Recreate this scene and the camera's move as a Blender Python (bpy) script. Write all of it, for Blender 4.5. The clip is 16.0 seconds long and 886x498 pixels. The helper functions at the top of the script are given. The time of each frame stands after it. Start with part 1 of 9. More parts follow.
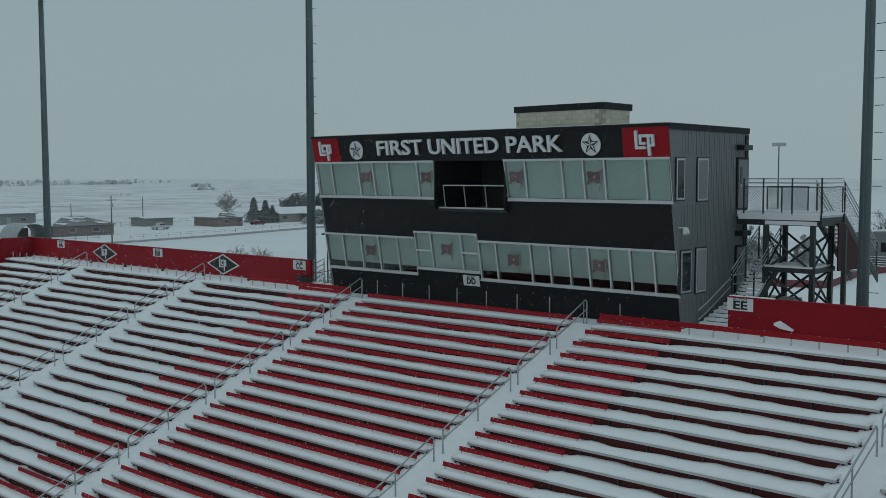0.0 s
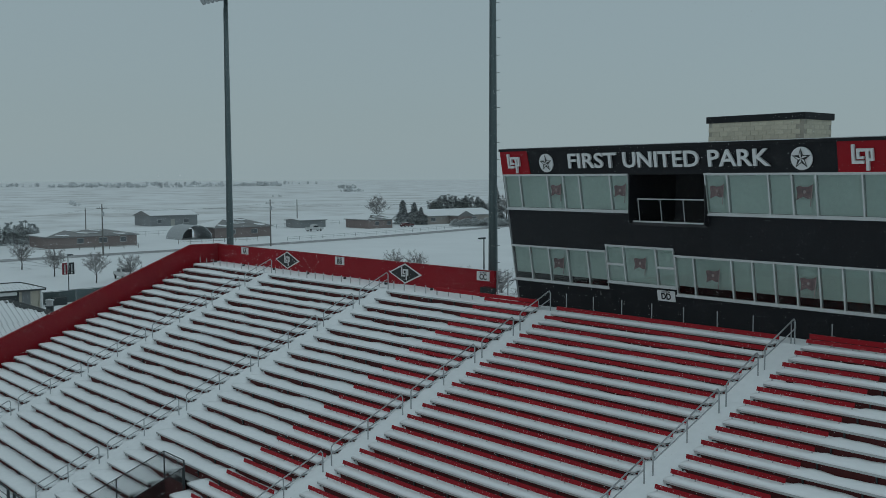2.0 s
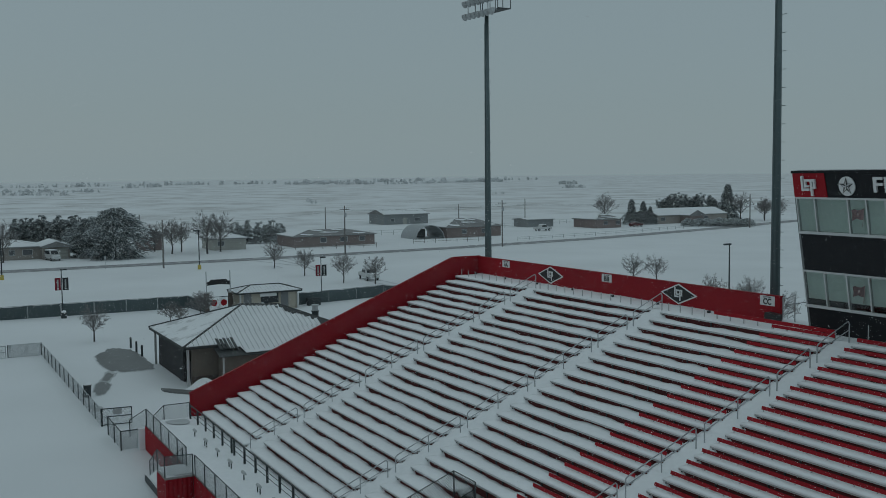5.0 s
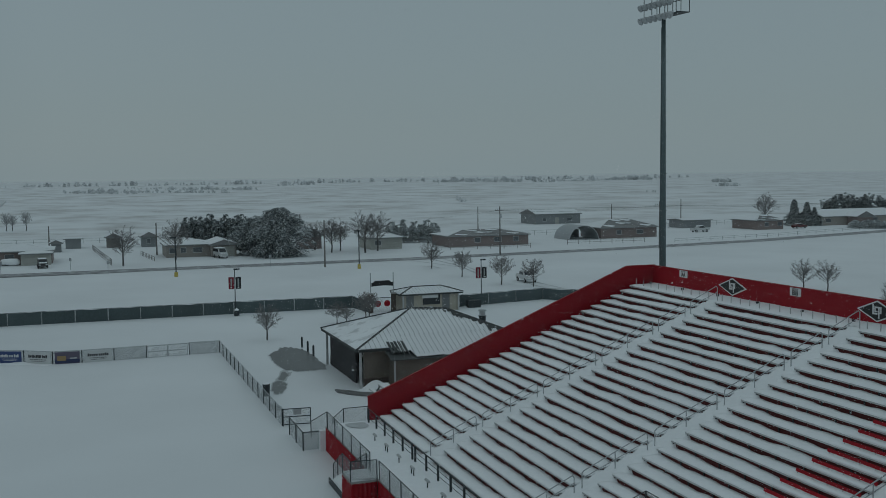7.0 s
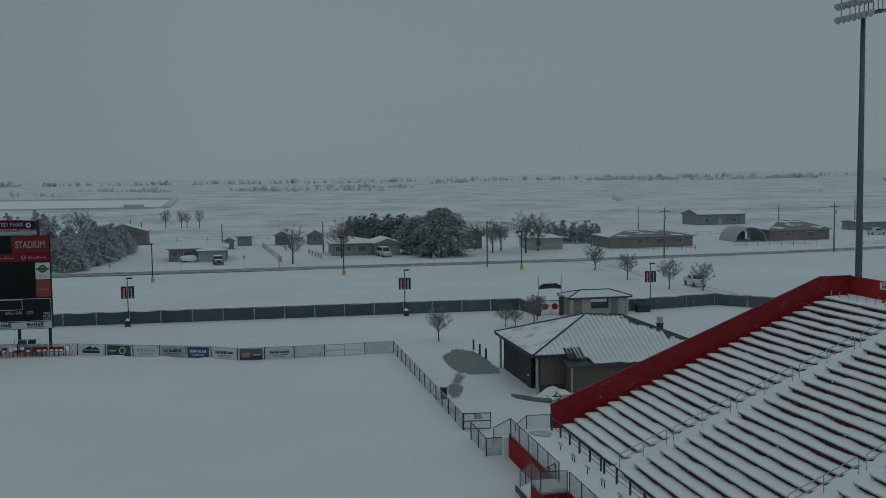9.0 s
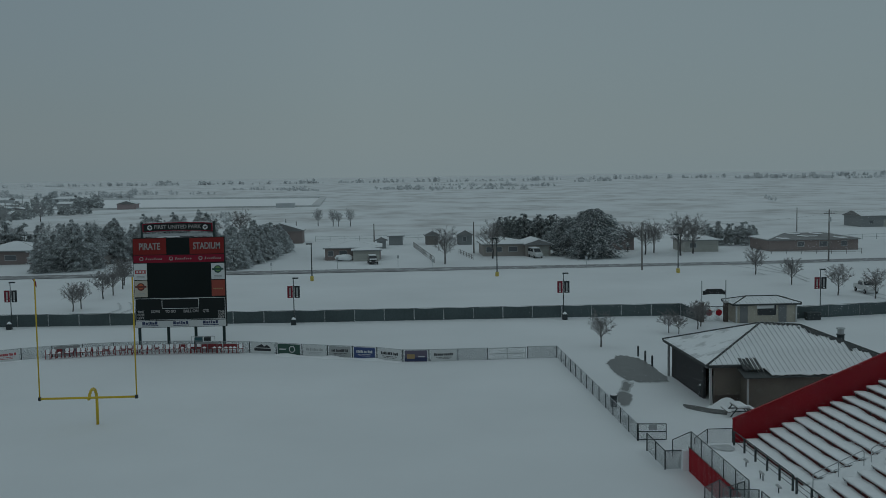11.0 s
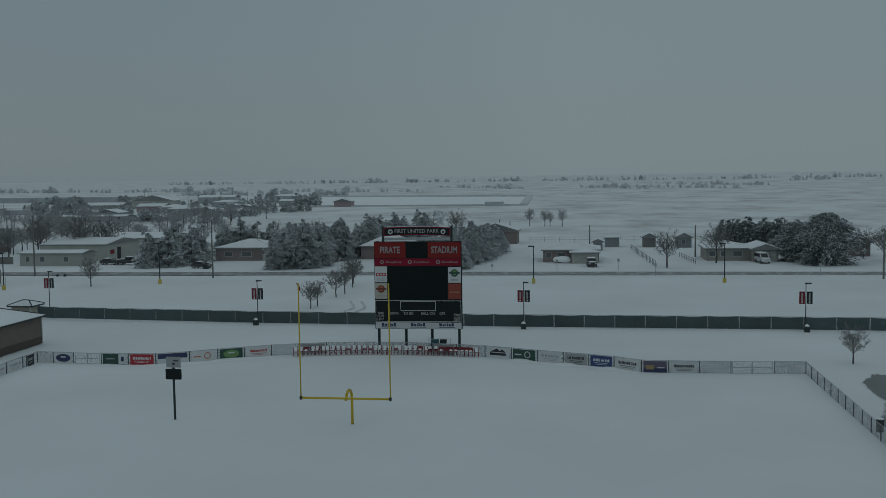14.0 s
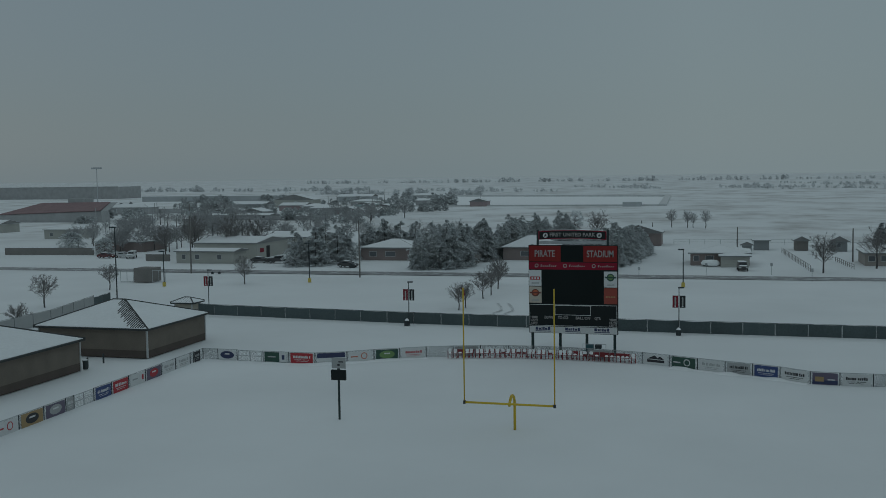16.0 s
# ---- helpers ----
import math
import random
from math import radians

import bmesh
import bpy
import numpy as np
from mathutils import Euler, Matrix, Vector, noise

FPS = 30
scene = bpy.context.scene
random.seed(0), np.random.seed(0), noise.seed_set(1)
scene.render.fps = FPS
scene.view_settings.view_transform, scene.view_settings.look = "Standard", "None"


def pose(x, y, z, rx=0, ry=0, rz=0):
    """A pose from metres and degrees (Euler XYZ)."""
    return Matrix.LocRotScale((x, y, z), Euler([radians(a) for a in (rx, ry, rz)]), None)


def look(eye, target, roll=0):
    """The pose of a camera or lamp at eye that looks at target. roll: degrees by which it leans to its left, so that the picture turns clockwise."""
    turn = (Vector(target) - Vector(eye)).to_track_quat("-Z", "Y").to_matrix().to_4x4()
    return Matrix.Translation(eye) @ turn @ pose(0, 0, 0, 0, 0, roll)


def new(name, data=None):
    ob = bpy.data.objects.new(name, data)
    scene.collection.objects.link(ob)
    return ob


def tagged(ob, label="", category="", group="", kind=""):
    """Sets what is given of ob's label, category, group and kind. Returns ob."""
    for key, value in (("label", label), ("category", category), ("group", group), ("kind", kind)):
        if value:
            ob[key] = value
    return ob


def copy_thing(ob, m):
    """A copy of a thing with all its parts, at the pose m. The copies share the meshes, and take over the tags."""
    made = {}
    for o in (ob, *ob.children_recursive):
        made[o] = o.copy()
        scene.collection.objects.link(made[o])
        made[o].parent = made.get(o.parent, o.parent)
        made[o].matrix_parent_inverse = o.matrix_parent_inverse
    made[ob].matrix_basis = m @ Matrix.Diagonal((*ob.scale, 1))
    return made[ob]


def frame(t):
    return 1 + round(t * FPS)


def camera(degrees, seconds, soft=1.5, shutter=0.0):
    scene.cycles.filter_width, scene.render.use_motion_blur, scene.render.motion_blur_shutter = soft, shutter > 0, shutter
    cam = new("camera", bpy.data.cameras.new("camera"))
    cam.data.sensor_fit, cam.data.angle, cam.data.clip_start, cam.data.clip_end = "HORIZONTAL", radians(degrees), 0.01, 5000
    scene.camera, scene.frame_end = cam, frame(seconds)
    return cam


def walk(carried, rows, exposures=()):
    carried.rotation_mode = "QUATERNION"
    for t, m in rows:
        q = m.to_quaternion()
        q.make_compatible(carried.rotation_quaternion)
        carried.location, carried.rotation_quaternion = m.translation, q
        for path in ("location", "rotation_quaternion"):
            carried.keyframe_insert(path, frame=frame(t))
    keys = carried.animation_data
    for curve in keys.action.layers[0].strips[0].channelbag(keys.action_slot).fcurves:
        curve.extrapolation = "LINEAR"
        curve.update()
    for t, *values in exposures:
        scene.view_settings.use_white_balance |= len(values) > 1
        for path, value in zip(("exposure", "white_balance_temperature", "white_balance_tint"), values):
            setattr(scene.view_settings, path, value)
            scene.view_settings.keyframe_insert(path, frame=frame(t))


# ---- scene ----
cam = camera(47.22, 16.0, soft=0.55)
PATH = [
    (0, (-1.038, -0.377, 14.983), (-2.3684, 1.1085, 14.8385), -0.102),
    (0.5, (-1.461, -0.743, 15.051), (-2.8356, 0.7019, 14.9046), -0.167),
    (1, (-1.862, -1.117, 15.171), (-3.2886, 0.2771, 15.0257), -0.183),
    (1.5, (-2.241, -1.491, 15.331), (-3.7173, -0.1496, 15.1875), -0.215),
    (2, (-2.601, -1.865, 15.518), (-4.1246, -0.5769, 15.3758), -0.261),
    (2.5, (-2.942, -2.235, 15.725), (-4.5115, -1.0035, 15.5821), -0.320),
    (3, (-3.266, -2.604, 15.942), (-4.8791, -1.4298, 15.7988), -0.368),
    (3.5, (-3.574, -2.972, 16.164), (-5.2282, -1.8572, 16.0197), -0.453),
    (4, (-3.867, -3.343, 16.386), (-5.5603, -2.2892, 16.2401), -0.518),
    (6.5, (-5.128, -5.357, 17.392), (-6.9796, -4.6158, 17.2421), -0.724),
    (7, (-5.342, -5.812, 17.567), (-7.2206, -5.1414, 17.4167), -0.692),
    (7.5, (-5.544, -6.290, 17.734), (-7.4468, -5.6918, 17.5838), -0.652),
    (8, (-5.733, -6.790, 17.895), (-7.6572, -6.2646, 17.7446), -0.656),
    (8.5, (-5.909, -7.312, 18.051), (-7.8511, -6.8575, 17.9002), -0.706),
    (9, (-6.072, -7.856, 18.204), (-8.0288, -7.4719, 18.0527), -0.726),
    (11.5, (-6.668, -10.820, 18.976), (-8.6617, -10.7759, 18.8247), -0.839),
    (12, (-6.742, -11.442, 19.139), (-8.7357, -11.4646, 18.9877), -0.833),
    (12.5, (-6.800, -12.066, 19.304), (-8.7922, -12.1557, 19.1523), -0.829),
    (13, (-6.844, -12.693, 19.470), (-8.8320, -12.8466, 19.3182), -0.863),
    (13.5, (-6.873, -13.320, 19.634), (-8.8556, -13.5391, 19.4824), -0.861),
    (14, (-6.891, -13.951, 19.793), (-8.8646, -14.2341, 19.6419), -0.813),
    (14.5, (-6.897, -14.588, 19.943), (-8.8604, -14.9371, 19.7916), -0.824),
    (15, (-6.895, -15.237, 20.076), (-8.8460, -15.6503, 19.9249), -0.809),
    (15.5, (-6.888, -15.910, 20.186), (-8.8246, -16.3844, 20.0356), -0.819),
    (16, (-6.879, -16.618, 20.264), (-8.8000, -17.1535, 20.1146), -0.823),
]
EXPOSURES = [(0, -0.48), (3.5, -0.68), (7, -0.98), (9, -1.06), (12.5, -1.12), (16, -1.12)]
walk(cam, [(t, look(eye, target, roll)) for t, eye, target, roll in PATH], EXPOSURES)
SKY = 1.36

# ---------------------------------------------------------------- world and light
world = bpy.data.worlds.new("overcast_sky")
scene.world = world
world.use_nodes = True
wn, wl = world.node_tree.nodes, world.node_tree.links
wn.clear()
sky = wn.new("ShaderNodeTexSky")
sky.sky_type, sky.sun_disc = "NISHITA", False
sky.sun_elevation, sky.sun_rotation = radians(38), radians(200)
sky.air_density, sky.dust_density, sky.ozone_density = 1.0, 2.0, 1.0
cloud = wn.new("ShaderNodeBackground")
cloud.inputs["Color"].default_value = (0.258, 0.332, 0.366, 1)
cloud.inputs["Strength"].default_value = SKY
clear = wn.new("ShaderNodeBackground")
clear.inputs["Strength"].default_value = 0.014
both = wn.new("ShaderNodeAddShader")
wout = wn.new("ShaderNodeOutputWorld")
wl.new(sky.outputs["Color"], clear.inputs["Color"])
# the cloud deck thickens towards the south-west
way, dot, deep, tone = (wn.new(k) for k in ("ShaderNodeTexCoord", "ShaderNodeVectorMath", "ShaderNodeMapRange", "ShaderNodeMix"))
dot.operation, dot.inputs[1].default_value = "DOT_PRODUCT", (-0.707, -0.707, 0)
deep.inputs["From Min"].default_value, deep.inputs["From Max"].default_value = 0.72, 1.0
tone.data_type = "RGBA"
tone.inputs["A"].default_value, tone.inputs["B"].default_value = (0.256, 0.334, 0.360, 1), (0.180, 0.250, 0.286, 1)
wl.new(way.outputs["Generated"], dot.inputs[0]); wl.new(dot.outputs["Value"], deep.inputs["Value"])
wl.new(deep.outputs["Result"], tone.inputs["Factor"])
up, low, pale = (wn.new(k) for k in ("ShaderNodeSeparateXYZ", "ShaderNodeMapRange", "ShaderNodeMix"))
low.interpolation_type = "SMOOTHSTEP"
low.inputs["From Min"].default_value, low.inputs["From Max"].default_value = 0.07, -0.01
low.inputs["To Max"].default_value = 0.06
pale.data_type, pale.inputs["B"].default_value = "RGBA", (0.56, 0.68, 0.72, 1)
wl.new(way.outputs["Generated"], up.inputs[0]); wl.new(up.outputs["Z"], low.inputs["Value"])
wl.new(low.outputs["Result"], pale.inputs["Factor"]); wl.new(tone.outputs["Result"], pale.inputs["A"]); wl.new(pale.outputs["Result"], cloud.inputs["Color"])
wl.new(cloud.outputs[0], both.inputs[0])
wl.new(clear.outputs[0], both.inputs[1])
wl.new(both.outputs[0], wout.inputs["Surface"])

sun_data = bpy.data.lights.new("sun", "SUN")
sun_data.energy, sun_data.angle, sun_data.color = 0.42, radians(100), (0.86, 1.0, 1.05)
sun = new("sun", sun_data)
sun.matrix_world = look((6, 14, 46), (0, 0, 0))


# ---------------------------------------------------------------- materials
def material(name, base, rough=0.7, metal=0.0, vary=0.18, grain=3.0, stain=0.25, bump=0.15, bump_scale=20.0, second=None, cover=0.0, coat=0.0, shine=0.5):
    """A surface with grain, large stains and fine relief; second is a colour that covers part of it in patches."""
    m = bpy.data.materials.new(name)
    m.use_nodes = True
    n, l = m.node_tree.nodes, m.node_tree.links
    b = n["Principled BSDF"]
    co = n.new("ShaderNodeTexCoord")
    fine, wide = n.new("ShaderNodeTexNoise"), n.new("ShaderNodeTexNoise")
    fine.inputs["Scale"].default_value, fine.inputs["Detail"].default_value = grain * 6, 5
    wide.inputs["Scale"].default_value, wide.inputs["Detail"].default_value = stain, 4
    rnd = n.new("ShaderNodeObjectInfo")
    add = n.new("ShaderNodeMath"); add.operation = "ADD"
    sc = n.new("ShaderNodeMath"); sc.operation = "MULTIPLY_ADD"
    sc.inputs[1].default_value, sc.inputs[2].default_value = 0.35, -0.175
    ramp = n.new("ShaderNodeMapRange")
    ramp.inputs["From Min"].default_value, ramp.inputs["From Max"].default_value = 0.6, 1.4
    ramp.inputs["To Min"].default_value, ramp.inputs["To Max"].default_value = 1 - vary, 1 + vary
    l.new(co.outputs["Object"], fine.inputs["Vector"]); l.new(co.outputs["Object"], wide.inputs["Vector"])
    l.new(fine.outputs["Fac"], add.inputs[0]); l.new(wide.outputs["Fac"], add.inputs[1])
    tot = n.new("ShaderNodeMath"); tot.operation = "ADD"
    l.new(rnd.outputs["Random"], sc.inputs[0]); l.new(add.outputs[0], tot.inputs[0]); l.new(sc.outputs[0], tot.inputs[1])
    l.new(tot.outputs[0], ramp.inputs["Value"])
    mul = n.new("ShaderNodeMix"); mul.data_type, mul.blend_type = "RGBA", "MULTIPLY"
    mul.inputs["Factor"].default_value = 1.0
    mul.inputs["A"].default_value = (*base, 1)
    l.new(ramp.outputs["Result"], mul.inputs["B"])
    out = mul.outputs["Result"]
    if second:
        patch = n.new("ShaderNodeTexNoise")
        patch.inputs["Scale"].default_value, patch.inputs["Detail"].default_value, patch.inputs["Roughness"].default_value = stain * 5, 6, 0.65
        cut = n.new("ShaderNodeMapRange")
        cut.inputs["From Min"].default_value, cut.inputs["From Max"].default_value = 0.62 - cover * 0.4, 0.70 - cover * 0.4
        mix = n.new("ShaderNodeMix"); mix.data_type = "RGBA"
        l.new(co.outputs["Object"], patch.inputs["Vector"]); l.new(patch.outputs["Fac"], cut.inputs["Value"])
        l.new(cut.outputs["Result"], mix.inputs["Factor"]); l.new(out, mix.inputs["A"])
        mix.inputs["B"].default_value = (*second, 1)
        out = mix.outputs["Result"]
    l.new(out, b.inputs["Base Color"])
    b.inputs["Roughness"].default_value, b.inputs["Metallic"].default_value = rough, metal
    b.inputs["Coat Weight"].default_value = coat
    b.inputs["Specular IOR Level"].default_value = shine
    if bump:
        rel = n.new("ShaderNodeTexNoise")
        rel.inputs["Scale"].default_value, rel.inputs["Detail"].default_value = bump_scale, 4
        bm_node = n.new("ShaderNodeBump")
        bm_node.inputs["Strength"].default_value, bm_node.inputs["Distance"].default_value = bump, 0.03
        l.new(co.outputs["Object"], rel.inputs["Vector"]); l.new(rel.outputs["Fac"], bm_node.inputs["Height"])
        l.new(bm_node.outputs["Normal"], b.inputs["Normal"])
    return m


def ground_material():
    """Snow over grass: drifts everywhere, dry grass showing in streaks out on the pasture."""
    m = bpy.data.materials.new("snow_ground")
    m.use_nodes = True
    n, l = m.node_tree.nodes, m.node_tree.links
    b = n["Principled BSDF"]
    co = n.new("ShaderNodeTexCoord")
    sep = n.new("ShaderNodeSeparateXYZ")
    l.new(co.outputs["Object"], sep.inputs[0])
    far = n.new("ShaderNodeMapRange")
    far.inputs["From Min"].default_value, far.inputs["From Max"].default_value = -262, -340
    l.new(sep.outputs["X"], far.inputs["Value"])
    stretch = n.new("ShaderNodeMapping")
    stretch.inputs["Scale"].default_value = (0.020, 0.026, 1)
    l.new(co.outputs["Object"], stretch.inputs["Vector"])
    streak, tuft = n.new("ShaderNodeTexNoise"), n.new("ShaderNodeTexNoise")
    streak.inputs["Scale"].default_value, streak.inputs["Detail"].default_value, streak.inputs["Roughness"].default_value = 1.0, 9, 0.62
    l.new(stretch.outputs[0], streak.inputs["Vector"])
    tuft.inputs["Scale"].default_value, tuft.inputs["Detail"].default_value = 0.09, 8
    l.new(co.outputs["Object"], tuft.inputs["Vector"])
    cut = n.new("ShaderNodeMapRange")
    cut.inputs["From Min"].default_value, cut.inputs["From Max"].default_value = 0.44, 0.60
    cut.inputs["To Max"].default_value = 0.9
    l.new(streak.outputs["Fac"], cut.inputs["Value"])
    tcut = n.new("ShaderNodeMapRange")
    tcut.inputs["From Min"].default_value, tcut.inputs["From Max"].default_value = 0.25, 0.65
    l.new(tuft.outputs["Fac"], tcut.inputs["Value"])
    one, two = n.new("ShaderNodeMath"), n.new("ShaderNodeMath")
    one.operation = two.operation = "MULTIPLY"
    l.new(cut.outputs["Result"], one.inputs[0]); l.new(tcut.outputs["Result"], one.inputs[1])
    l.new(one.outputs[0], two.inputs[0]); l.new(far.outputs["Result"], two.inputs[1])
    drift = n.new("ShaderNodeTexNoise")
    drift.inputs["Scale"].default_value, drift.inputs["Detail"].default_value = 0.05, 6
    l.new(co.outputs["Object"], drift.inputs["Vector"])
    tone = n.new("ShaderNodeMapRange")
    tone.inputs["From Min"].default_value, tone.inputs["From Max"].default_value = 0.3, 0.7
    tone.inputs["To Min"].default_value, tone.inputs["To Max"].default_value = 0.93, 1.03
    l.new(drift.outputs["Fac"], tone.inputs["Value"])
    white = n.new("ShaderNodeMix"); white.data_type, white.blend_type = "RGBA", "MULTIPLY"
    white.inputs["Factor"].default_value = 1
    white.inputs["A"].default_value = (*SNOW, 1)
    l.new(tone.outputs["Result"], white.inputs["B"])
    mix = n.new("ShaderNodeMix"); mix.data_type = "RGBA"
    mix.inputs["B"].default_value = (0.44, 0.43, 0.42, 1)
    l.new(white.outputs["Result"], mix.inputs["A"]); l.new(two.outputs[0], mix.inputs["Factor"])
    l.new(mix.outputs["Result"], b.inputs["Base Color"])
    b.inputs["Roughness"].default_value = 0.85
    rel, rel2 = n.new("ShaderNodeTexNoise"), n.new("ShaderNodeTexNoise")
    rel.inputs["Scale"].default_value, rel.inputs["Detail"].default_value = 0.35, 6
    l.new(co.outputs["Object"], rel.inputs["Vector"])
    bump = n.new("ShaderNodeBump")
    bump.inputs["Strength"].default_value, bump.inputs["Distance"].default_value = 0.35, 0.12
    l.new(rel.outputs["Fac"], bump.inputs["Height"]); l.new(bump.outputs["Normal"], b.inputs["Normal"])
    return m


def glass_material(name, tint):
    m = bpy.data.materials.new(name)
    m.use_nodes = True
    n, l = m.node_tree.nodes, m.node_tree.links
    n.clear()
    tr, gl, fr, mx, out = (n.new(k) for k in ("ShaderNodeBsdfTransparent", "ShaderNodeBsdfGlossy", "ShaderNodeFresnel", "ShaderNodeMixShader", "ShaderNodeOutputMaterial"))
    tr.inputs["Color"].default_value = (*tint, 1)
    gl.inputs["Roughness"].default_value = 0.03
    fr.inputs["IOR"].default_value = 1.7
    l.new(fr.outputs[0], mx.inputs[0]); l.new(tr.outputs[0], mx.inputs[1]); l.new(gl.outputs[0], mx.inputs[2]); l.new(mx.outputs[0], out.inputs[0])
    return m


def mesh_material(name, colour, pitch, wire):
    """Woven wire: diamonds of open air between metal wires."""
    m = bpy.data.materials.new(name)
    m.use_nodes = True
    n, l = m.node_tree.nodes, m.node_tree.links
    b, out = n["Principled BSDF"], n["Material Output"]
    co = n.new("ShaderNodeTexCoord"); sep = n.new("ShaderNodeSeparateXYZ")
    l.new(co.outputs["Object"], sep.inputs[0])
    flat = n.new("ShaderNodeMath"); flat.operation = "ADD"
    l.new(sep.outputs["X"], flat.inputs[0]); l.new(sep.outputs["Y"], flat.inputs[1])
    lines = []
    for op in ("ADD", "SUBTRACT"):
        a = n.new("ShaderNodeMath"); a.operation = op
        l.new(flat.outputs[0], a.inputs[0]); l.new(sep.outputs["Z"], a.inputs[1])
        p = n.new("ShaderNodeMath"); p.operation = "PINGPONG"; p.inputs[1].default_value = pitch
        l.new(a.outputs[0], p.inputs[0])
        c = n.new("ShaderNodeMath"); c.operation = "LESS_THAN"; c.inputs[1].default_value = wire
        l.new(p.outputs[0], c.inputs[0]); lines.append(c)
    mx = n.new("ShaderNodeMath"); mx.operation = "MAXIMUM"
    l.new(lines[0].outputs[0], mx.inputs[0]); l.new(lines[1].outputs[0], mx.inputs[1])
    tr = n.new("ShaderNodeBsdfTransparent"); ms = n.new("ShaderNodeMixShader")
    l.new(mx.outputs[0], ms.inputs[0]); l.new(tr.outputs[0], ms.inputs[1]); l.new(b.outputs[0], ms.inputs[2]); l.new(ms.outputs[0], out.inputs["Surface"])
    b.inputs["Base Color"].default_value = (*colour, 1)
    b.inputs["Roughness"].default_value, b.inputs["Metallic"].default_value = 0.5, 0.4
    return m


def island_material(name, low, high, snow, share, rough=0.9):
    """Foliage whose every spray differs a little; share of the sprays carry snow."""
    m = bpy.data.materials.new(name)
    m.use_nodes = True
    n, l = m.node_tree.nodes, m.node_tree.links
    b = n["Principled BSDF"]
    g = n.new("ShaderNodeNewGeometry")
    mix = n.new("ShaderNodeMix"); mix.data_type = "RGBA"
    mix.inputs["A"].default_value, mix.inputs["B"].default_value = (*low, 1), (*high, 1)
    l.new(g.outputs["Random Per Island"], mix.inputs["Factor"])
    co = n.new("ShaderNodeTexCoord"); no = n.new("ShaderNodeTexNoise")
    no.inputs["Scale"].default_value, no.inputs["Detail"].default_value = 2.2, 5
    l.new(co.outputs["Object"], no.inputs["Vector"])
    add = n.new("ShaderNodeMath"); add.operation = "MULTIPLY_ADD"; add.inputs[1].default_value = 0.5
    l.new(g.outputs["Random Per Island"], add.inputs[0]); l.new(no.outputs["Fac"], add.inputs[2])
    cut = n.new("ShaderNodeMapRange")
    cut.inputs["From Min"].default_value, cut.inputs["From Max"].default_value = 0.98 - share * 0.5, 1.04 - share * 0.5
    l.new(add.outputs[0], cut.inputs["Value"])
    top = n.new("ShaderNodeMix"); top.data_type = "RGBA"
    top.inputs["B"].default_value = (*snow, 1)
    l.new(mix.outputs["Result"], top.inputs["A"]); l.new(cut.outputs["Result"], top.inputs["Factor"])
    l.new(top.outputs["Result"], b.inputs["Base Color"])
    b.inputs["Roughness"].default_value = rough
    b.inputs["Specular IOR Level"].default_value = 0.1
    thin, blend = n.new("ShaderNodeBsdfTranslucent"), n.new("ShaderNodeMixShader")
    blend.inputs[0].default_value = 0.45
    l.new(top.outputs["Result"], thin.inputs["Color"])
    l.new(b.outputs[0], blend.inputs[1]); l.new(thin.outputs[0], blend.inputs[2])
    l.new(blend.outputs[0], n["Material Output"].inputs["Surface"])
    return m


SNOW = (0.78, 0.80, 0.81)
M = {}
M["ground"] = ground_material()
M["snow"] = material("fresh_snow", (0.875, 0.89, 0.90), 0.85, vary=0.05, grain=0.6, stain=0.4, bump=0.35, bump_scale=3.0)
M["snow_roof"] = material("roof_snow", SNOW, 0.85, vary=0.06, grain=0.5, stain=0.3, bump=0.3, bump_scale=2.0)
M["road"] = material("slushy_asphalt", (0.27, 0.27, 0.275), 0.7, vary=0.2, grain=0.5, stain=0.09, second=(0.42, 0.43, 0.44), cover=0.30)
M["track"] = material("pressed_snow", (0.50, 0.515, 0.525), 0.9, vary=0.3, grain=0.8, stain=0.5, second=(0.74, 0.76, 0.77), cover=0.3)
M["wet"] = material("wet_concrete", (0.15, 0.153, 0.15), 0.4, shine=0.3, vary=0.22, grain=0.15, stain=0.25, bump=0.05)
M["slush"] = material("half_melted_slush", (0.50, 0.515, 0.52), 0.7, shine=0.2, vary=0.2, grain=0.3, stain=0.8, bump=0.1)
M["concrete"] = material("concrete", (0.36, 0.36, 0.35), 0.85)
M["red_wall"] = material("red_painted_sheet", (0.29, 0.009, 0.017), 0.55, shine=0.2, vary=0.18, grain=1.5, stain=0.3, bump=0.1)
M["bench_back"] = material("red_backrest_flecked_with_snow", (0.33, 0.008, 0.016), 0.5, shine=0.2, vary=0.22, grain=6, stain=2.6, bump=0.05, second=(0.50, 0.34, 0.35), cover=0.03)
M["red_plank"] = material("red_powder_coat", (0.33, 0.008, 0.016), 0.5, shine=0.2, vary=0.15, grain=4, stain=0.5, bump=0.05)
M["chair_red"] = material("worn_red_chair_paint", (0.24, 0.045, 0.05), 0.6, shine=0.2, vary=0.2)
M["far_red"] = material("faded_red_boards", (0.20, 0.06, 0.065), 0.8)
M["dark_red"] = material("dark_red_sheet", (0.055, 0.008, 0.011), 0.6, shine=0.2)
M["riser"] = material("dull_red_riser", (0.088, 0.020, 0.020), 0.7, shine=0.2, vary=0.25, grain=2, stain=0.4, bump=0.1)
M["alu"] = material("brushed_aluminium", (0.52, 0.53, 0.53), 0.45, 0.5, vary=0.12, grain=8, stain=1.0, bump=0.05)
M["galv"] = material("galvanised_steel", (0.42, 0.44, 0.45), 0.45, 0.4, vary=0.15, grain=6, stain=1.5, bump=0.05)
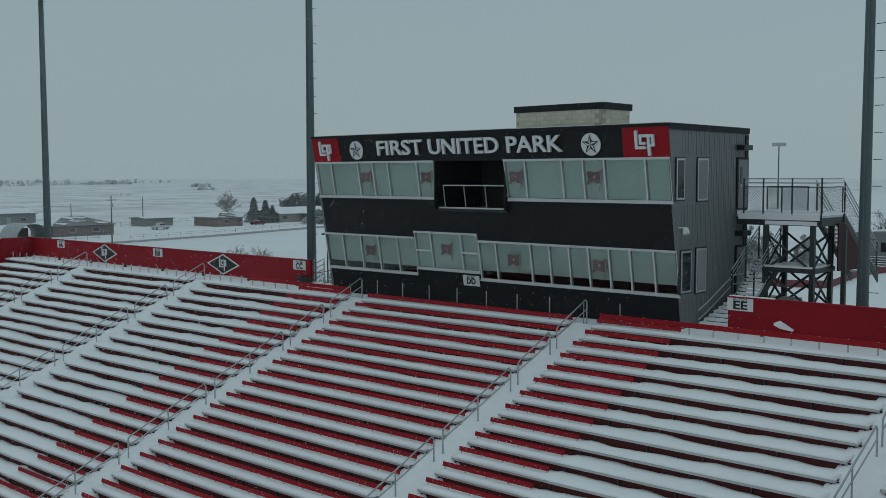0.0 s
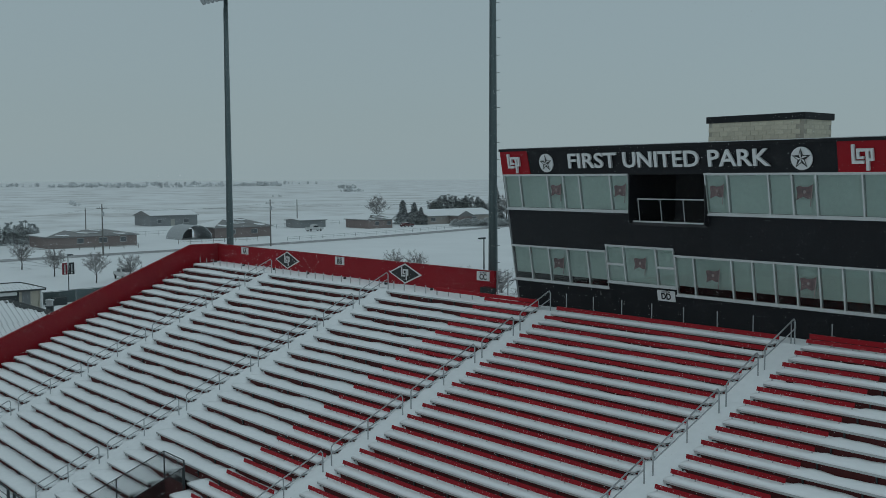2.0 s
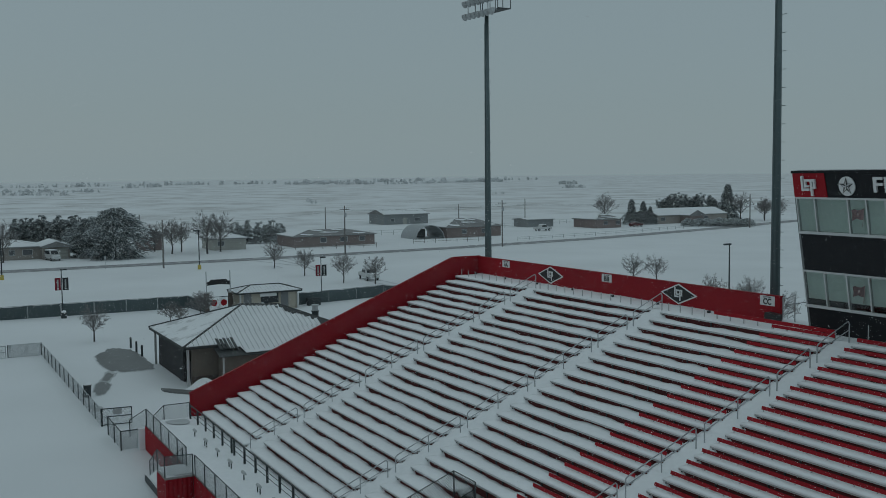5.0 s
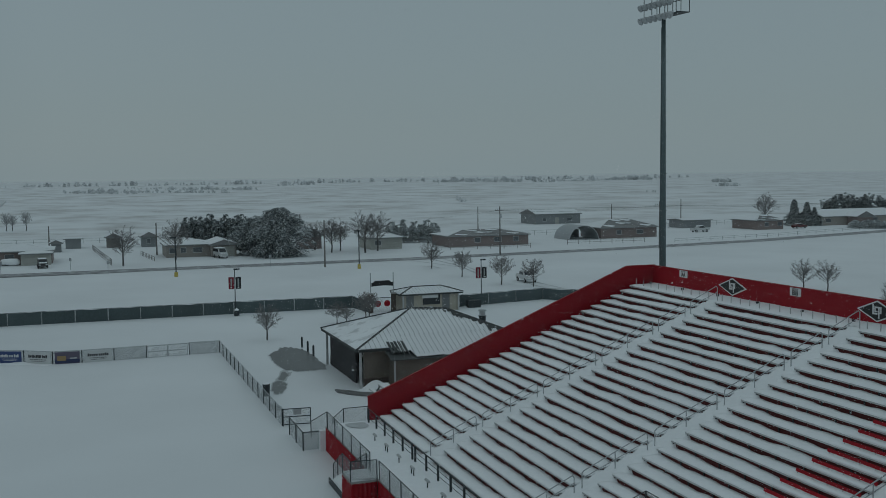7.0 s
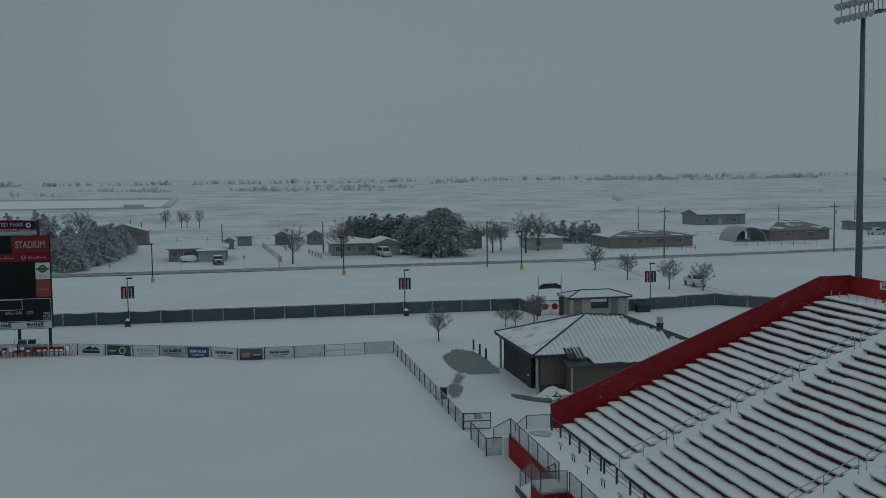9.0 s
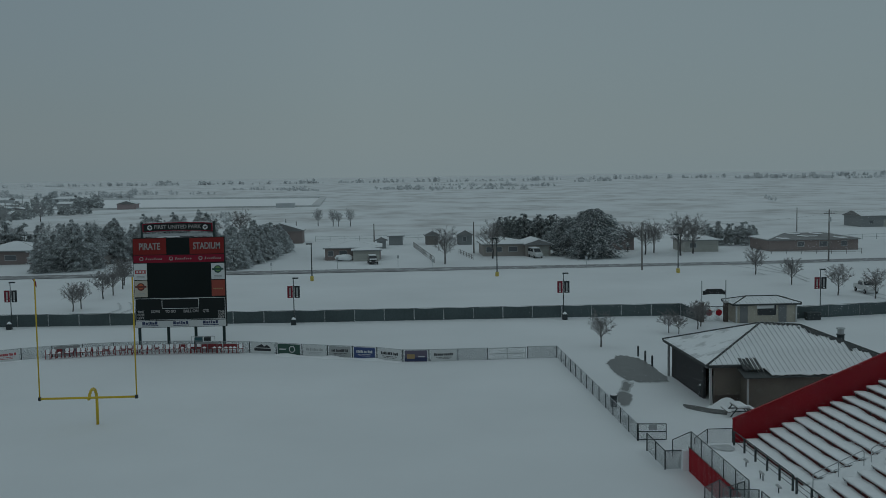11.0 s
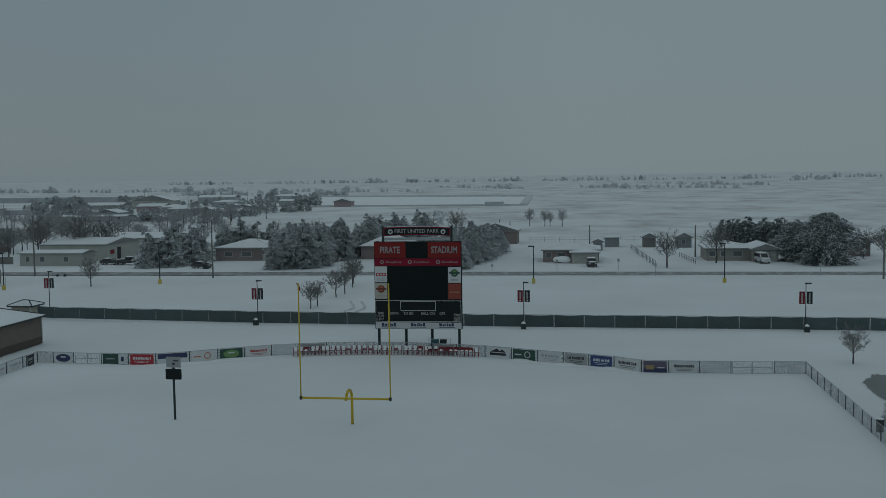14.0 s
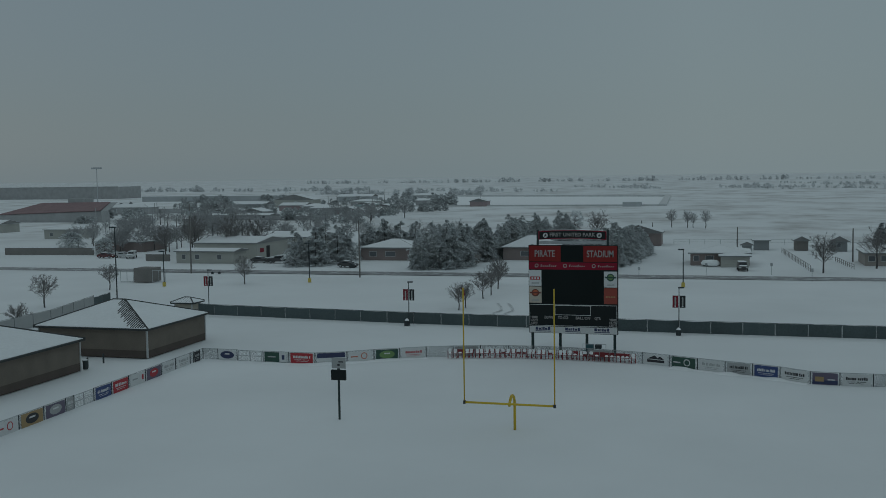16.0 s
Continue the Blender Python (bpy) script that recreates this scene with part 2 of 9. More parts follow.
M["dark_steel"] = material("dark_weathered_steel", (0.045, 0.055, 0.058), 0.55, 0.3, vary=0.25, grain=3, stain=0.4)
M["pole"] = material("grey_green_pole", (0.10, 0.135, 0.14), 0.5, 0.3, vary=0.2, grain=2, stain=0.15)
M["black_panel"] = material("black_cladding", (0.013, 0.014, 0.017), 0.6, shine=0.25, vary=0.3, grain=2, stain=0.3, bump=0.08)
M["grey_metal"] = material("grey_ribbed_metal", (0.18, 0.19, 0.195), 0.5, 0.2, vary=0.1, grain=1, stain=0.2, bump=0.05)
M["white_frame"] = material("white_aluminium_frame", (0.60, 0.62, 0.62), 0.4, vary=0.08)
M["white"] = material("white_sign_paint", (0.72, 0.73, 0.73), 0.5, vary=0.05)
M["black"] = material("black_paint", (0.012, 0.013, 0.014), 0.4, vary=0.2)
M["blind"] = material("pale_roller_blind", (0.66, 0.76, 0.72), 0.8, vary=0.08, grain=1, stain=0.6)
# Near black: the shade inside rooms is put into this colour.
M["dark_room"] = material("shade_dark_interior", (0.03, 0.03, 0.033), 0.8)
M["block"] = material("cream_concrete_block", (0.54, 0.50, 0.40), 0.85, vary=0.2, grain=2, stain=0.35, second=(0.44, 0.36, 0.24), cover=0.12)
M["mortar"] = material("mortar", (0.40, 0.37, 0.31), 0.9)
M["brick"] = material("brown_grey_brick", (0.17, 0.145, 0.12), 0.85, vary=0.25, grain=4, stain=0.5, bump=0.3)
M["brick_dark"] = material("dark_brick", (0.10, 0.08, 0.068), 0.85, vary=0.25, grain=4, stain=0.5, bump=0.3)
M["tan"] = material("tan_stucco", (0.40, 0.37, 0.31), 0.85)
M["roof_metal"] = material("dark_roof_metal", (0.06, 0.065, 0.065), 0.6, 0.1, vary=0.2, shine=0.3)
M["snow_thin"] = material("thin_patchy_roof_snow", SNOW, 0.85, vary=0.1, grain=1.2, stain=0.11, bump=0.25, bump_scale=2.0, second=(0.57, 0.585, 0.59), cover=0.28)
M["seam"] = material("snowed_seam", (0.34, 0.35, 0.355), 0.8, vary=0.3, grain=1, stain=0.6)
M["yellow"] = material("yellow_goal_paint", (0.60, 0.42, 0.02), 0.4, vary=0.1, bump=0.05)
M["screen"] = material("dark_green_windscreen", (0.078, 0.104, 0.108), 0.8, vary=0.25, grain=0.8, stain=0.25, bump=0.2, bump_scale=3)
M["screen_post"] = material("dull_fence_post", (0.17, 0.185, 0.19), 0.6, 0.3, vary=0.2, grain=2)
M["sb_red"] = material("scoreboard_red", (0.24, 0.022, 0.02), 0.6, vary=0.12, shine=0.2)
M["sb_crimson"] = material("scoreboard_crimson", (0.25, 0.010, 0.03), 0.6, vary=0.12, shine=0.2)
M["sb_text"] = material("weathered_white_print", (0.33, 0.315, 0.31), 0.7, vary=0.08)
# Both scoreboard blacks are raised slightly to paint in the haze.
M["sb_black"] = material("scoreboard_face", (0.019, 0.024, 0.024), 0.7, vary=0.15, shine=0.15)
M["led"] = material("dark_display", (0.014, 0.019, 0.019), 0.8, vary=0.2, shine=0.12)
M["sb_post"] = material("dark_green_post", (0.02, 0.04, 0.04), 0.5, 0.2)
M["flag"] = material("flag_decal", (0.20, 0.13, 0.13), 0.6, vary=0.4, grain=2, stain=4, second=(0.07, 0.065, 0.065), cover=0.32)
M["flag_pale"] = material("worn_flag_print", (0.33, 0.28, 0.27), 0.6)
M["glass"] = glass_material("window_glass", (0.90, 0.95, 0.93))
M["link"] = mesh_material("chain_link", (0.22, 0.23, 0.235), 0.045, 0.006)
M["link_dark"] = mesh_material("dark_chain_link", (0.05, 0.055, 0.055), 0.056, 0.0085)
M["link_snowy"] = mesh_material("snowed_chain_link", (0.24, 0.262, 0.27), 0.045, 0.0135)
M["bark"] = material("frosted_bark", (0.10, 0.093, 0.09), 0.9, vary=0.3, grain=4, stain=1.0)
M["twig"] = material("frosted_twigs", (0.21, 0.203, 0.20), 0.9, vary=0.3, grain=4, stain=1.0)
# Twig grey holds both frost and the distance haze over the town.
M["hazed_rime"] = material("hazed_rimed_twigs", (0.36, 0.365, 0.37), 0.9, vary=0.25, grain=4, stain=1.0)
# Cedar foliage tones are lifted for distance haze; the snow colour is separate.
M["cedar"] = island_material("hazed_snowy_cedar", (0.17, 0.198, 0.202), (0.31, 0.34, 0.346), (0.80, 0.82, 0.83), 0.44)
M["cedar_heavy"] = island_material("hazed_heavily_snowed_cedar", (0.30, 0.325, 0.328), (0.44, 0.466, 0.472), (0.80, 0.82, 0.83), 0.68)
# Far and town trees: distance haze is put into these pale colours.
M["far_tree"] = island_material("far_hazed_trees", (0.60, 0.62, 0.63), (0.72, 0.74, 0.75), (0.90, 0.91, 0.92), 0.4)
M["town_tree"] = island_material("hazed_frosted_town_trees", (0.36, 0.38, 0.385), (0.50, 0.52, 0.525), (0.74, 0.76, 0.77), 0.22)
# Far town surfaces: greyed and paled so the colours hold distance haze.
M["far_wall"] = material("hazed_far_wall", (0.46, 0.48, 0.495), 0.85, vary=0.15, grain=0.5)
M["far_roof"] = material("hazed_far_roof", (0.58, 0.59, 0.595), 0.85, vary=0.15, grain=0.5)
M["town_wall"] = material("hazed_town_wall", (0.40, 0.405, 0.41), 0.85, vary=0.2, grain=0.5)
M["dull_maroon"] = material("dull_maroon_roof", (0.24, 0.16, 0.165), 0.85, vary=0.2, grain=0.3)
M["town_teal"] = material("pale_teal_siding", (0.40, 0.55, 0.55), 0.85, vary=0.1, grain=0.5)
M["town_red"] = material("hazed_town_red", (0.36, 0.29, 0.295), 0.85, vary=0.2, grain=0.5)
# Brick and grey siding are lightened in colour to include distance haze.
M["house_brick"] = material("house_brick", (0.25, 0.205, 0.195), 0.85, vary=0.2, grain=1)
M["house_tan"] = material("house_siding", (0.33, 0.305, 0.28), 0.85, vary=0.15, grain=1)
M["house_pale"] = material("pale_siding", (0.42, 0.42, 0.39), 0.8, vary=0.12, grain=1)
M["house_grey"] = material("grey_siding", (0.25, 0.265, 0.27), 0.8, vary=0.15, grain=1)
M["shingle"] = material("dark_shingles", (0.22, 0.22, 0.22), 0.9, vary=0.25, grain=1, stain=0.3)
M["wood"] = material("weathered_wood", (0.20, 0.19, 0.18), 0.9, vary=0.25)
M["pane"] = material("dark_window_pane", (0.03, 0.035, 0.04), 0.1, vary=0.1, bump=0)
M["house_pane"] = material("dim_window_pane", (0.12, 0.13, 0.14), 0.3, vary=0.2, bump=0)
M["tyre"] = material("tyre_rubber", (0.02, 0.02, 0.02), 0.8)
M["car_white"] = material("white_car_paint", (0.55, 0.56, 0.56), 0.3, vary=0.1, coat=0.5)
M["car_dark"] = material("dark_car_paint", (0.04, 0.04, 0.042), 0.3, vary=0.1, coat=0.5)
M["car_red"] = material("red_car_paint", (0.12, 0.03, 0.03), 0.3, vary=0.1, coat=0.5)
M["bright_yellow"] = material("yellow_base_paint", (0.55, 0.43, 0.10), 0.6)
M["teal"] = material("teal_equipment", (0.05, 0.13, 0.15), 0.6)
M["banner_red"] = material("red_banner_cloth", (0.22, 0.015, 0.03), 0.8)
M["banner_black"] = material("black_banner_cloth", (0.025, 0.027, 0.03), 0.8)
for key, col in dict(ad_white=(0.62, 0.63, 0.63), ad_blue=(0.04, 0.07, 0.20), ad_red=(0.42, 0.03, 0.04), ad_green=(0.03, 0.08, 0.06), ad_black=(0.03, 0.03, 0.035), ad_grey=(0.36, 0.37, 0.37), ad_photo=(0.13, 0.11, 0.16), ad_tan=(0.36, 0.25, 0.12), ad_orange=(0.50, 0.12, 0.05), ad_navy=(0.035, 0.045, 0.11), ad_leaf=(0.16, 0.28, 0.10), ad_cream=(0.5, 0.45, 0.38), ad_brown=(0.16, 0.04, 0.03), ad_rust=(0.30, 0.055, 0.035)).items():
    M[key] = material("printed_" + key[3:], col, 0.6, vary=0.08, grain=1, stain=0.8, bump=0.03)


# ---------------------------------------------------------------- shape helpers
def box(bm, x0, x1, y0, y1, z0, z1):
    v = [bm.verts.new((x, y, z)) for x in (x0, x1) for y in (y0, y1) for z in (z0, z1)]
    for f in ((0, 1, 3, 2), (4, 6, 7, 5), (0, 4, 5, 1), (2, 3, 7, 6), (0, 2, 6, 4), (1, 5, 7, 3)):
        bm.faces.new([v[i] for i in f])
    return v


def rod(bm, a, b, r, n=6, r2=None, caps=True):
    a, b = Vector(a), Vector(b)
    d = (b - a).normalized()
    u = d.orthogonal().normalized()
    w = d.cross(u)
    r2 = r if r2 is None else r2
    rings = []
    for c, q in ((a, r), (b, r2)):
        rings.append([bm.verts.new(c + (u * math.cos(2 * math.pi * i / n) + w * math.sin(2 * math.pi * i / n)) * q) for i in range(n)])
    for i in range(n):
        bm.faces.new((rings[0][i], rings[0][(i + 1) % n], rings[1][(i + 1) % n], rings[1][i]))
    if caps:
        bm.faces.new(rings[0][::-1]); bm.faces.new(rings[1])


def pipe(bm, pts, r, n=6):
    for a, b in zip(pts, pts[1:]):
        rod(bm, a, b, r, n)


def face(bm, pts):
    return bm.faces.new([bm.verts.new(p) for p in pts])


def slab(bm, pts, off):
    """A plate: the polygon pts and the same moved by off, joined round."""
    a = [bm.verts.new(p) for p in pts]
    b = [bm.verts.new(Vector(p) + Vector(off)) for p in pts]
    bm.faces.new(a[::-1]); bm.faces.new(b)
    for i in range(len(a)):
        j = (i + 1) % len(a)
        bm.faces.new((a[i], a[j], b[j], b[i]))


def lathe(bm, rows, centre, axis=(0, 0, 1), n=10):
    """A round body: rows of (radius, height along axis)."""
    ax = Vector(axis).normalized()
    u = ax.orthogonal().normalized()
    w = ax.cross(u)
    rings = [[bm.verts.new(Vector(centre) + ax * h + (u * math.cos(2 * math.pi * i / n) + w * math.sin(2 * math.pi * i / n)) * r) for i in range(n)] for r, h in rows]
    for p, q in zip(rings, rings[1:]):
        for i in range(n):
            bm.faces.new((p[i], p[(i + 1) % n], q[(i + 1) % n], q[i]))
    bm.faces.new(rings[0][::-1]); bm.faces.new(rings[-1])


def thing(name, at=(0, 0, 0), label="", category="", group="", kind=""):
    ob = new(name)
    ob.empty_display_size = 0.3
    ob.location = at
    return tagged(ob, label, category, group, kind)


def base_of(ob):
    p = Vector((0, 0, 0))
    while ob:
        p += ob.location
        ob = ob.parent
    return p


def part(name, bm, mat, parent=None, label="", smooth=False, outward=True):
    """Links a bmesh, drawn in the world's coordinates, as one mesh object under parent."""
    if parent is not None:
        bmesh.ops.translate(bm, vec=-base_of(parent), verts=bm.verts)
    if outward:
        bmesh.ops.recalc_face_normals(bm, faces=bm.faces)
    me = bpy.data.meshes.new(name)
    bm.to_mesh(me)
    bm.free()
    for one in mat if isinstance(mat, (list, tuple)) else [mat]:
        me.materials.append(one)
    if smooth:
        for p in me.polygons:
            p.use_smooth = True
    ob = new(name, me)
    ob.parent = parent
    if label:
        ob["label"] = label
    return ob


def solo(name, bm, mat, label, category, group="", kind="", smooth=False):
    return tagged(part(name, bm, mat, None, "", smooth), label, category, group, kind)


def piece(name, me, parent, at, turn=None):
    ob = new(name, me)
    ob.parent = parent
    ob.location = at
    if turn is not None:
        ob.rotation_euler = turn
    return ob


def boxed(name, mat, parent, *dims, label=""):
    bm = bmesh.new()
    box(bm, *dims)
    return part(name, bm, mat, parent, label)


def mesh_of(bm, name, mat):
    bmesh.ops.recalc_face_normals(bm, faces=bm.faces)
    me = bpy.data.meshes.new(name)
    bm.to_mesh(me)
    bm.free()
    for one in mat if isinstance(mat, (list, tuple)) else [mat]:
        me.materials.append(one)
    return me


def lettering(text, size, depth, mat, parent, m, name="lettering", bold=0.0, width=None):
    """Raised letters in the built-in font, centred on the pose m (x along the line, y up, z out)."""
    cu = bpy.data.curves.new(name, "FONT")
    cu.body, cu.size, cu.extrude, cu.align_x, cu.align_y, cu.offset, cu.resolution_u = text, size, depth / 2, "CENTER", "CENTER", bold, 3
    tmp = bpy.data.objects.new(name, cu)
    scene.collection.objects.link(tmp)
    bpy.context.view_layer.update()
    me = bpy.data.meshes.new_from_object(tmp.evaluated_get(bpy.context.evaluated_depsgraph_get()))
    bpy.data.objects.remove(tmp)
    if width:
        xs = [v.co.x for v in me.vertices]
        f = width / (max(xs) - min(xs))
        for v in me.vertices:
            v.co.x *= f
    me.transform(m)
    if parent is not None:
        me.transform(Matrix.Translation(-base_of(parent)))
    me.materials.clear()
    me.materials.append(mat)
    ob = new(name, me)
    ob.parent = parent
    return ob


def wob(x, y, s=1.0, seed=0.0):
    return noise.noise(Vector((x * s, y * s, seed)))


# ---------------------------------------------------------------- ground, road
bm = bmesh.new()
edges = [-4200, -1500, -700, -420, -300, -230]
xs = edges + [-210 + 6 * i for i in range(38)] + [60, 250, 1200]
ys = [-3500, -1200, -500, -250] + [-160 + 8 * i for i in range(36)] + [180, 350, 900, 3500]
grid = [[bm.verts.new((x, y, 0.10 * wob(x, y, 0.06) - 0.08 if -200 < x < 10 and -140 < y < 5 and not (-140 < x < -60 and -75 < y < 8) else 0.0)) for y in ys] for x in xs]
for i in range(len(xs) - 1):
    for j in range(len(ys) - 1):
        bm.faces.new((grid[i][j], grid[i + 1][j], grid[i + 1][j + 1], grid[i][j + 1]))
solo("ground", bm, M["ground"], "flat snow-covered ground with dry grass showing far out", "ground", kind="structure", smooth=True)


def strip(name, rows, half, z, mat, label, category):
    bm = bmesh.new()
    left, right = [], []
    for i, p in enumerate(rows):
        a, b = Vector(rows[max(i - 1, 0)]), Vector(rows[min(i + 1, len(rows) - 1)])
        d = (b - a).normalized()
        q = Vector((-d.y, d.x)) * half
        left.append(bm.verts.new((p[0] + q.x, p[1] + q.y, z)))
        right.append(bm.verts.new((p[0] - q.x, p[1] - q.y, z)))
    for i in range(len(rows) - 1):
        bm.faces.new((left[i], left[i + 1], right[i + 1], right[i]))
    return solo(name, bm, mat, label, category, kind="structure")


ROAD = [(-200, -420), (-201, -250), (-201.5, -150), (-202.5, -60), (-202.8, 0), (-202.6, 60), (-206, 105), (-213, 150), (-228, 205), (-250, 270), (-300, 400)]
strip("road", ROAD, 3.1, 0.03, M["road"], "grey slushy two-lane road cleared through the snow", "road")
for off in (0.0, 1.7):
    strip("tyre_track", [(-141.5, -46.6 + off), (-145, -47.2 + off), (-148.5, -48.8 + off), (-152, -48.2 + off), (-156, -49.2 + off), (-160, -50.6 + off)], 0.16, 0.03, M["track"], "faint curved tyre track in the snow", "tyre track")
for off in (0.0, 2.0):
    strip("tyre_track", [(-153, 60.2 + off), (-148, 60.0 + off), (-142, 60.0 + off), (-137, 59.0 + off), (-133.5, 57.4 + off)], 0.20, 0.03, M["track"], "faint tyre track in the snow", "tyre track")
for a, b, c in (((-199.4, 61.2), (-184.0, 61.0), (-168.0, 58.6)), ((-199.4, 63.6), (-188.0, 62.6), (-172.0, 60.4)), ((-199.3, 56.4), (-190.0, 58.4), (-180.0, 60.6)), ((-186.5, 54.4), (-184.2, 56.2), (-180.5, 56.0))):
    strip("tyre_track", [a, b, c], 0.26, 0.032, M["track"], "trodden tyre track leading in from the road", "tyre track")
def puddle(name, outline, z, mat, label, grow=1.0, ragged=0.12):
    """A flat irregular patch: a smooth closed line through the outline, roughened at its edge."""
    n, ring = len(outline), []
    mid = Vector((sum(p[0] for p in outline) / n, sum(p[1] for p in outline) / n))
    for i in range(n):
        a, b, c, d = (Vector(outline[(i + k) % n]) for k in (-1, 0, 1, 2))
        for j in range(8):
            t = j / 8
            q = 0.5 * (2 * b + (c - a) * t + (2 * a - 5 * b + 4 * c - d) * t * t + (3 * b - a - 3 * c + d) * t ** 3)
            q = mid + (q - mid) * (grow + ragged * wob(q.x, q.y, 1.7, 2.0) + ragged * 0.7 * wob(q.x, q.y, 4.5, 6.0))
            ring.append((q.x, q.y, z))
    bm = bmesh.new()
    face(bm, ring)
    bmesh.ops.triangulate(bm, faces=bm.faces)
    return solo(name, bm, mat, label, "pavement", kind="structure")


BLOB = [(-103.4, 11.0), (-106.1, 12.2), (-107.0, 13.8), (-105.3, 14.8), (-101.6, 15.0), (-97.6, 15.0), (-94.6, 14.8), (-93.6, 13.2), (-94.0, 11.7), (-96.0, 10.8), (-100.3, 10.7)]
DROP = [(-90.6, 9.3), (-89.6, 10.1), (-87.6, 9.7), (-85.6, 8.9), (-85.7, 8.3), (-88.4, 8.5)]
STEM = [(-95.0, 10.6), (-94.0, 11.4), (-91.6, 10.6), (-89.5, 9.8), (-90.5, 9.2), (-92.6, 9.9)]
puddle("slush_margin", STEM, 0.018, M["slush"], "grey half-melted slush joining two thawed patches", 0.95, 0.22)
puddle("thawed_patch", STEM, 0.028, M["wet"], "wet bare concrete thawed through the snow", 0.62, 0.2)
puddle("slush_margin", BLOB, 0.022, M["slush"], "grey half-melted slush round a thawed patch", 0.985, 0.13)
puddle("slush_margin", DROP, 0.026, M["slush"], "grey half-melted slush round a thawed patch", 1.02, 0.2)
puddle("thawed_patch", BLOB, 0.031, M["wet"], "wet bare concrete thawed through the snow", 0.95, 0.11)
puddle("thawed_patch", DROP, 0.035, M["wet"], "wet bare concrete thawed through the snow", 0.88, 0.2)
puddle("thawed_patch", [(-82.6, 7.2), (-81.2, 8.1), (-79.6, 7.9), (-79.4, 7.3), (-81.0, 7.05)], 0.03, M["slush"], "dark slush trodden beside the field fence", 0.8, 0.12)

# ---------------------------------------------------------------- grandstand
ROWS_N, DY, DZ, Y0, Z0 = 25, 0.7646, 0.3167, 30.27, 9.50
WALK = 1.50
SECTIONS = [(-67.55, -58.55), (-57.4, -46.4), (-45.3, -34.4), (-33.3, -22.4), (-21.3, -10.4), (-9.3, -3.8)]
AISLES = [-57.98, -45.88, -33.88, -21.88, -9.88]
XL, XR = -67.9, -3.6
BACKS = {2: (-38.0, -34.45), 3: (-33.3, -22.4), 4: (-21.3, -17.9)}
VOM = (-41.0, -39.2, 14.9)


def row_y(k):
    return Y0 - DY * k


def row_z(k):
    return Z0 - DZ * k


def cut_spans(k, a, b):
    """A row's stretch of bench, less the stair opening in the lower rows."""
    if row_y(k) < VOM[2] + 1.0 and a < VOM[0] < b:
        return [(a, VOM[0] - 0.1), (VOM[1] + 0.1, b)]
    return [(a, b)]


stand = thing("grandstand", (-36, 21, 0), "red and aluminium grandstand deck under snow", "grandstand", kind="structure")
for k in range(ROWS_N):
    y, zt = row_y(k), row_z(k) - 0.43
    for a, b in cut_spans(k, XL, XR):
        boxed("tread", M["alu"], stand, a, b, y - 0.36, y + 0.42, zt - 0.05, zt)
for s, (sa, sb_) in enumerate(SECTIONS):
    for k in range(ROWS_N):
        for a, b in cut_spans(k, sa, sb_):
            zt = row_z(k) - 0.43
            boxed("riser", M["riser"], stand, a - 0.05, b + 0.05, row_y(k) + 0.09, row_y(k) + 0.12, zt, zt + 0.385)
top_z = row_z(0) - 0.43 + DZ
boxed("top_walkway", M["alu"], stand, XL, XR, Y0 + 0.42, 33.6, top_z - 0.06, top_z)
boxed("top_riser", M["riser"], stand, XL, XR, Y0 + 0.40, Y0 + 0.42, top_z - 0.36, top_z - 0.06)
boxed("front_walkway", M["concrete"], stand, XL, XR, 8.4, row_y(24) - 0.36, WALK - 0.15, WALK)
for a, b in cut_spans(24, XL, XR):
    boxed("front_riser", M["riser"], stand, a, b, row_y(24) - 0.39, row_y(24) - 0.36, WALK - 0.3, row_z(24) - 0.44)
bm = bmesh.new()
for x in [XL + 0.3 + 4.0 * i for i in range(16)]:
    for y in (32.0, 27.0, 22.0, 17.0):
        k = (Y0 - y) / DY
        rod(bm, (x, y, 0), (x, y, row_z(k) - 0.55), 0.09, 6)
part("support_frame", bm, M["dark_steel"], stand)

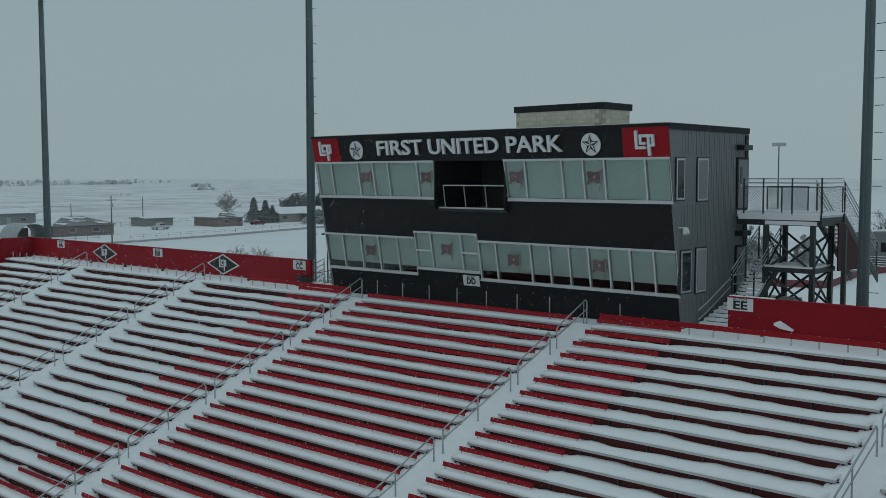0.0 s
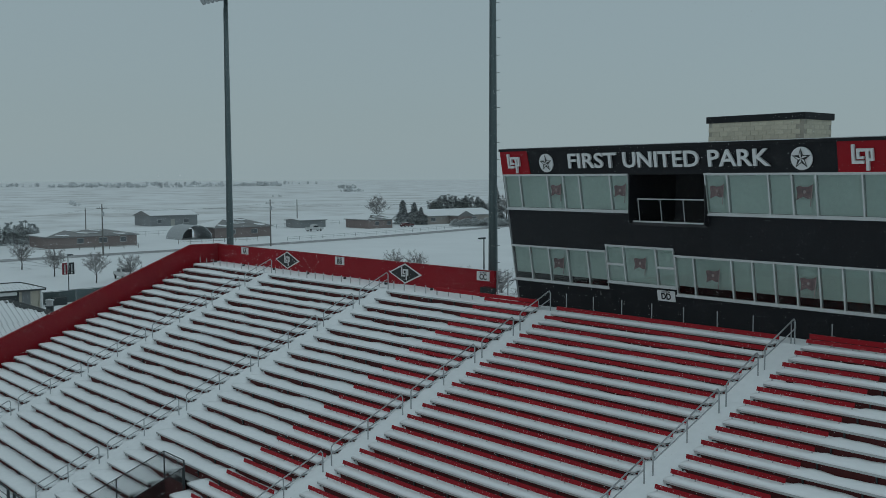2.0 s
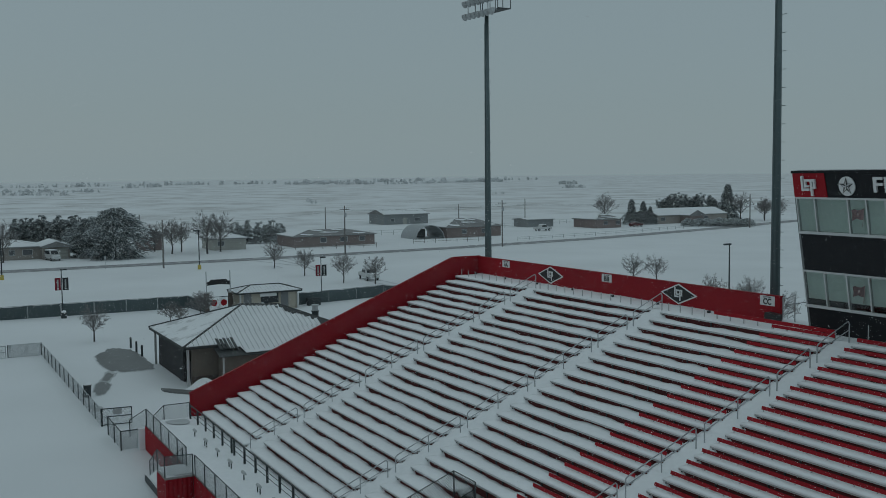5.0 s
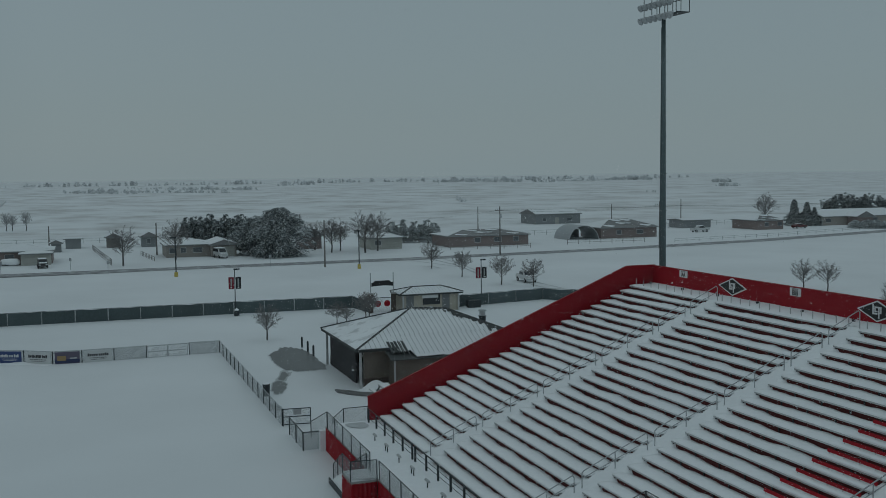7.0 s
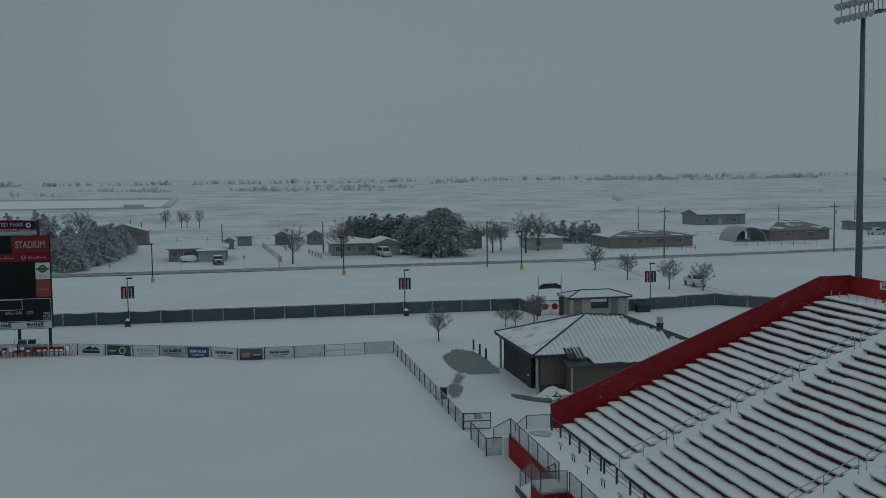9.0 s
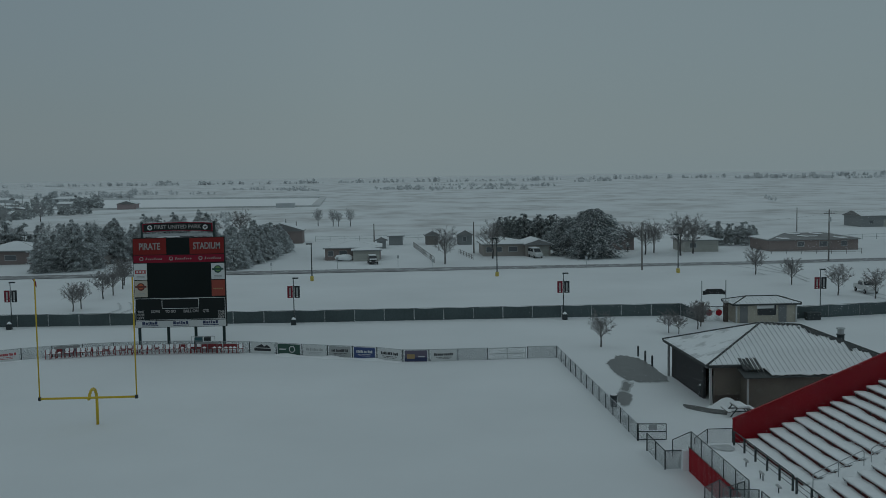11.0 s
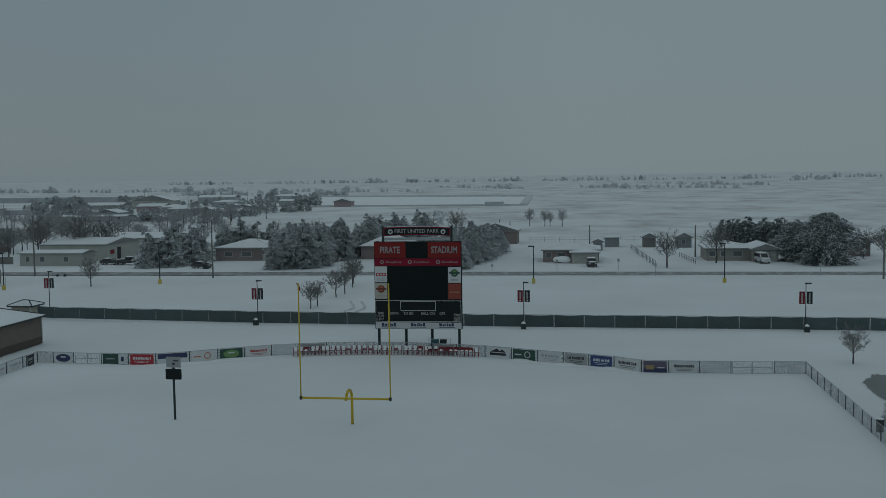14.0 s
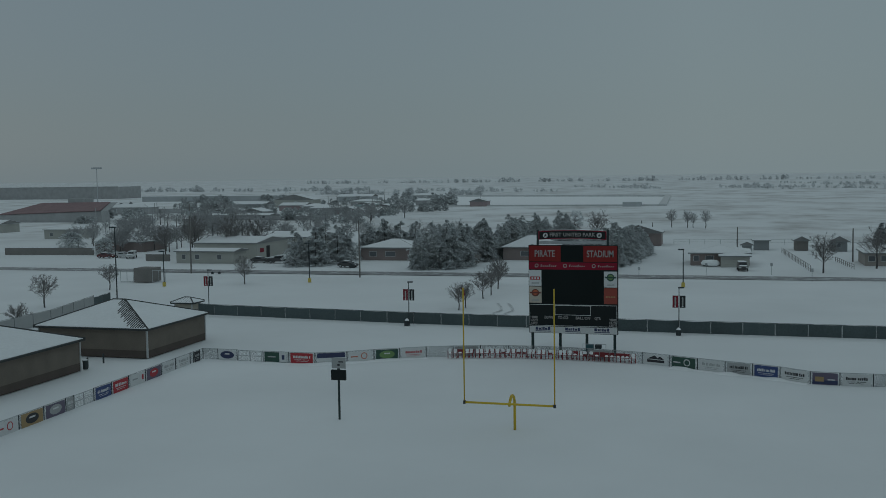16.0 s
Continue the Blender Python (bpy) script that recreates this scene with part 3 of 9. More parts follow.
# benches: one plank a row and section, with brackets, and red backs in the reserved middle
bm = bmesh.new()
slab(bm, [(-0.02, 0.01, -0.06), (-0.02, 0.10, -0.06), (-0.02, 0.10, -0.36), (-0.02, 0.07, -0.36)], (0.04, 0, 0))
BRACKET = mesh_of(bm, "bracket", M["dark_steel"])
bm = bmesh.new()
slab(bm, [(-0.018, 0.27, -0.25), (-0.018, 0.295, -0.25), (-0.018, 0.435, 0.25), (-0.018, 0.41, 0.25)], (0.036, 0, 0))
BACKPOST = mesh_of(bm, "back_post", M["alu"])
random.seed(4)
for s, (a, b) in enumerate(SECTIONS):
    for k in range(ROWS_N):
        for a1, b1 in cut_spans(k, a, b):
            lo, hi = BACKS.get(s, (0, 0))
            lo, hi = max(lo, a1), min(hi, b1)
            backed = s in BACKS and hi > lo
            y, z = row_y(k), row_z(k)
            bench = thing("bench", ((a1 + b1) / 2, y, z - 0.43), "aluminium bleacher bench with red backrests, snow on its seat" if backed else "aluminium bleacher bench buried in snow", "bench", "bleacher benches")
            bm = bmesh.new()
            box(bm, a1, b1, y, y + 0.27, z - 0.05, z)
            box(bm, a1 - 0.004, b1 + 0.004, y - 0.012, y + 0.02, z - 0.07, z + 0.004)
            part("seat", bm, M["alu"], bench)
            c = Vector((-(a1 + b1) / 2, -y, -(z - 0.43)))
            n = max(2, round((b1 - a1) / 1.83))
            for i in range(n + 1):
                x = a1 + 0.12 + (b1 - a1 - 0.24) * i / n
                piece("bracket", BRACKET, bench, Vector((x, y, z)) + c)
            if backed:
                bm = bmesh.new()
                m1 = (lo + hi) / 2 if hi - lo > 6 else hi
                for p0, p1 in ((lo, m1 - 0.003), (m1 + 0.003, hi)):
                    if p1 > p0:
                        slab(bm, [(p0, y + 0.345, z + 0.145), (p0, y + 0.38, z + 0.135), (p0, y + 0.415, z + 0.27), (p0, y + 0.38, z + 0.285)], (p1 - p0, 0, 0))
                part("backrest", bm, M["bench_back"], bench, "red metal backrest plank flecked with snow")
                n = max(1, round((hi - lo) / 0.9))
                for i in range(n + 1):
                    piece("back_post", BACKPOST, bench, Vector((lo + 0.08 + (hi - lo - 0.16) * i / n, y, z)) + c)

# snow lying on benches and decks, one sheet a section
for s, (a, b) in enumerate(SECTIONS):
    bm = bmesh.new()
    for k in range(ROWS_N):
        for a1, b1 in cut_spans(k, a, b):
            y, z = row_y(k), row_z(k)
            n = int((b1 - a1) / 0.22)
            rows = []
            for i in range(n + 1):
                x = a1 + (b1 - a1) * i / n
                back = s in BACKS and BACKS[s][0] < x < BACKS[s][1]
                h = 0.068 + 0.065 * wob(x, y, 0.5, k * 1.7) + 0.03 * wob(x, y, 1.5, k)
                lip = 0.010 * wob(x, y, 2.5, 5)
                deep = 0.012 if s > 3 else 0.0
                if back:
                    prof = ((-0.014, -0.012), (-0.030 + lip, 0.03), (-0.008, 0.082), (0.12, 0.105), (0.26, 0.095), (0.36, 0.07 + h * 0.2), (0.55, 0.01 + deep + h * 0.5), (0.85, -0.08 + deep * 1.5 + h * 1.2))
                else:
                    prof = ((-0.013, 0.003), (-0.020 + lip, 0.022), (-0.006, 0.045), (0.12, 0.055 + h * 0.2), (0.30, 0.05 + h * 0.3), (0.45, 0.045 + h * 0.4), (0.66, 0.015 + deep + h * 0.8), (0.85, -0.06 + deep * 1.5 + h * 1.7))
                rows.append([bm.verts.new((x, y + p, z + q)) for p, q in prof])
            for p, q in zip(rows, rows[1:]):
                for j in range(7):
                    bm.faces.new((p[j], q[j], q[j + 1], p[j + 1]))
            for e in (rows[0], rows[-1]):
                low = [bm.verts.new((v.co.x, v.co.y, z - 0.02 if v.co.y < y + 0.28 else min(v.co.z, z - 0.3))) for v in e]
                for j in range(7):
                    bm.faces.new((e[j], e[j + 1], low[j + 1], low[j]))
    solo("bench_snow", bm, M["snow"], "wind-packed snow lying along the bleacher rows", "snow", "snow on the stands", kind="stuff", smooth=True)

# aisles: half-height steps smoothed over by snow
for ax in AISLES:
    steps = thing("aisle_stair", (ax, 20, 4), "snow-filled aisle steps between bleacher sections", "stairs", "aisle stairs")
    bm = bmesh.new()
    n = ROWS_N * 8
    rows = []
    for i in range(n + 1):
        u = i / 8.0
        y = row_y(24) - 0.36 + DY * u
        half = 0.8 * u + 0.2 * math.floor(u * 2 + 1e-6) / 2
        f = u * 2 - math.floor(u * 2 + 1e-6)
        ramp = min(1.0, max(0.0, (f - 0.35) / 0.6))
        z = row_z(24) - 0.43 - DZ + DZ * (half + 0.1 * ramp * ramp * (3 - 2 * ramp)) + 0.50
        z -= 0.03
        rows.append([bm.verts.new((ax + w + 0.05 * wob(y, ax, 1.3, 4.0), y, z + 0.03 * wob(ax + w, y, 1.1, 2.0) - (0.32 if abs(w) > 0.9 else 0.05 if abs(w) > 0.7 else 0))) for w in (-1.0, -0.80, -0.60, -0.3, 0, 0.3, 0.60, 0.80, 1.0)])
    for p, q in zip(rows, rows[1:]):
        for j in range(8):
            bm.faces.new((p[j], p[j + 1], q[j + 1], q[j]))
    part("step_snow", bm, M["snow"], steps, "drifted snow", smooth=True)
    random.seed(int(-ax))
    for j in sorted(random.sample(range(2, 46), 2)):
        u = j / 2
        y, z = row_y(24) - 0.36 + DY * u, row_z(24) - 0.43 - DZ + DZ * u + 0.50
        w = random.uniform(0.08, 0.3)
        x = ax + random.uniform(-0.35 + w / 2, 0.5 - w / 2)
        boxed("step_nosing", M["dark_steel"], steps, x - w, x + w, y + 0.20, y + 0.23, z - 0.05, z + 0.015)

# handrails: four bent tubes up each aisle
SPANS = [(30.85, 28.95), (28.55, 26.7), (26.30, 22.87), (22.45, 19.05), (18.66, 15.25), (14.85, 12.1)]
for ax in AISLES:
    for y1, y0 in SPANS:
        def deck(y):
            return 9.07 + (y - 30.27) * DZ / DY + 0.26
        rail = thing("handrail", (ax, (y0 + y1) / 2, deck((y0 + y1) / 2)), "bent galvanised tube handrail in the aisle", "handrail", "aisle handrails")
        bm = bmesh.new()
        zt0, zt1 = deck(y0) + 0.84, deck(y1) + 0.84
        pipe(bm, [(ax, y1, deck(y1) - 0.3), (ax, y1, zt1 - 0.10), (ax, y1 - 0.08, zt1), (ax, y0 + 0.10, zt0), (ax, y0, zt0 - 0.10), (ax, y0, deck(y0) - 0.3)], 0.027, 8)
        part("tube", bm, M["galv"], rail, smooth=True)
        bm = bmesh.new()
        rod(bm, (ax, y1, zt1 - 0.36), (ax, y0, zt0 - 0.36), 0.022, 8)
        part("mid_rail", bm, M["galv"], rail)
        if y1 - y0 > 2.5:
            ym = (y0 + y1) / 2
            bm = bmesh.new()
            rod(bm, (ax, ym, deck(ym) - 0.3), (ax, ym, (zt0 + zt1) / 2), 0.025, 8)
            part("post", bm, M["galv"], rail)

# walls round the top and the end of the stand
bm = bmesh.new()
slab(bm, [(-68.0, 11.28, 0), (-68.0, 11.28, 3.08), (-68.0, 30.35, 10.80), (-68.0, 32.55, 10.80), (-68.0, 32.55, 0)], (-0.14, 0, 0))
w1 = solo("wall_end", bm, M["red_wall"], "deep red sheet-metal wall closing the stand's end", "wall", kind="structure")
bm = bmesh.new()
slab(bm, [(-68.16, 11.26, 3.08), (-68.16, 30.35, 10.80), (-68.16, 32.6, 10.80), (-68.16, 32.6, 10.86), (-68.16, 30.33, 10.86), (-68.16, 11.26, 3.14)], (0.18, 0, 0))
part("coping", bm, M["red_wall"], w1)
w2 = solo("wall_back_1", (lambda q: (box(q, -68.0, -39.2, 32.40, 32.54, 0, 10.78), q)[1])(bmesh.new()), M["red_wall"], "deep red sheet-metal parapet wall behind the top row", "wall", kind="structure")
boxed("coping", M["red_wall"], w2, -68.0, -39.18, 32.37, 32.57, 10.78, 10.83)
w3 = solo("wall_back_2", (lambda q: (box(q, -17.05, XR, 32.40, 32.54, 0, 10.74), q)[1])(bmesh.new()), M["red_wall"], "deep red sheet-metal parapet wall behind the top row", "wall", kind="structure")
boxed("coping", M["red_wall"], w3, -17.06, XR, 32.37, 32.57, 10.74, 10.79)
boxed("coping_snow", M["snow"], w3, -17.0, -15.4, 32.38, 32.56, 10.79, 10.82)
solo("wall_closing", (lambda q: (box(q, XR, XR + 0.14, 8.4, 33.6, 0, 10.7), q)[1])(bmesh.new()), M["red_wall"], "plain red sheet-metal end wall", "wall", kind="structure")

# a wedge of snow caught on the wall's face and the dark hatch under it
bm = bmesh.new()
slab(bm, [(-15.37, 32.36, 10.00), (-15.16, 32.36, 10.09), (-14.68, 32.36, 9.83), (-14.70, 32.36, 9.77), (-15.15, 32.36, 9.82), (-15.38, 32.36, 9.93)], (0, 0.04, 0))
part("snow_wedge", bm, M["snow"], w3, "wedge of stuck snow")

# signs on the back wall
FRONT = Matrix.Rotation(radians(90), 4, "X")
for x, text in ((-64.08, "AA"), (-52.68, "BB"), (-40.0, "CC"), (-16.6, "EE")):
    sign = thing("section_sign", (x, 32.39, 10.5), "white section sign with two black letters on the red wall", "sign", "section signs")
    boxed("board", M["white"], sign, x - 0.47, x + 0.47, 32.375, 32.398, 10.30, 10.77)
    lettering(text, 0.40, 0.01, M["black"], sign, Matrix.Translation((x, 32.37, 10.48)) @ FRONT, "letters", 0.012, 0.52)
    lettering("SECTION", 0.11, 0.01, M["black"], sign, Matrix.Translation((x, 32.37, 10.70)) @ FRONT, "small_letters", 0, 0.5)


def monogram(parent, x, z, h, mat, y, face_m=None, out=0.05):
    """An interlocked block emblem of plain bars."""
    bm = bmesh.new()
    u = h / 10
    for x0, x1, z0, z1 in ((-4.2, -3.0, -2.4, 5), (-3.0, 0.6, -2.4, -1.2), (-2.2, -1.2, -0.6, 3.4), (-1.2, 1.4, 2.3, 3.4), (-1.2, 0.6, -0.6, 0.4), (1.4, 2.6, -5, 3.4), (2.6, 4.4, 2.3, 3.4), (3.4, 4.4, -1.4, 2.3), (2.6, 3.4, -1.4, -0.4)):
        box(bm, x0 * u, x1 * u, -z1 * u, -z0 * u, 0, out)
    for v in bm.verts:
        v.co = Vector((v.co.x, -v.co.y, v.co.z))
    bmesh.ops.transform(bm, matrix=face_m if face_m is not None else Matrix.Translation((x, y, z)) @ FRONT, verts=bm.verts)
    return part("emblem", bm, mat, parent, "white block emblem")


for x in (-58.6, -46.35, -10.3):
    d = thing("diamond_sign", (x, 32.39, 10.2), "black diamond sign with white border and block emblem", "sign", "diamond signs")
    bm = bmesh.new()
    slab(bm, [(x - 1.46, 32.395, 10.22), (x, 32.395, 10.78), (x + 1.46, 32.395, 10.22), (x, 32.395, 9.66)], (0, -0.02, 0))
    part("border", bm, M["white"], d)
    bm = bmesh.new()
    slab(bm, [(x - 1.26, 32.372, 10.22), (x, 32.372, 10.70), (x + 1.26, 32.372, 10.22), (x, 32.372, 9.74)], (0, -0.012, 0))
    part("board", bm, M["black"], d)
    monogram(d, x, 10.22, 0.72, M["white"], 32.36, out=0.02)

# top-row rails: thin posts, a few with red planks
for a, b, planked in ((-67.4, -58.7, False), (-57.3, -46.5, False), (-45.2, -34.5, True), (-21.2, -10.5, True)):
    bar = thing("top_rail", ((a + b) / 2, 30.85, 9.3), "row of thin posts behind the top bench" + (" with a red plank" if planked else ""), "railing", "top row rails")
    n = round((b - a) / 0.92)
    for i in range(n + 1):
        x = a + (b - a) * i / n
        boxed("post", M["alu"], bar, x - 0.022, x + 0.022, 30.70, 30.74, 9.0, 9.98)
    if planked:
        x0 = max(a, -38.6) if a < -40 else a
        boxed("plank", M["red_plank"], bar, x0 - (3.2 if a < -40 else 0), b, 30.66, 30.70, 9.80, 9.97, label="red metal plank")
bar = thing("top_rail", (-28, 30.75, 9.3), "row of tall thin posts along the press box foot", "railing", "top row rails")
for i in range(9):
    x = -33.0 + 1.56 * i
    bm = bmesh.new()
    rod(bm, (x, 30.95, 9.0), (x, 30.95, 10.35), 0.022, 6)
    part("post", bm, M["galv"], bar)
boxed("plank", M["red_plank"], bar, -33.3, -22.4, 30.66, 30.70, 9.62, 9.79, label="red metal plank")
bm = bmesh.new()
n = 180
rows = []
for i in range(n + 1):
    x = XL + 0.05 + (XR - XL - 0.1) * i / n
    rows.append([bm.verts.new((x, y, top_z + h + 0.05 * wob(x, y, 0.5, 4))) for y, h in ((30.55, 0.0), (30.68, 0.10), (31.2, 0.13), (31.9, 0.16), (32.38, 0.22), (33.5, 0.2))])
for p, q in zip(rows, rows[1:]):
    for j in range(5):
        bm.faces.new((p[j], q[j], q[j + 1], p[j + 1]))
solo("walkway_snow", bm, M["snow"], "snow lying on the top walkway", "snow", "snow on the stands", kind="stuff", smooth=True)

# front walkway: snow, rail along the first row, small seats, mesh rail over a red skirt
bm = bmesh.new()
rows = []
for i in range(161):
    x = XL + (XR - XL) * i / 160
    rows.append([bm.verts.new((x, y, WALK + h + 0.025 * wob(x, y, 0.6, 9))) for y, h in ((8.42, 0.02), (8.7, 0.10), (9.6, 0.12), (10.6, 0.12), (11.2, 0.16), (11.6, 0.13), (12.3, 0.1))])
for p, q in zip(rows, rows[1:]):
    for j in range(6):
        bm.faces.new((p[j], q[j], q[j + 1], p[j + 1]))
solo("walkway_snow", bm, M["snow"], "snow lying on the front walkway", "snow", "snow on the stands", kind="stuff", smooth=True)
rails = thing("front_rail", (-36, 11.1, WALK), "dark steel guard rail along the lowest bench row", "railing")
for a, b in ((-67.3, -58.2), (-57.7, -46.3), (-45.5, -34.2), (-33.6, -22.2), (-21.6, -10.2)):
    n = round((b - a) / 1.9)
    for i in range(n + 1):
        x = a + (b - a) * i / n
        boxed("post", M["dark_steel"], rails, x - 0.045, x + 0.045, 11.05, 11.15, WALK, WALK + 1.02)
    for h, r in ((1.02, 0.035), (0.70, 0.016), (0.42, 0.016)):
        bm = bmesh.new()
        rod(bm, (a, 11.1, WALK + h), (b, 11.1, WALK + h), r, 6)
        part("rail", bm, M["dark_steel"], rails)
bm = bmesh.new()
box(bm, -0.30, 0.30, -0.06, 0.06, 0.42, 0.47)
box(bm, -0.26, 0.26, -0.05, 0.05, 0.47, 0.53)
SEAT_TOP = mesh_of(bm, "seat_top", [M["alu"]])
bm = bmesh.new()
rod(bm, (0, 0, 0), (0, 0, 0.42), 0.035, 6)
SEAT_LEG = mesh_of(bm, "leg", [M["dark_steel"]])
for i in range(20):
    x = -62.85 + 2.43 * i
    st = thing("companion_seat", (x, 10.25, WALK + 0.02), "small snow-capped metal seat on the front walkway", "seat", "walkway seats")
    piece("seat_top", SEAT_TOP, st, (0, 0, 0))
    if i % 2:
        piece("leg", SEAT_LEG, st, (-0.2, 0, 0)); piece("leg", SEAT_LEG, st, (0.2, 0, 0))
    else:
        piece("leg", SEAT_LEG, st, (0, 0, 0))


def mesh_fence(name, pts, z0, h, label, group="", post=0.035, step=2.4, mat="link", frame="dark_steel", kind=""):
    """A run of wire-mesh fence: posts, top and bottom rail, and fabric between each pair of posts."""
    ob = thing(name, (pts[0][0], pts[0][1], z0), label, "fence", group, kind)
    zs = [p[2] if len(p) > 2 else z0 for p in pts]
    first = True
    for (p, za), (q, zb) in zip(zip(pts, zs), zip(pts[1:], zs[1:])):
        a, b = Vector((p[0], p[1], za)), Vector((q[0], q[1], zb))
        n = max(1, round((b - a).length / step))
        for i in range(0 if first else 1, n + 1):
            c = a.lerp(b, i / n)
            bm = bmesh.new()
            rod(bm, c, c + Vector((0, 0, h)), post, 6)
            part("post", bm, M[frame], ob)
        first = False
        for i in range(n):
            c, d = a.lerp(b, i / n), a.lerp(b, (i + 1) / n)
            bm = bmesh.new()
            face(bm, [c + Vector((0, 0, 0.05)), d + Vector((0, 0, 0.05)), d + Vector((0, 0, h - 0.03)), c + Vector((0, 0, h - 0.03))])
            part("mesh_panel", bm, M[mat], ob)
        bm = bmesh.new()
        rod(bm, a + Vector((0, 0, h)), b + Vector((0, 0, h)), post * 0.7, 6)
        part("top_rail", bm, M[frame], ob)
    return ob


mesh_fence("walkway_fence", [(-67.3, 8.4), (-57.3, 8.4)], WALK, 1.08, "chain-link guard fence on the front walkway", "walkway fences", step=1.9, mat="link_snowy")
mesh_fence("walkway_fence", [(-55.5, 8.4), (XR, 8.4)], WALK, 1.08, "chain-link guard fence on the front walkway", "walkway fences", step=1.9, mat="link_snowy")
mesh_fence("walkway_fence", [(-67.9, 11.2), (-67.9, 9.6), (-69.2, 9.2, 0.6)], WALK, 1.05, "chain-link guard fence by the ramp", "walkway fences", step=1.6)
mesh_fence("stair_fence", [(-69.0, 7.7, 0.55), (-67.3, 8.38)], WALK, 1.08, "dark framed mesh fence down the steps", "walkway fences", step=1.4)
mesh_fence("landing_fence", [(-61.0, 7.25, 0.0), (-57.6, 6.95), (-55.9, 6.95), (-55.75, 8.35)], WALK, 1.08, "dark framed mesh fence round the stair landing", "walkway fences", step=1.9, mat="link_snowy")
mesh_fence("landing_fence", [(-60.9, 8.25, 0.0), (-57.6, 8.28, 1.45)], WALK, 1.0, "dark framed mesh rail along the landing stair", "walkway fences", step=1.4)
skirt = thing("stand_skirt", (-36, 8.4, 0), "red ribbed metal skirt under the front walkway", "wall", kind="structure")


def ribbed(name, a, b, z0, z1, mat, parent, out, pitch=0.23, deep=0.03):
    """A ribbed sheet standing on the line from a to b."""
    a, b, o = Vector((*a, 0)), Vector((*b, 0)), Vector((*out, 0))
    n = max(2, int((b - a).length / pitch))
    bm = bmesh.new()
    prev = None
    for i in range(n * 4 + 1):
        c = a.lerp(b, i / (n * 4)) + o * (deep if i % 4 in (1, 2) else 0)
        pair = (bm.verts.new((c.x, c.y, z0)), bm.verts.new((c.x, c.y, z1)))
        if prev:
            bm.faces.new((prev[0], pair[0], pair[1], prev[1]))
        prev = pair
    return part(name, bm, mat, parent)


ribbed("sheet", (-67.6, 8.36), (-58.4, 8.36), 0, WALK, M["red_wall"], skirt, (0, -1))
ribbed("sheet", (-55.6, 8.36), (XR, 8.36), 0, WALK, M["red_wall"], skirt, (0, -1))
landing = thing("stair_landing", (-57.6, 7.7, 0), "snowy stair landing with a red ribbed skirt", "stairs")
boxed("deck", M["concrete"], landing, -57.7, -55.8, 6.95, 8.34, WALK - 0.12, WALK - 0.004)
boxed("deck_snow", M["snow"], landing, -57.65, -55.85, 7.0, 8.34, WALK, WALK + 0.10)
ribbed("sheet", (-57.7, 6.94), (-55.8, 6.94), 0, WALK - 0.1, M["red_wall"], landing, (0, -1))
ribbed("sheet", (-55.78, 6.94), (-55.78, 8.36), 0, WALK - 0.1, M["red_wall"], landing, (1, 0))
for i in range(7):
    boxed("step", M["snow"], landing, -58.15 - 0.44 * i, -57.71 - 0.44 * i, 7.0, 8.3, 0, WALK - 0.2 * (i + 1) + 0.08)
for i in range(4):
    boxed("step", M["snow"], landing, -67.95 - 0.3 * i, -67.65 - 0.3 * i, 8.0, 9.4, 0, WALK - 0.3 * (i + 1) + 0.1)

boxed("stringer", M["dark_steel"], landing, -60.9, -57.7, 6.93, 6.98, 0.0, 0.35)
puddle("wet_patch", [(-67.4, 9.5), (-67.5, 10.8), (-66.4, 10.9), (-65.9, 10.4), (-66.5, 9.6)], WALK + 0.165, M["slush"], "grey slush patch on the walkway by the end wall", 0.9, 0.12)
# stair opening in the lower rows, fenced
VX0, VX1, VY = VOM
vom = thing("stair_opening", (VX0 + 0.9, 13.4, WALK), "fenced stair opening cut through the lower rows", "stairs")
zt = 9.07 + (VY + 1.0 - 30.27) * DZ / DY
boxed("back_panel", M["riser"], vom, VX0, VX1, VY + 0.75, VY + 0.8, 0.2, zt + 0.3)
for x in (VX0 - 0.05, VX1):
    bm = bmesh.new()
    slab(bm, [(x, 11.2, 0.2), (x, VY + 0.8, 0.2), (x, VY + 0.8, zt + 0.1), (x, 11.2, WALK + 0.1)], (0.05, 0, 0))
    part("side_panel", bm, M["dark_red"], vom)
for i in range(8):
    boxed("step", M["snow" if i > 4 else "dark_steel"], vom, VX0 + 0.01, VX1 - 0.01, 11.9 + 0.4 * i, 12.3 + 0.4 * i, 0.2, WALK - 0.15 * i)
mesh_fence("opening_fence", [(VX0, 11.6, 1.75), (VX0, VY + 0.75, zt + 0.15), (VX1, VY + 0.75, zt + 0.15)], 0, 1.15, "dark chain-link fence round the stair opening", "opening fences", step=2.0, mat="link_dark", post=0.03)
mesh_fence("opening_fence", [(VX1, 11.6, 1.55), (VX1, VY + 0.7, zt - 0.05)], 0, 1.05, "dark chain-link fence round the stair opening", "opening fences", step=1.9, mat="link_dark", post=0.03)

# ---------------------------------------------------------------- press box
PX0, PX1, PYB, ZROOF = -38.62, -19.30, 38.38, 16.77


def fy(z):
    """The front leans out towards its top."""
    return 33.38 - (z - 9.52) * 0.1726


LEAN_A = math.atan(0.1726)
BEFORE_BOX = set(bpy.data.objects)
box_ob = thing("press_box", (-29, 36, 9.2), "two-storey black and grey press box with leaning window front", "building")


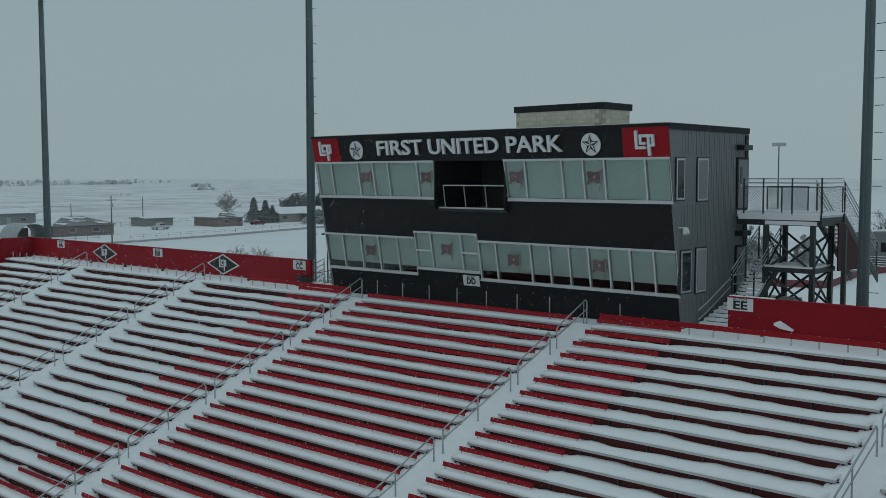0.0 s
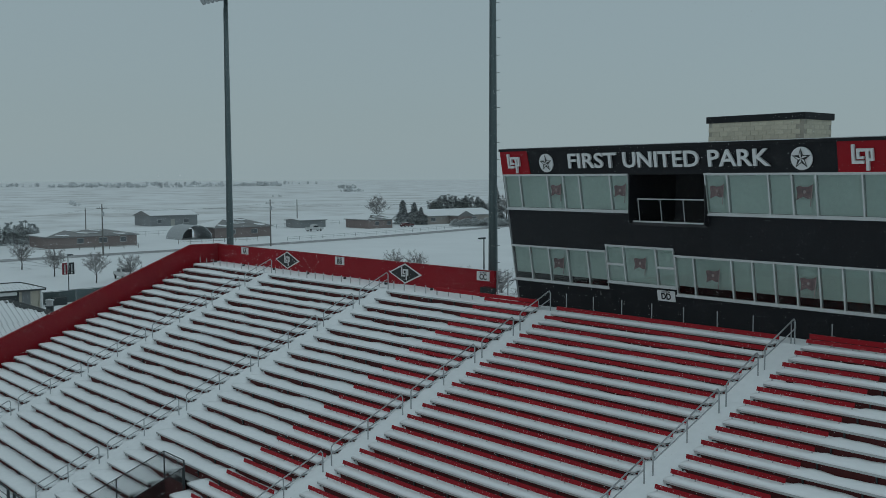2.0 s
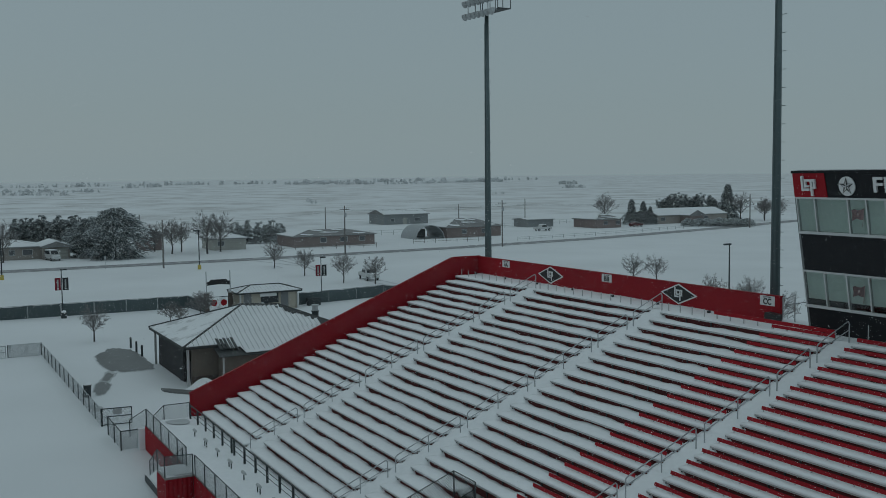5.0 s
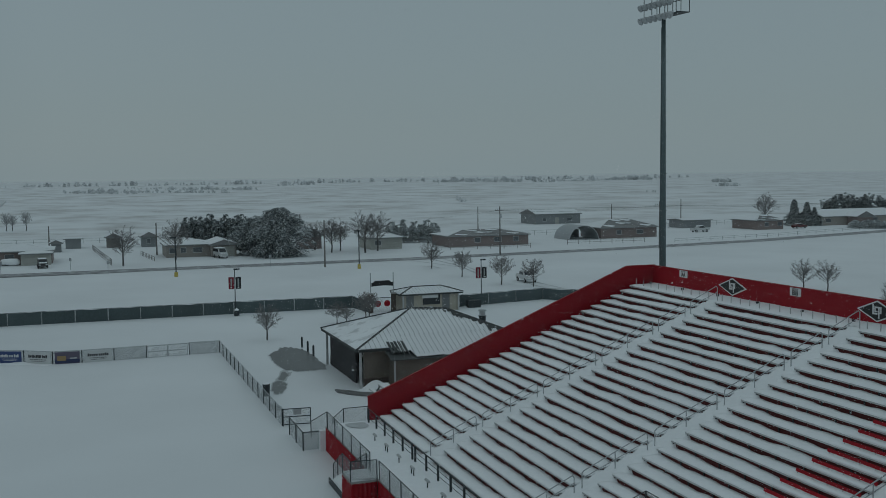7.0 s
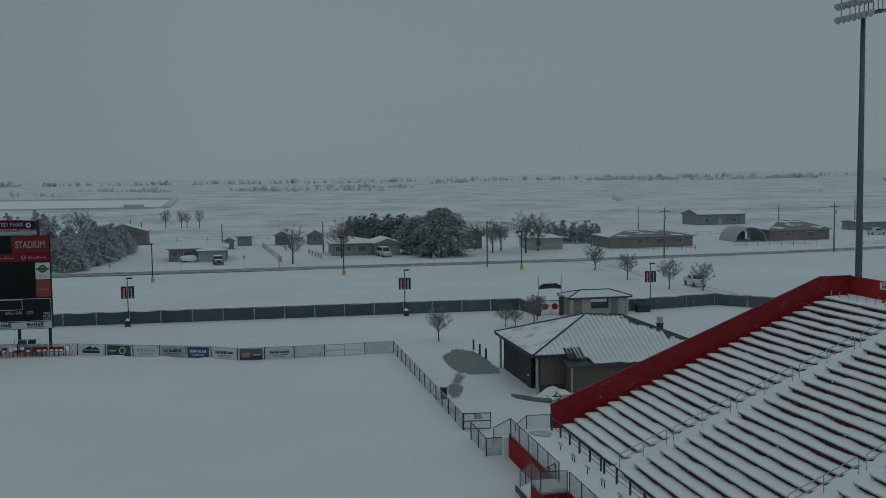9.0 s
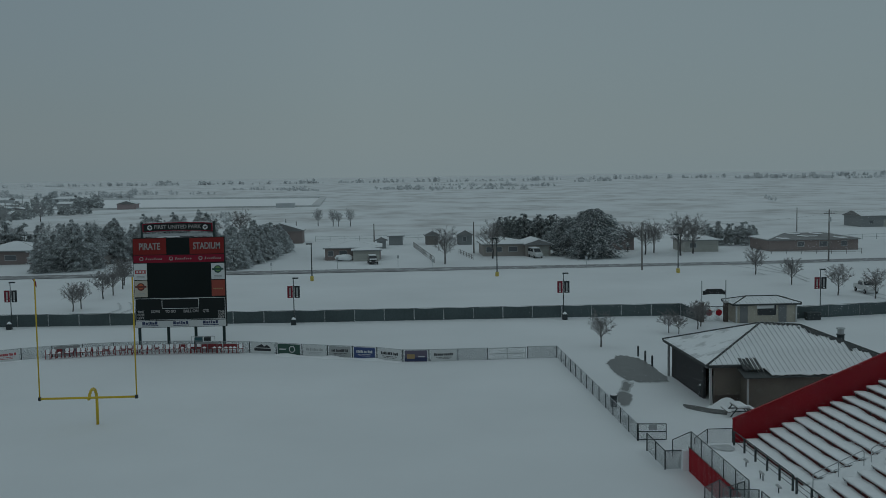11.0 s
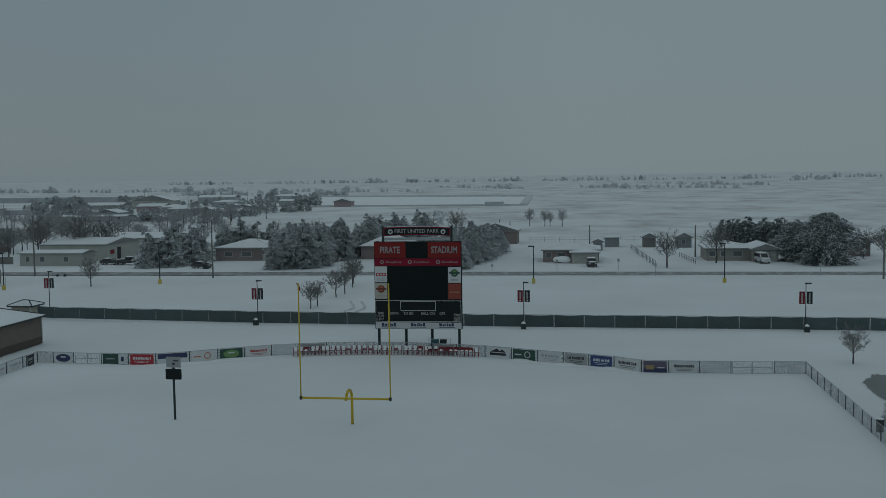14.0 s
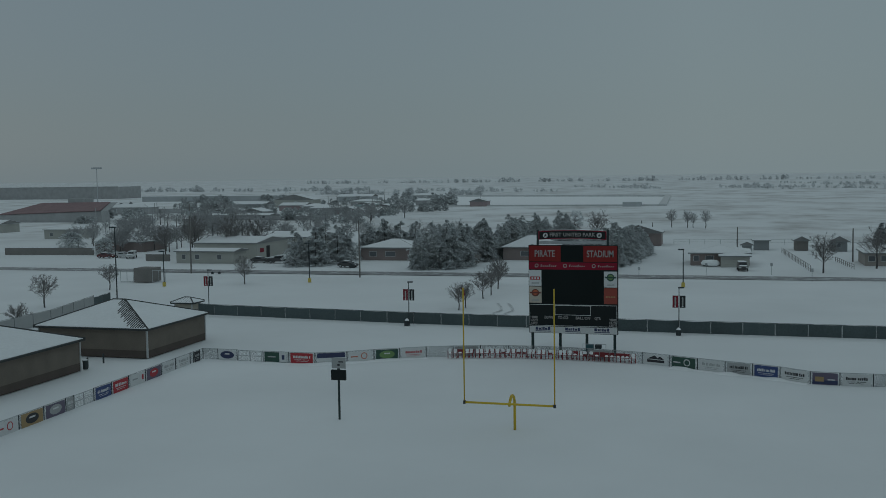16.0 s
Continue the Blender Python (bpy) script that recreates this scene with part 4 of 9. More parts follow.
def leaning(name, x0, x1, z0, z1, mat, parent, thick=0.18, proud=0.0, label=""):
    if mat is M["black_panel"]:
        x0, x1 = (x0 + 0.125 if x0 == PX0 else x0), (x1 - 0.125 if x1 == PX1 else x1)
    bm = bmesh.new()
    slab(bm, [(x0, fy(z0) - proud, z0), (x1, fy(z0) - proud, z0), (x1, fy(z1) - proud, z1), (x0, fy(z1) - proud, z1)], (0, thick, 0))
    return part(name, bm, mat, parent, label)


UP0, UP1, LO0, LO1 = 13.97, 15.58, 10.49, 12.16
leaning("fascia", PX0, PX1, UP1, ZROOF, M["black_panel"], box_ob)
leaning("spandrel", PX0, -32.60, LO1, UP0, M["black_panel"], box_ob)
leaning("spandrel", -32.60, -30.84, 12.44, UP0, M["black_panel"], box_ob)
leaning("spandrel", -30.84, -28.82, 12.44, 13.55, M["black_panel"], box_ob)
leaning("spandrel", -28.82, -26.94, LO1, 13.55, M["black_panel"], box_ob)
leaning("spandrel", -26.94, PX1, LO1, UP0, M["black_panel"], box_ob)
leaning("base_panel", PX0, -32.58, 0.0, LO0, M["black_panel"], box_ob)
leaning("base_panel", -32.58, -28.88, 0.0, 10.78, M["black_panel"], box_ob)
leaning("base_panel", -28.88, PX1, 0.0, LO0, M["black_panel"], box_ob)
# side walls of ribbed metal, back wall, floors and roof
for x, o in ((PX0, -1), (PX1, 1)):
    bm = bmesh.new()
    slab(bm, [(x, fy(z) - 0.006, z) for z in (0, ZROOF)] + [(x, PYB, ZROOF), (x, PYB, 0)], (-0.12 * o, 0, 0))
    part("side_wall", bm, M["grey_metal"], box_ob, "grey ribbed metal wall")
    bm = bmesh.new()
    for i in range(27):
        y = 33.2 + 0.205 * i
        zlo = max(9.0, 9.52 + (33.38 - y + 0.1) / 0.1726) if y < 33.38 else 9.0
        for za, zb in ((zlo, 10.40), (12.35, 13.90), (15.72, ZROOF - 0.02)) if (y < 35.25 or 37.4 < y) else ((9.0, ZROOF - 0.02),):
            if zb > za:
                slab(bm, [(x, y - 0.035, za), (x, y + 0.035, za), (x, y + 0.035, zb), (x, y - 0.035, zb)], (0.012 * o, 0, 0))
    part("ribs", bm, M["grey_metal"], box_ob)
boxed("back_wall", M["grey_metal"], box_ob, PX0, PX1, PYB, PYB + 0.12, 0, ZROOF)
# Floors and inner wall are coloured dark as if in room shade.
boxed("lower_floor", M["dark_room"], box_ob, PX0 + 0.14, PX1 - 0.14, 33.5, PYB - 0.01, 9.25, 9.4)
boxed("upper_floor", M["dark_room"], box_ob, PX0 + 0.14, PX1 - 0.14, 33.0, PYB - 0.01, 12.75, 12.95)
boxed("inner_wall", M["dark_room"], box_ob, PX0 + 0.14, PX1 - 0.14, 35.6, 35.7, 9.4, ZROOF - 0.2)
boxed("roof", M["roof_metal"], box_ob, PX0 - 0.03, PX1 + 0.03, fy(ZROOF) - 0.02, PYB + 0.15, ZROOF, ZROOF + 0.05)
boxed("roof_snow", M["snow_roof"], box_ob, PX0 + 0.15, PX1 - 0.15, fy(ZROOF) + 0.15, PYB - 0.1, ZROOF + 0.05, ZROOF + 0.10)
for y, w in ((fy(ZROOF) - 0.035, 0.02),):
    boxed("roof_edge", M["black_panel"], box_ob, PX0 - 0.05, PX1 + 0.05, y, y + w, ZROOF - 0.06, ZROOF + 0.065)
boxed("roof_edge", M["black_panel"], box_ob, PX1 + 0.03, PX1 + 0.06, fy(ZROOF) - 0.03, PYB + 0.16, ZROOF - 0.16, ZROOF + 0.065)
boxed("corner_trim", M["black_panel"], box_ob, PX1 + 0.002, PX1 + 0.035, PYB - 0.14, PYB + 0.13, 9.0, ZROOF - 0.22)


def window(x0, x1, z0, z1, blind_to, flag=False, split=False):
    """A pane in a pale frame, leaning with the front, with a blind behind it and perhaps a flag decal on it."""
    f = leaning("window", x0, x1, z0, z0 + 0.07, M["white_frame"], box_ob, 0.14, 0.03)
    leaning("top_frame", x0, x1, z1 - 0.05, z1, M["white_frame"], f, 0.14, 0.03)
    leaning("mullion", x0 + 0.01, x0 + 0.055, z0 + 0.07, z1 - 0.05, M["white_frame"], f, 0.14, 0.03)
    leaning("mullion", x1 - 0.01, x1 + 0.009, z0 + 0.07, z1 - 0.05, M["white_frame"], f, 0.14, 0.03)
    bm = bmesh.new()
    face(bm, [(x0 + 0.06, fy(z0), z0 + 0.07), (x1 - 0.02, fy(z0), z0 + 0.07), (x1 - 0.02, fy(z1), z1 - 0.05), (x0 + 0.06, fy(z1), z1 - 0.05)])
    p = part("pane", bm, M["glass"], f, outward=False)
    p.visible_shadow = False
    leaning("blind", x0 + 0.07, x1 - 0.03, blind_to, z1 - 0.05, M["blind"], f, 0.01, -0.09)
    if split:
        zm = (z0 + z1) / 2
        leaning("transom", x0, x1, zm - 0.05, zm + 0.05, M["white_frame"], f, 0.14, 0.035)
    if flag:
        cx, cz, w, h = (x0 + x1) / 2 + 0.04, (z0 + z1) / 2 + 0.10, 0.33, 0.22
        top = [(-w, h * 0.95), (-w * 0.55, h * 1.15), (-w * 0.1, h * 0.95), (w * 0.45, h * 1.0), (w, h * 1.35)]
        low = [(w * 0.75, -h * 0.95), (w * 0.3, -h * 1.0), (-w * 0.2, -h * 0.7), (-w * 0.6, -h * 0.9), (-w * 1.1, -h * 1.25), (-w * 0.92, -h * 0.1)]
        bm = bmesh.new()
        face(bm, [(cx + a, fy(cz + b) - 0.012, cz + b) for a, b in top + low])
        fd = part("flag_decal", bm, M["flag"], f, "dark red flag decal")
        bm = bmesh.new()
        face(bm, [(cx + a, fy(cz + b) - 0.013, cz + b) for a, b in ((w * 1.0, h * 1.5), (w * 1.1, h * 1.45), (w * 0.62, -h * 2.3), (w * 0.5, -h * 2.3))])
        face(bm, [(cx + 0.06 * math.cos(k * 0.785), fy(cz) - 0.034, cz + 0.03 + 0.07 * math.sin(k * 0.785)) for k in range(8)])
        part("flag_mark", bm, M["flag_pale"], fd, "pale worn emblem and pole")


EDGES_UL = [-38.55, -37.51, -35.68, -34.70, -33.72, -31.92, -30.88]
EDGES_UR = [-26.98, -25.94, -24.14, -23.15, -22.19, -20.41, -19.36]
EDGES_LL = [-38.62, -37.40, -36.15, -34.95, -33.72, -32.60]
EDGES_LM = [-32.56, -31.59, -29.82, -28.86]
EDGES_LR = [-28.84, -27.91, -26.09, -25.14, -24.18, -23.26, -22.31, -21.37, -20.35, -19.36]
for row, z0, z1, flags, low in ((EDGES_UL, UP0, UP1, (2, 5), 0.08), (EDGES_UR, UP0, UP1, (0, 3), 0.08), (EDGES_LL, LO0, LO1, (2,), 0.36), (EDGES_LM, 10.78, 12.44, (1,), 0.08), (EDGES_LR, LO0, LO1, (1, 5), 0.40)):
    for i, (a, b) in enumerate(zip(row, row[1:])):
        window(a, b, z0, z1, z0 + low, i in flags, row is EDGES_LM and i != 1)
for row, z0, z1 in ((EDGES_UL, UP0, UP1), (EDGES_UR, UP0, UP1), (EDGES_LL, LO0, LO1), (EDGES_LM, 10.78, 12.44), (EDGES_LR, LO0, LO1)):
    leaning("window_sill", row[0] - 0.04, row[-1] + 0.04, z0 - 0.06, z0, M["white_frame"], box_ob, 0.2, 0.08)
    leaning("window_head", row[0] - 0.02, row[-1] + 0.02, z1, z1 + 0.04, M["white_frame"], box_ob, 0.16, 0.035)
# open camera bay, its floor coloured near black for shade
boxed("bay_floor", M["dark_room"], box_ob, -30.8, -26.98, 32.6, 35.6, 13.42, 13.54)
for x in (-30.86, -26.99):
    boxed("bay_side", M["black_panel"], box_ob, x, x + 0.06, fy(15.6) + 0.05, 35.6, 13.5, 15.58)
leaning("bay_sill", -30.84, -26.98, 13.52, 13.60, M["white_frame"], box_ob, 0.2, 0.06)
bay = thing("bay_rail", (-28.9, 32.7, 13.6), "thin grey tube rail across the open camera bay", "railing")
bm = bmesh.new()
yb = fy(14.5)
for x in (-30.45, -29.28, -28.12, -27.02):
    rod(bm, (x, fy(13.6), 13.60), (x, yb, 14.54), 0.022, 6)
part("posts", bm, M["galv"], bay)
bm = bmesh.new()
rod(bm, (-30.46, yb, 14.54), (-27.0, yb, 14.54), 0.026, 6)
part("top_tube", bm, M["white_frame"], bay)
# side windows and doors on the east face
for y0, y1, z0, z1 in ((32.62, 33.33, 14.02, 15.62), (34.22, 35.13, 13.96, 15.64), (33.05, 33.92, 10.57, 12.22), (34.20, 35.09, 10.50, 12.26)):
    w = boxed("side_window", M["black"], box_ob, PX1 - 0.05, PX1 + 0.04, y0, y1, z0, z1)
    boxed("frame", M["alu"], w, PX1 + 0.042, PX1 + 0.055, y0 + 0.05, y1 - 0.05, z0 + 0.05, z1 - 0.05)
    boxed("pane", M["pane"] if y0 < 34 else M["house_grey"], w, PX1 + 0.057, PX1 + 0.066, y0 + 0.13, y1 - 0.13, z0 + 0.12, z1 - 0.12)
for z0 in (13.62, 10.12):
    d = boxed("door", M["black_panel"], box_ob, PX1 + 0.002, PX1 + 0.05, 37.50, 38.52, z0, z0 + 2.05)
    boxed("leaf", M["grey_metal"], d, PX1 + 0.05, PX1 + 0.075, 37.60, 38.42, z0 + 0.03, z0 + 1.96)
    boxed("lite", M["pane"], d, PX1 + 0.075, PX1 + 0.085, 37.72, 37.90, z0 + 0.95, z0 + 1.65)
    boxed("handle", M["alu"], d, PX1 + 0.08, PX1 + 0.14, 37.68, 37.74, z0 + 0.85, z0 + 1.0)
for z0 in (15.95, 12.55):
    boxed("canopy_lamp", M["black"], box_ob, PX1 + 0.03, PX1 + 0.36, 37.45, 38.2, z0, z0 + 0.20, label="black canopy over the side door")
fl = thing("flood_light", (PX1 + 0.2, 32.9, 12.9), "small white floodlight on the press box side wall", "lamp")
bm = bmesh.new()
lathe(bm, [(0.08, 0), (0.12, 0.09), (0.13, 0.24)], (PX1 + 0.26, 32.98, 13.05), (0.3, -0.2, -1), 10)
part("head", bm, M["white_frame"], fl)
bm = bmesh.new()
rod(bm, (PX1 + 0.0, 32.9, 13.05), (PX1 + 0.26, 32.98, 13.05), 0.025, 6)
part("arm", bm, M["white_frame"], fl)

# name sign and emblems on the fascia
sign_m = Matrix.Translation((0, 0, 0)) @ Matrix.Rotation(radians(90) + LEAN_A, 4, "X")


def on_front(x, z, out=0.0):
    return Matrix.Translation((x, fy(z) - out, z)) @ Matrix.Rotation(radians(90) + LEAN_A, 4, "X")


name_sign = thing("name_sign", (-29.1, 32.3, 16.1), "raised white letters naming the park on the black fascia", "sign")
lettering("FIRST", 0.92, 0.09, M["white"], name_sign, on_front(-32.76, 16.17, 0.09), "letters", 0.014, 2.80)
lettering("UNITED", 0.92, 0.09, M["white"], name_sign, on_front(-29.03, 16.17, 0.09), "letters", 0.014, 3.88)
lettering("PARK", 0.92, 0.09, M["white"], name_sign, on_front(-25.33, 16.17, 0.09), "letters", 0.014, 2.75)
for x in (-35.55, -22.63):
    st = thing("star_disc", (x, 32.3, 16.15), "white disc with a black outlined star on the fascia", "sign", "star discs")
    bm = bmesh.new()
    lathe(bm, [(0.43, 0.0), (0.43, 0.06)], (0, 0, 0), (0, 0, 1), 28)
    bmesh.ops.transform(bm, matrix=on_front(x, 16.14, 0.02), verts=bm.verts)
    part("disc", bm, M["white"], st)
    for nm, ro, ri, mat, h in (("star_outline", 0.40, 0.155, "black", 0.086), ("star", 0.315, 0.118, "white", 0.092)):
        bm = bmesh.new()
        pts = [((ro if i % 2 == 0 else ri) * math.sin(math.pi * i / 5), (ro if i % 2 == 0 else ri) * math.cos(math.pi * i / 5), h) for i in range(10)]
        face(bm, pts)
        bmesh.ops.transform(bm, matrix=on_front(x, 16.14, 0.02), verts=bm.verts)
        part(nm, bm, M[mat], st)
    bm = bmesh.new()
    for i in range(5):
        a = 2 * math.pi * i / 5
        d = Vector((math.sin(a), math.cos(a), 0)); e = Vector((math.sin(a + 0.628), math.cos(a + 0.628), 0))
        face(bm, [(0, 0, 0.096), Vector((0, 0, 0.096)) + d * 0.31, Vector((0, 0, 0.096)) + e * 0.115])
    bmesh.ops.transform(bm, matrix=on_front(x, 16.14, 0.02), verts=bm.verts)
    part("star_facet", bm, M["black"], st)
for x0, x1 in ((-38.6, -36.7), (-21.25, -19.32)):
    lg = thing("emblem_panel", ((x0 + x1) / 2, 32.3, 16.1), "red panel with a white block emblem on the fascia", "sign", "emblem panels")
    bm = bmesh.new()
    s0, s1 = (0.10, -0.08) if x0 < -30 else (-0.02, 0.0)
    slab(bm, [(x0, fy(15.62) - 0.03, 15.60), (x1 - (0.0), fy(15.62) - 0.03, 15.60), (x1 + (s1 if x0 < -30 else 0), fy(16.74) - 0.03, 16.74), (x0, fy(16.74) - 0.03, 16.74)], (0, 0.035, 0))
    part("panel", bm, M["red_plank"], lg)
    monogram(lg, 0, 0, 0.92, M["white"], 0, on_front((x0 + x1) / 2, 16.14, 0.05), 0.10)
dd = thing("section_sign", (-29.4, 33.2, 10.4), "white section sign with two black letters under the windows", "sign", "section signs")
leaning("board", -29.86, -28.94, 10.17, 10.63, M["white"], dd, 0.03, 0.06)
lettering("DD", 0.38, 0.01, M["black"], dd, on_front(-29.4, 10.37, 0.07), "letters", 0.012, 0.5)
lettering("SECTION", 0.10, 0.01, M["black"], dd, on_front(-29.4, 10.575, 0.07), "small_letters", 0, 0.42)

# lift tower behind, of cream blocks
tower = thing("lift_tower", (-29, 40.6, 0), "cream block lift tower with dark cap and rust stains", "building")
boxed("core", M["mortar"], tower, -31.46, -26.54, 38.99, 41.3, -0.73, 18.0)
boxed("cap", M["black_panel"], tower, -31.56, -26.44, 38.92, 41.4, 17.98, 18.28)
bm = bmesh.new()
box(bm, -0.202, 0.202, -0.02, 0.02, -0.102, 0.102)
BLK = mesh_of(bm, "block", M["block"])
for r in range(6):
    z = 16.81 + 0.212 * r
    for i in range(13):
        x = -31.46 + 0.21 + 0.414 * i - (0.207 if r % 2 else 0)
        if -31.3 < x < -26.7:
            piece("block", BLK, tower, (x + 29, 38.98 - 40.6, z))
    for i in range(7):
        y = 38.99 + 0.21 + 0.414 * i - (0.207 if r % 2 else 0)
        if 39.15 < y < 41.15:
            piece("block", BLK, tower, (-26.53 + 29, y - 40.6, z), (0, 0, radians(90)))

# steel stair tower and bridge at the east door
stair = thing("stair_tower", (-17, 39, 0), "dark steel stair tower with mesh-railed bridge to the press box door", "stairs")
BX = -15.81
boxed("bridge_deck", M["alu"], stair, PX1 + 0.1, BX, 37.4, 39.6, 13.34, 13.42)
boxed("deck_snow", M["snow"], stair, PX1 + 0.12, BX - 0.02, 37.42, 39.56, 13.42, 13.56)
boxed("beam", M["dark_steel"], stair, PX1 + 0.1, BX, 37.42, 37.52, 13.02, 13.34)
boxed("beam", M["dark_steel"], stair, PX1 + 0.1, BX, 39.5, 39.6, 13.02, 13.34)
boxed("beam", M["dark_steel"], stair, BX - 0.1, BX, 37.52, 39.5, 13.02, 13.34)
boxed("beam_snow", M["snow"], stair, PX1 + 0.2, BX - 0.05, 37.36, 37.415, 13.24, 13.46)
boxed("beam_snow", M["snow"], stair, -18.0, BX - 0.15, 37.36, 37.415, 13.05, 13.20)
for x in (-18.0, -16.15):
    for y in (37.5, 39.3):
        boxed("column", M["dark_steel"], stair, x - 0.088, x + 0.088, y - 0.088, y + 0.088, 0, 13.02)
boxed("column", M["dark_steel"], stair, -15.15, -14.99, 37.7, 37.86, 0, 12.95)
for z0 in (8.4, 9.85, 11.3):
    for y in (37.5, 39.3):
        for s in (0, 1):
            bm = bmesh.new()
            rod(bm, (-18.0, y, z0 + 1.4 * s), (-16.15, y, z0 + 1.4 * (1 - s)), 0.048, 6)
            part("brace", bm, M["dark_steel"], stair)
    for x in (-18.0, -16.15):
        for s in (0, 1):
            bm = bmesh.new()
            rod(bm, (x, 37.5, z0 + 1.4 * s), (x, 39.3, z0 + 1.4 * (1 - s)), 0.045, 6)
            part("brace", bm, M["dark_steel"], stair)
boxed("landing", M["dark_steel"], stair, -18.1, -16.0, 37.4, 39.4, 11.22, 11.40)
boxed("landing_snow", M["snow"], stair, -18.0, -16.1, 37.38, 39.3, 11.40, 11.48)


def flight(axis, a, b, lane, w, mesh=False):
    """Steps, stringers and tube rails from a to b, both (along, z), running along x or y at lane."""
    def at(u, o, z):
        return (u, lane + o, z) if axis == "x" else (lane + o, u, z)
    n = 14
    for i in range(n):
        u, z = a[0] + (b[0] - a[0]) * i / n, a[1] + (b[1] - a[1]) * i / n
        bm = bmesh.new()
        slab(bm, [at(u, -w / 2, z - 0.12), at(u + (b[0] - a[0]) / n, -w / 2, z - 0.12), at(u + (b[0] - a[0]) / n, w / 2, z - 0.12), at(u, w / 2, z - 0.12)], (0, 0, 0.09))
        part("step", bm, M["snow"], stair, "snowy step")
    for o in (-w / 2, w / 2):
        bm = bmesh.new()
        slab(bm, [at(a[0], o, a[1] - 0.32), at(b[0], o, b[1] - 0.32), at(b[0], o, b[1] + 0.02), at(a[0], o, a[1] + 0.02)], (0, 0.05, 0) if axis == "x" else (0.05, 0, 0))
        part("stringer", bm, M["dark_steel"], stair)
        for h, rr in ((1.32, 0.028), (1.14, 0.024), (0.95, 0.022), (0.12, 0.02)):
            bm = bmesh.new()
            rod(bm, at(a[0], o, a[1] + h), at(b[0], o, b[1] + h), rr, 6)
            part("rail", bm, M["galv"], stair)
        for u in (0.03, 0.5, 0.97):
            bm = bmesh.new()
            p, z = a[0] + (b[0] - a[0]) * u, a[1] + (b[1] - a[1]) * u
            rod(bm, at(p, o, z - 0.1), at(p, o, z + 1.34), 0.035, 6)
            part("baluster", bm, M["dark_steel"], stair)
        if mesh:
            bm = bmesh.new()
            face(bm, [at(a[0], o, a[1] + 0.12), at(b[0], o, b[1] + 0.12), at(b[0], o, b[1] + 0.95), at(a[0], o, a[1] + 0.95)])
            part("mesh_panel", bm, M["link_dark"], stair)


flight("y", (39.6, 13.42), (43.6, 10.75), BX - 0.55, 1.1, True)
flight("y", (38.7, 11.62), (36.2, 9.95), -18.35, 0.9)
bm = bmesh.new()
slab(bm, [(BX + 0.06, 38.9, 13.1), (BX + 0.06, 39.6, 13.05), (BX + 0.06, 42.4, 11.15), (BX + 0.06, 38.9, 11.25)], (0.04, 0, 0))
part("skirt_panel", bm, M["dark_red"], stair, "dark red sheet panel under the flight")
mesh_fence("bridge_fence", [(PX1 + 0.4, 37.4), (BX, 37.4)], 13.5, 1.0, "dark mesh guard fence on the stair bridge", "bridge fences", step=1.35, mat="link_dark", post=0.03)
mesh_fence("bridge_fence", [(BX, 37.45), (BX, 39.5)], 13.5, 1.0, "dark mesh guard fence on the stair bridge", "bridge fences", step=2.2, mat="link_dark", post=0.03)
mesh_fence("bridge_fence", [(PX1 + 0.4, 39.55), (-17.2, 39.55)], 13.5, 1.0, "dark mesh guard fence on the stair bridge", "bridge fences", step=1.35, mat="link_dark", post=0.03)
br = thing("bridge_rail", (-17.2, 37.4, 14.6), "double tube handrail over the bridge fence", "railing")
for h in (1.16, 1.32):
    bm = bmesh.new()
    pipe(bm, [(PX1 + 0.3, 37.4, 13.5 + h), (BX - 0.05, 37.4, 13.5 + h), (BX, 37.5, 13.5 + h), (BX, 39.5, 13.5 + h)], 0.025, 6)
    part("tube", bm, M["galv"], br)
for x in (PX1 + 0.4, -18.1, -16.95, BX):
    bm = bmesh.new()
    rod(bm, (x, 37.4, 13.1), (x, 37.4, 14.85), 0.034, 6)
    part("post", bm, M["dark_steel"], br)
ramp = thing("side_stair", (-18.1, 34.6, 8.9), "snowy steps with tube rail from the walkway to the lower door", "stairs")
for i in range(6):
    boxed("step", M["snow"], ramp, PX1 + 0.15, -17.2, 34.3 + 0.4 * i, 34.7 + 0.4 * i, 8.4, 9.45 + 0.11 * i)
    boxed("riser", M["black"], ramp, PX1 + 0.25, -17.3, 34.285 + 0.4 * i, 34.297 + 0.4 * i, 9.25 + 0.11 * i, 9.36 + 0.11 * i)
boxed("landing", M["concrete"], ramp, PX1 + 0.15, -17.2, 36.7, 39.2, 8.4, 10.08)
for o in (PX1 + 0.35,):
    for h in (0.95, 0.6):
        bm = bmesh.new()
        pipe(bm, [(o, 33.9, 9.35 + h - 0.35), (o, 34.5, 9.4 + h - 0.2), (o, 36.7, 10.1 + h), (o, 37.6, 10.1 + h)], 0.028, 6)
        part("tube", bm, M["galv"], ramp)
# the press box and its towers were drawn on a grid 4.5 % too large: bring them to true size about one point
TRUE_SIZE = Matrix.Translation((-2.23, -1.5, 15.4)) @ Matrix.Diagonal((0.955, 0.955, 0.955, 1)) @ Matrix.Translation((2.3, 1.5, -15.4))
bpy.context.view_layer.update()
for ob in [o for o in bpy.data.objects if o not in BEFORE_BOX and o.parent is None]:
    ob.matrix_world = TRUE_SIZE @ ob.matrix_world
gate = thing("side_rail", (-39.0, 33.3, 9.4), "galvanised rails beside the press box wall", "railing")
bm = bmesh.new()
for z in (9.9, 10.15, 10.4, 10.65):
    pipe(bm, [(-41.0, 33.0, z), (-39.4, 33.0, z), (-38.8, 33.0, z + 0.25)], 0.02, 6)
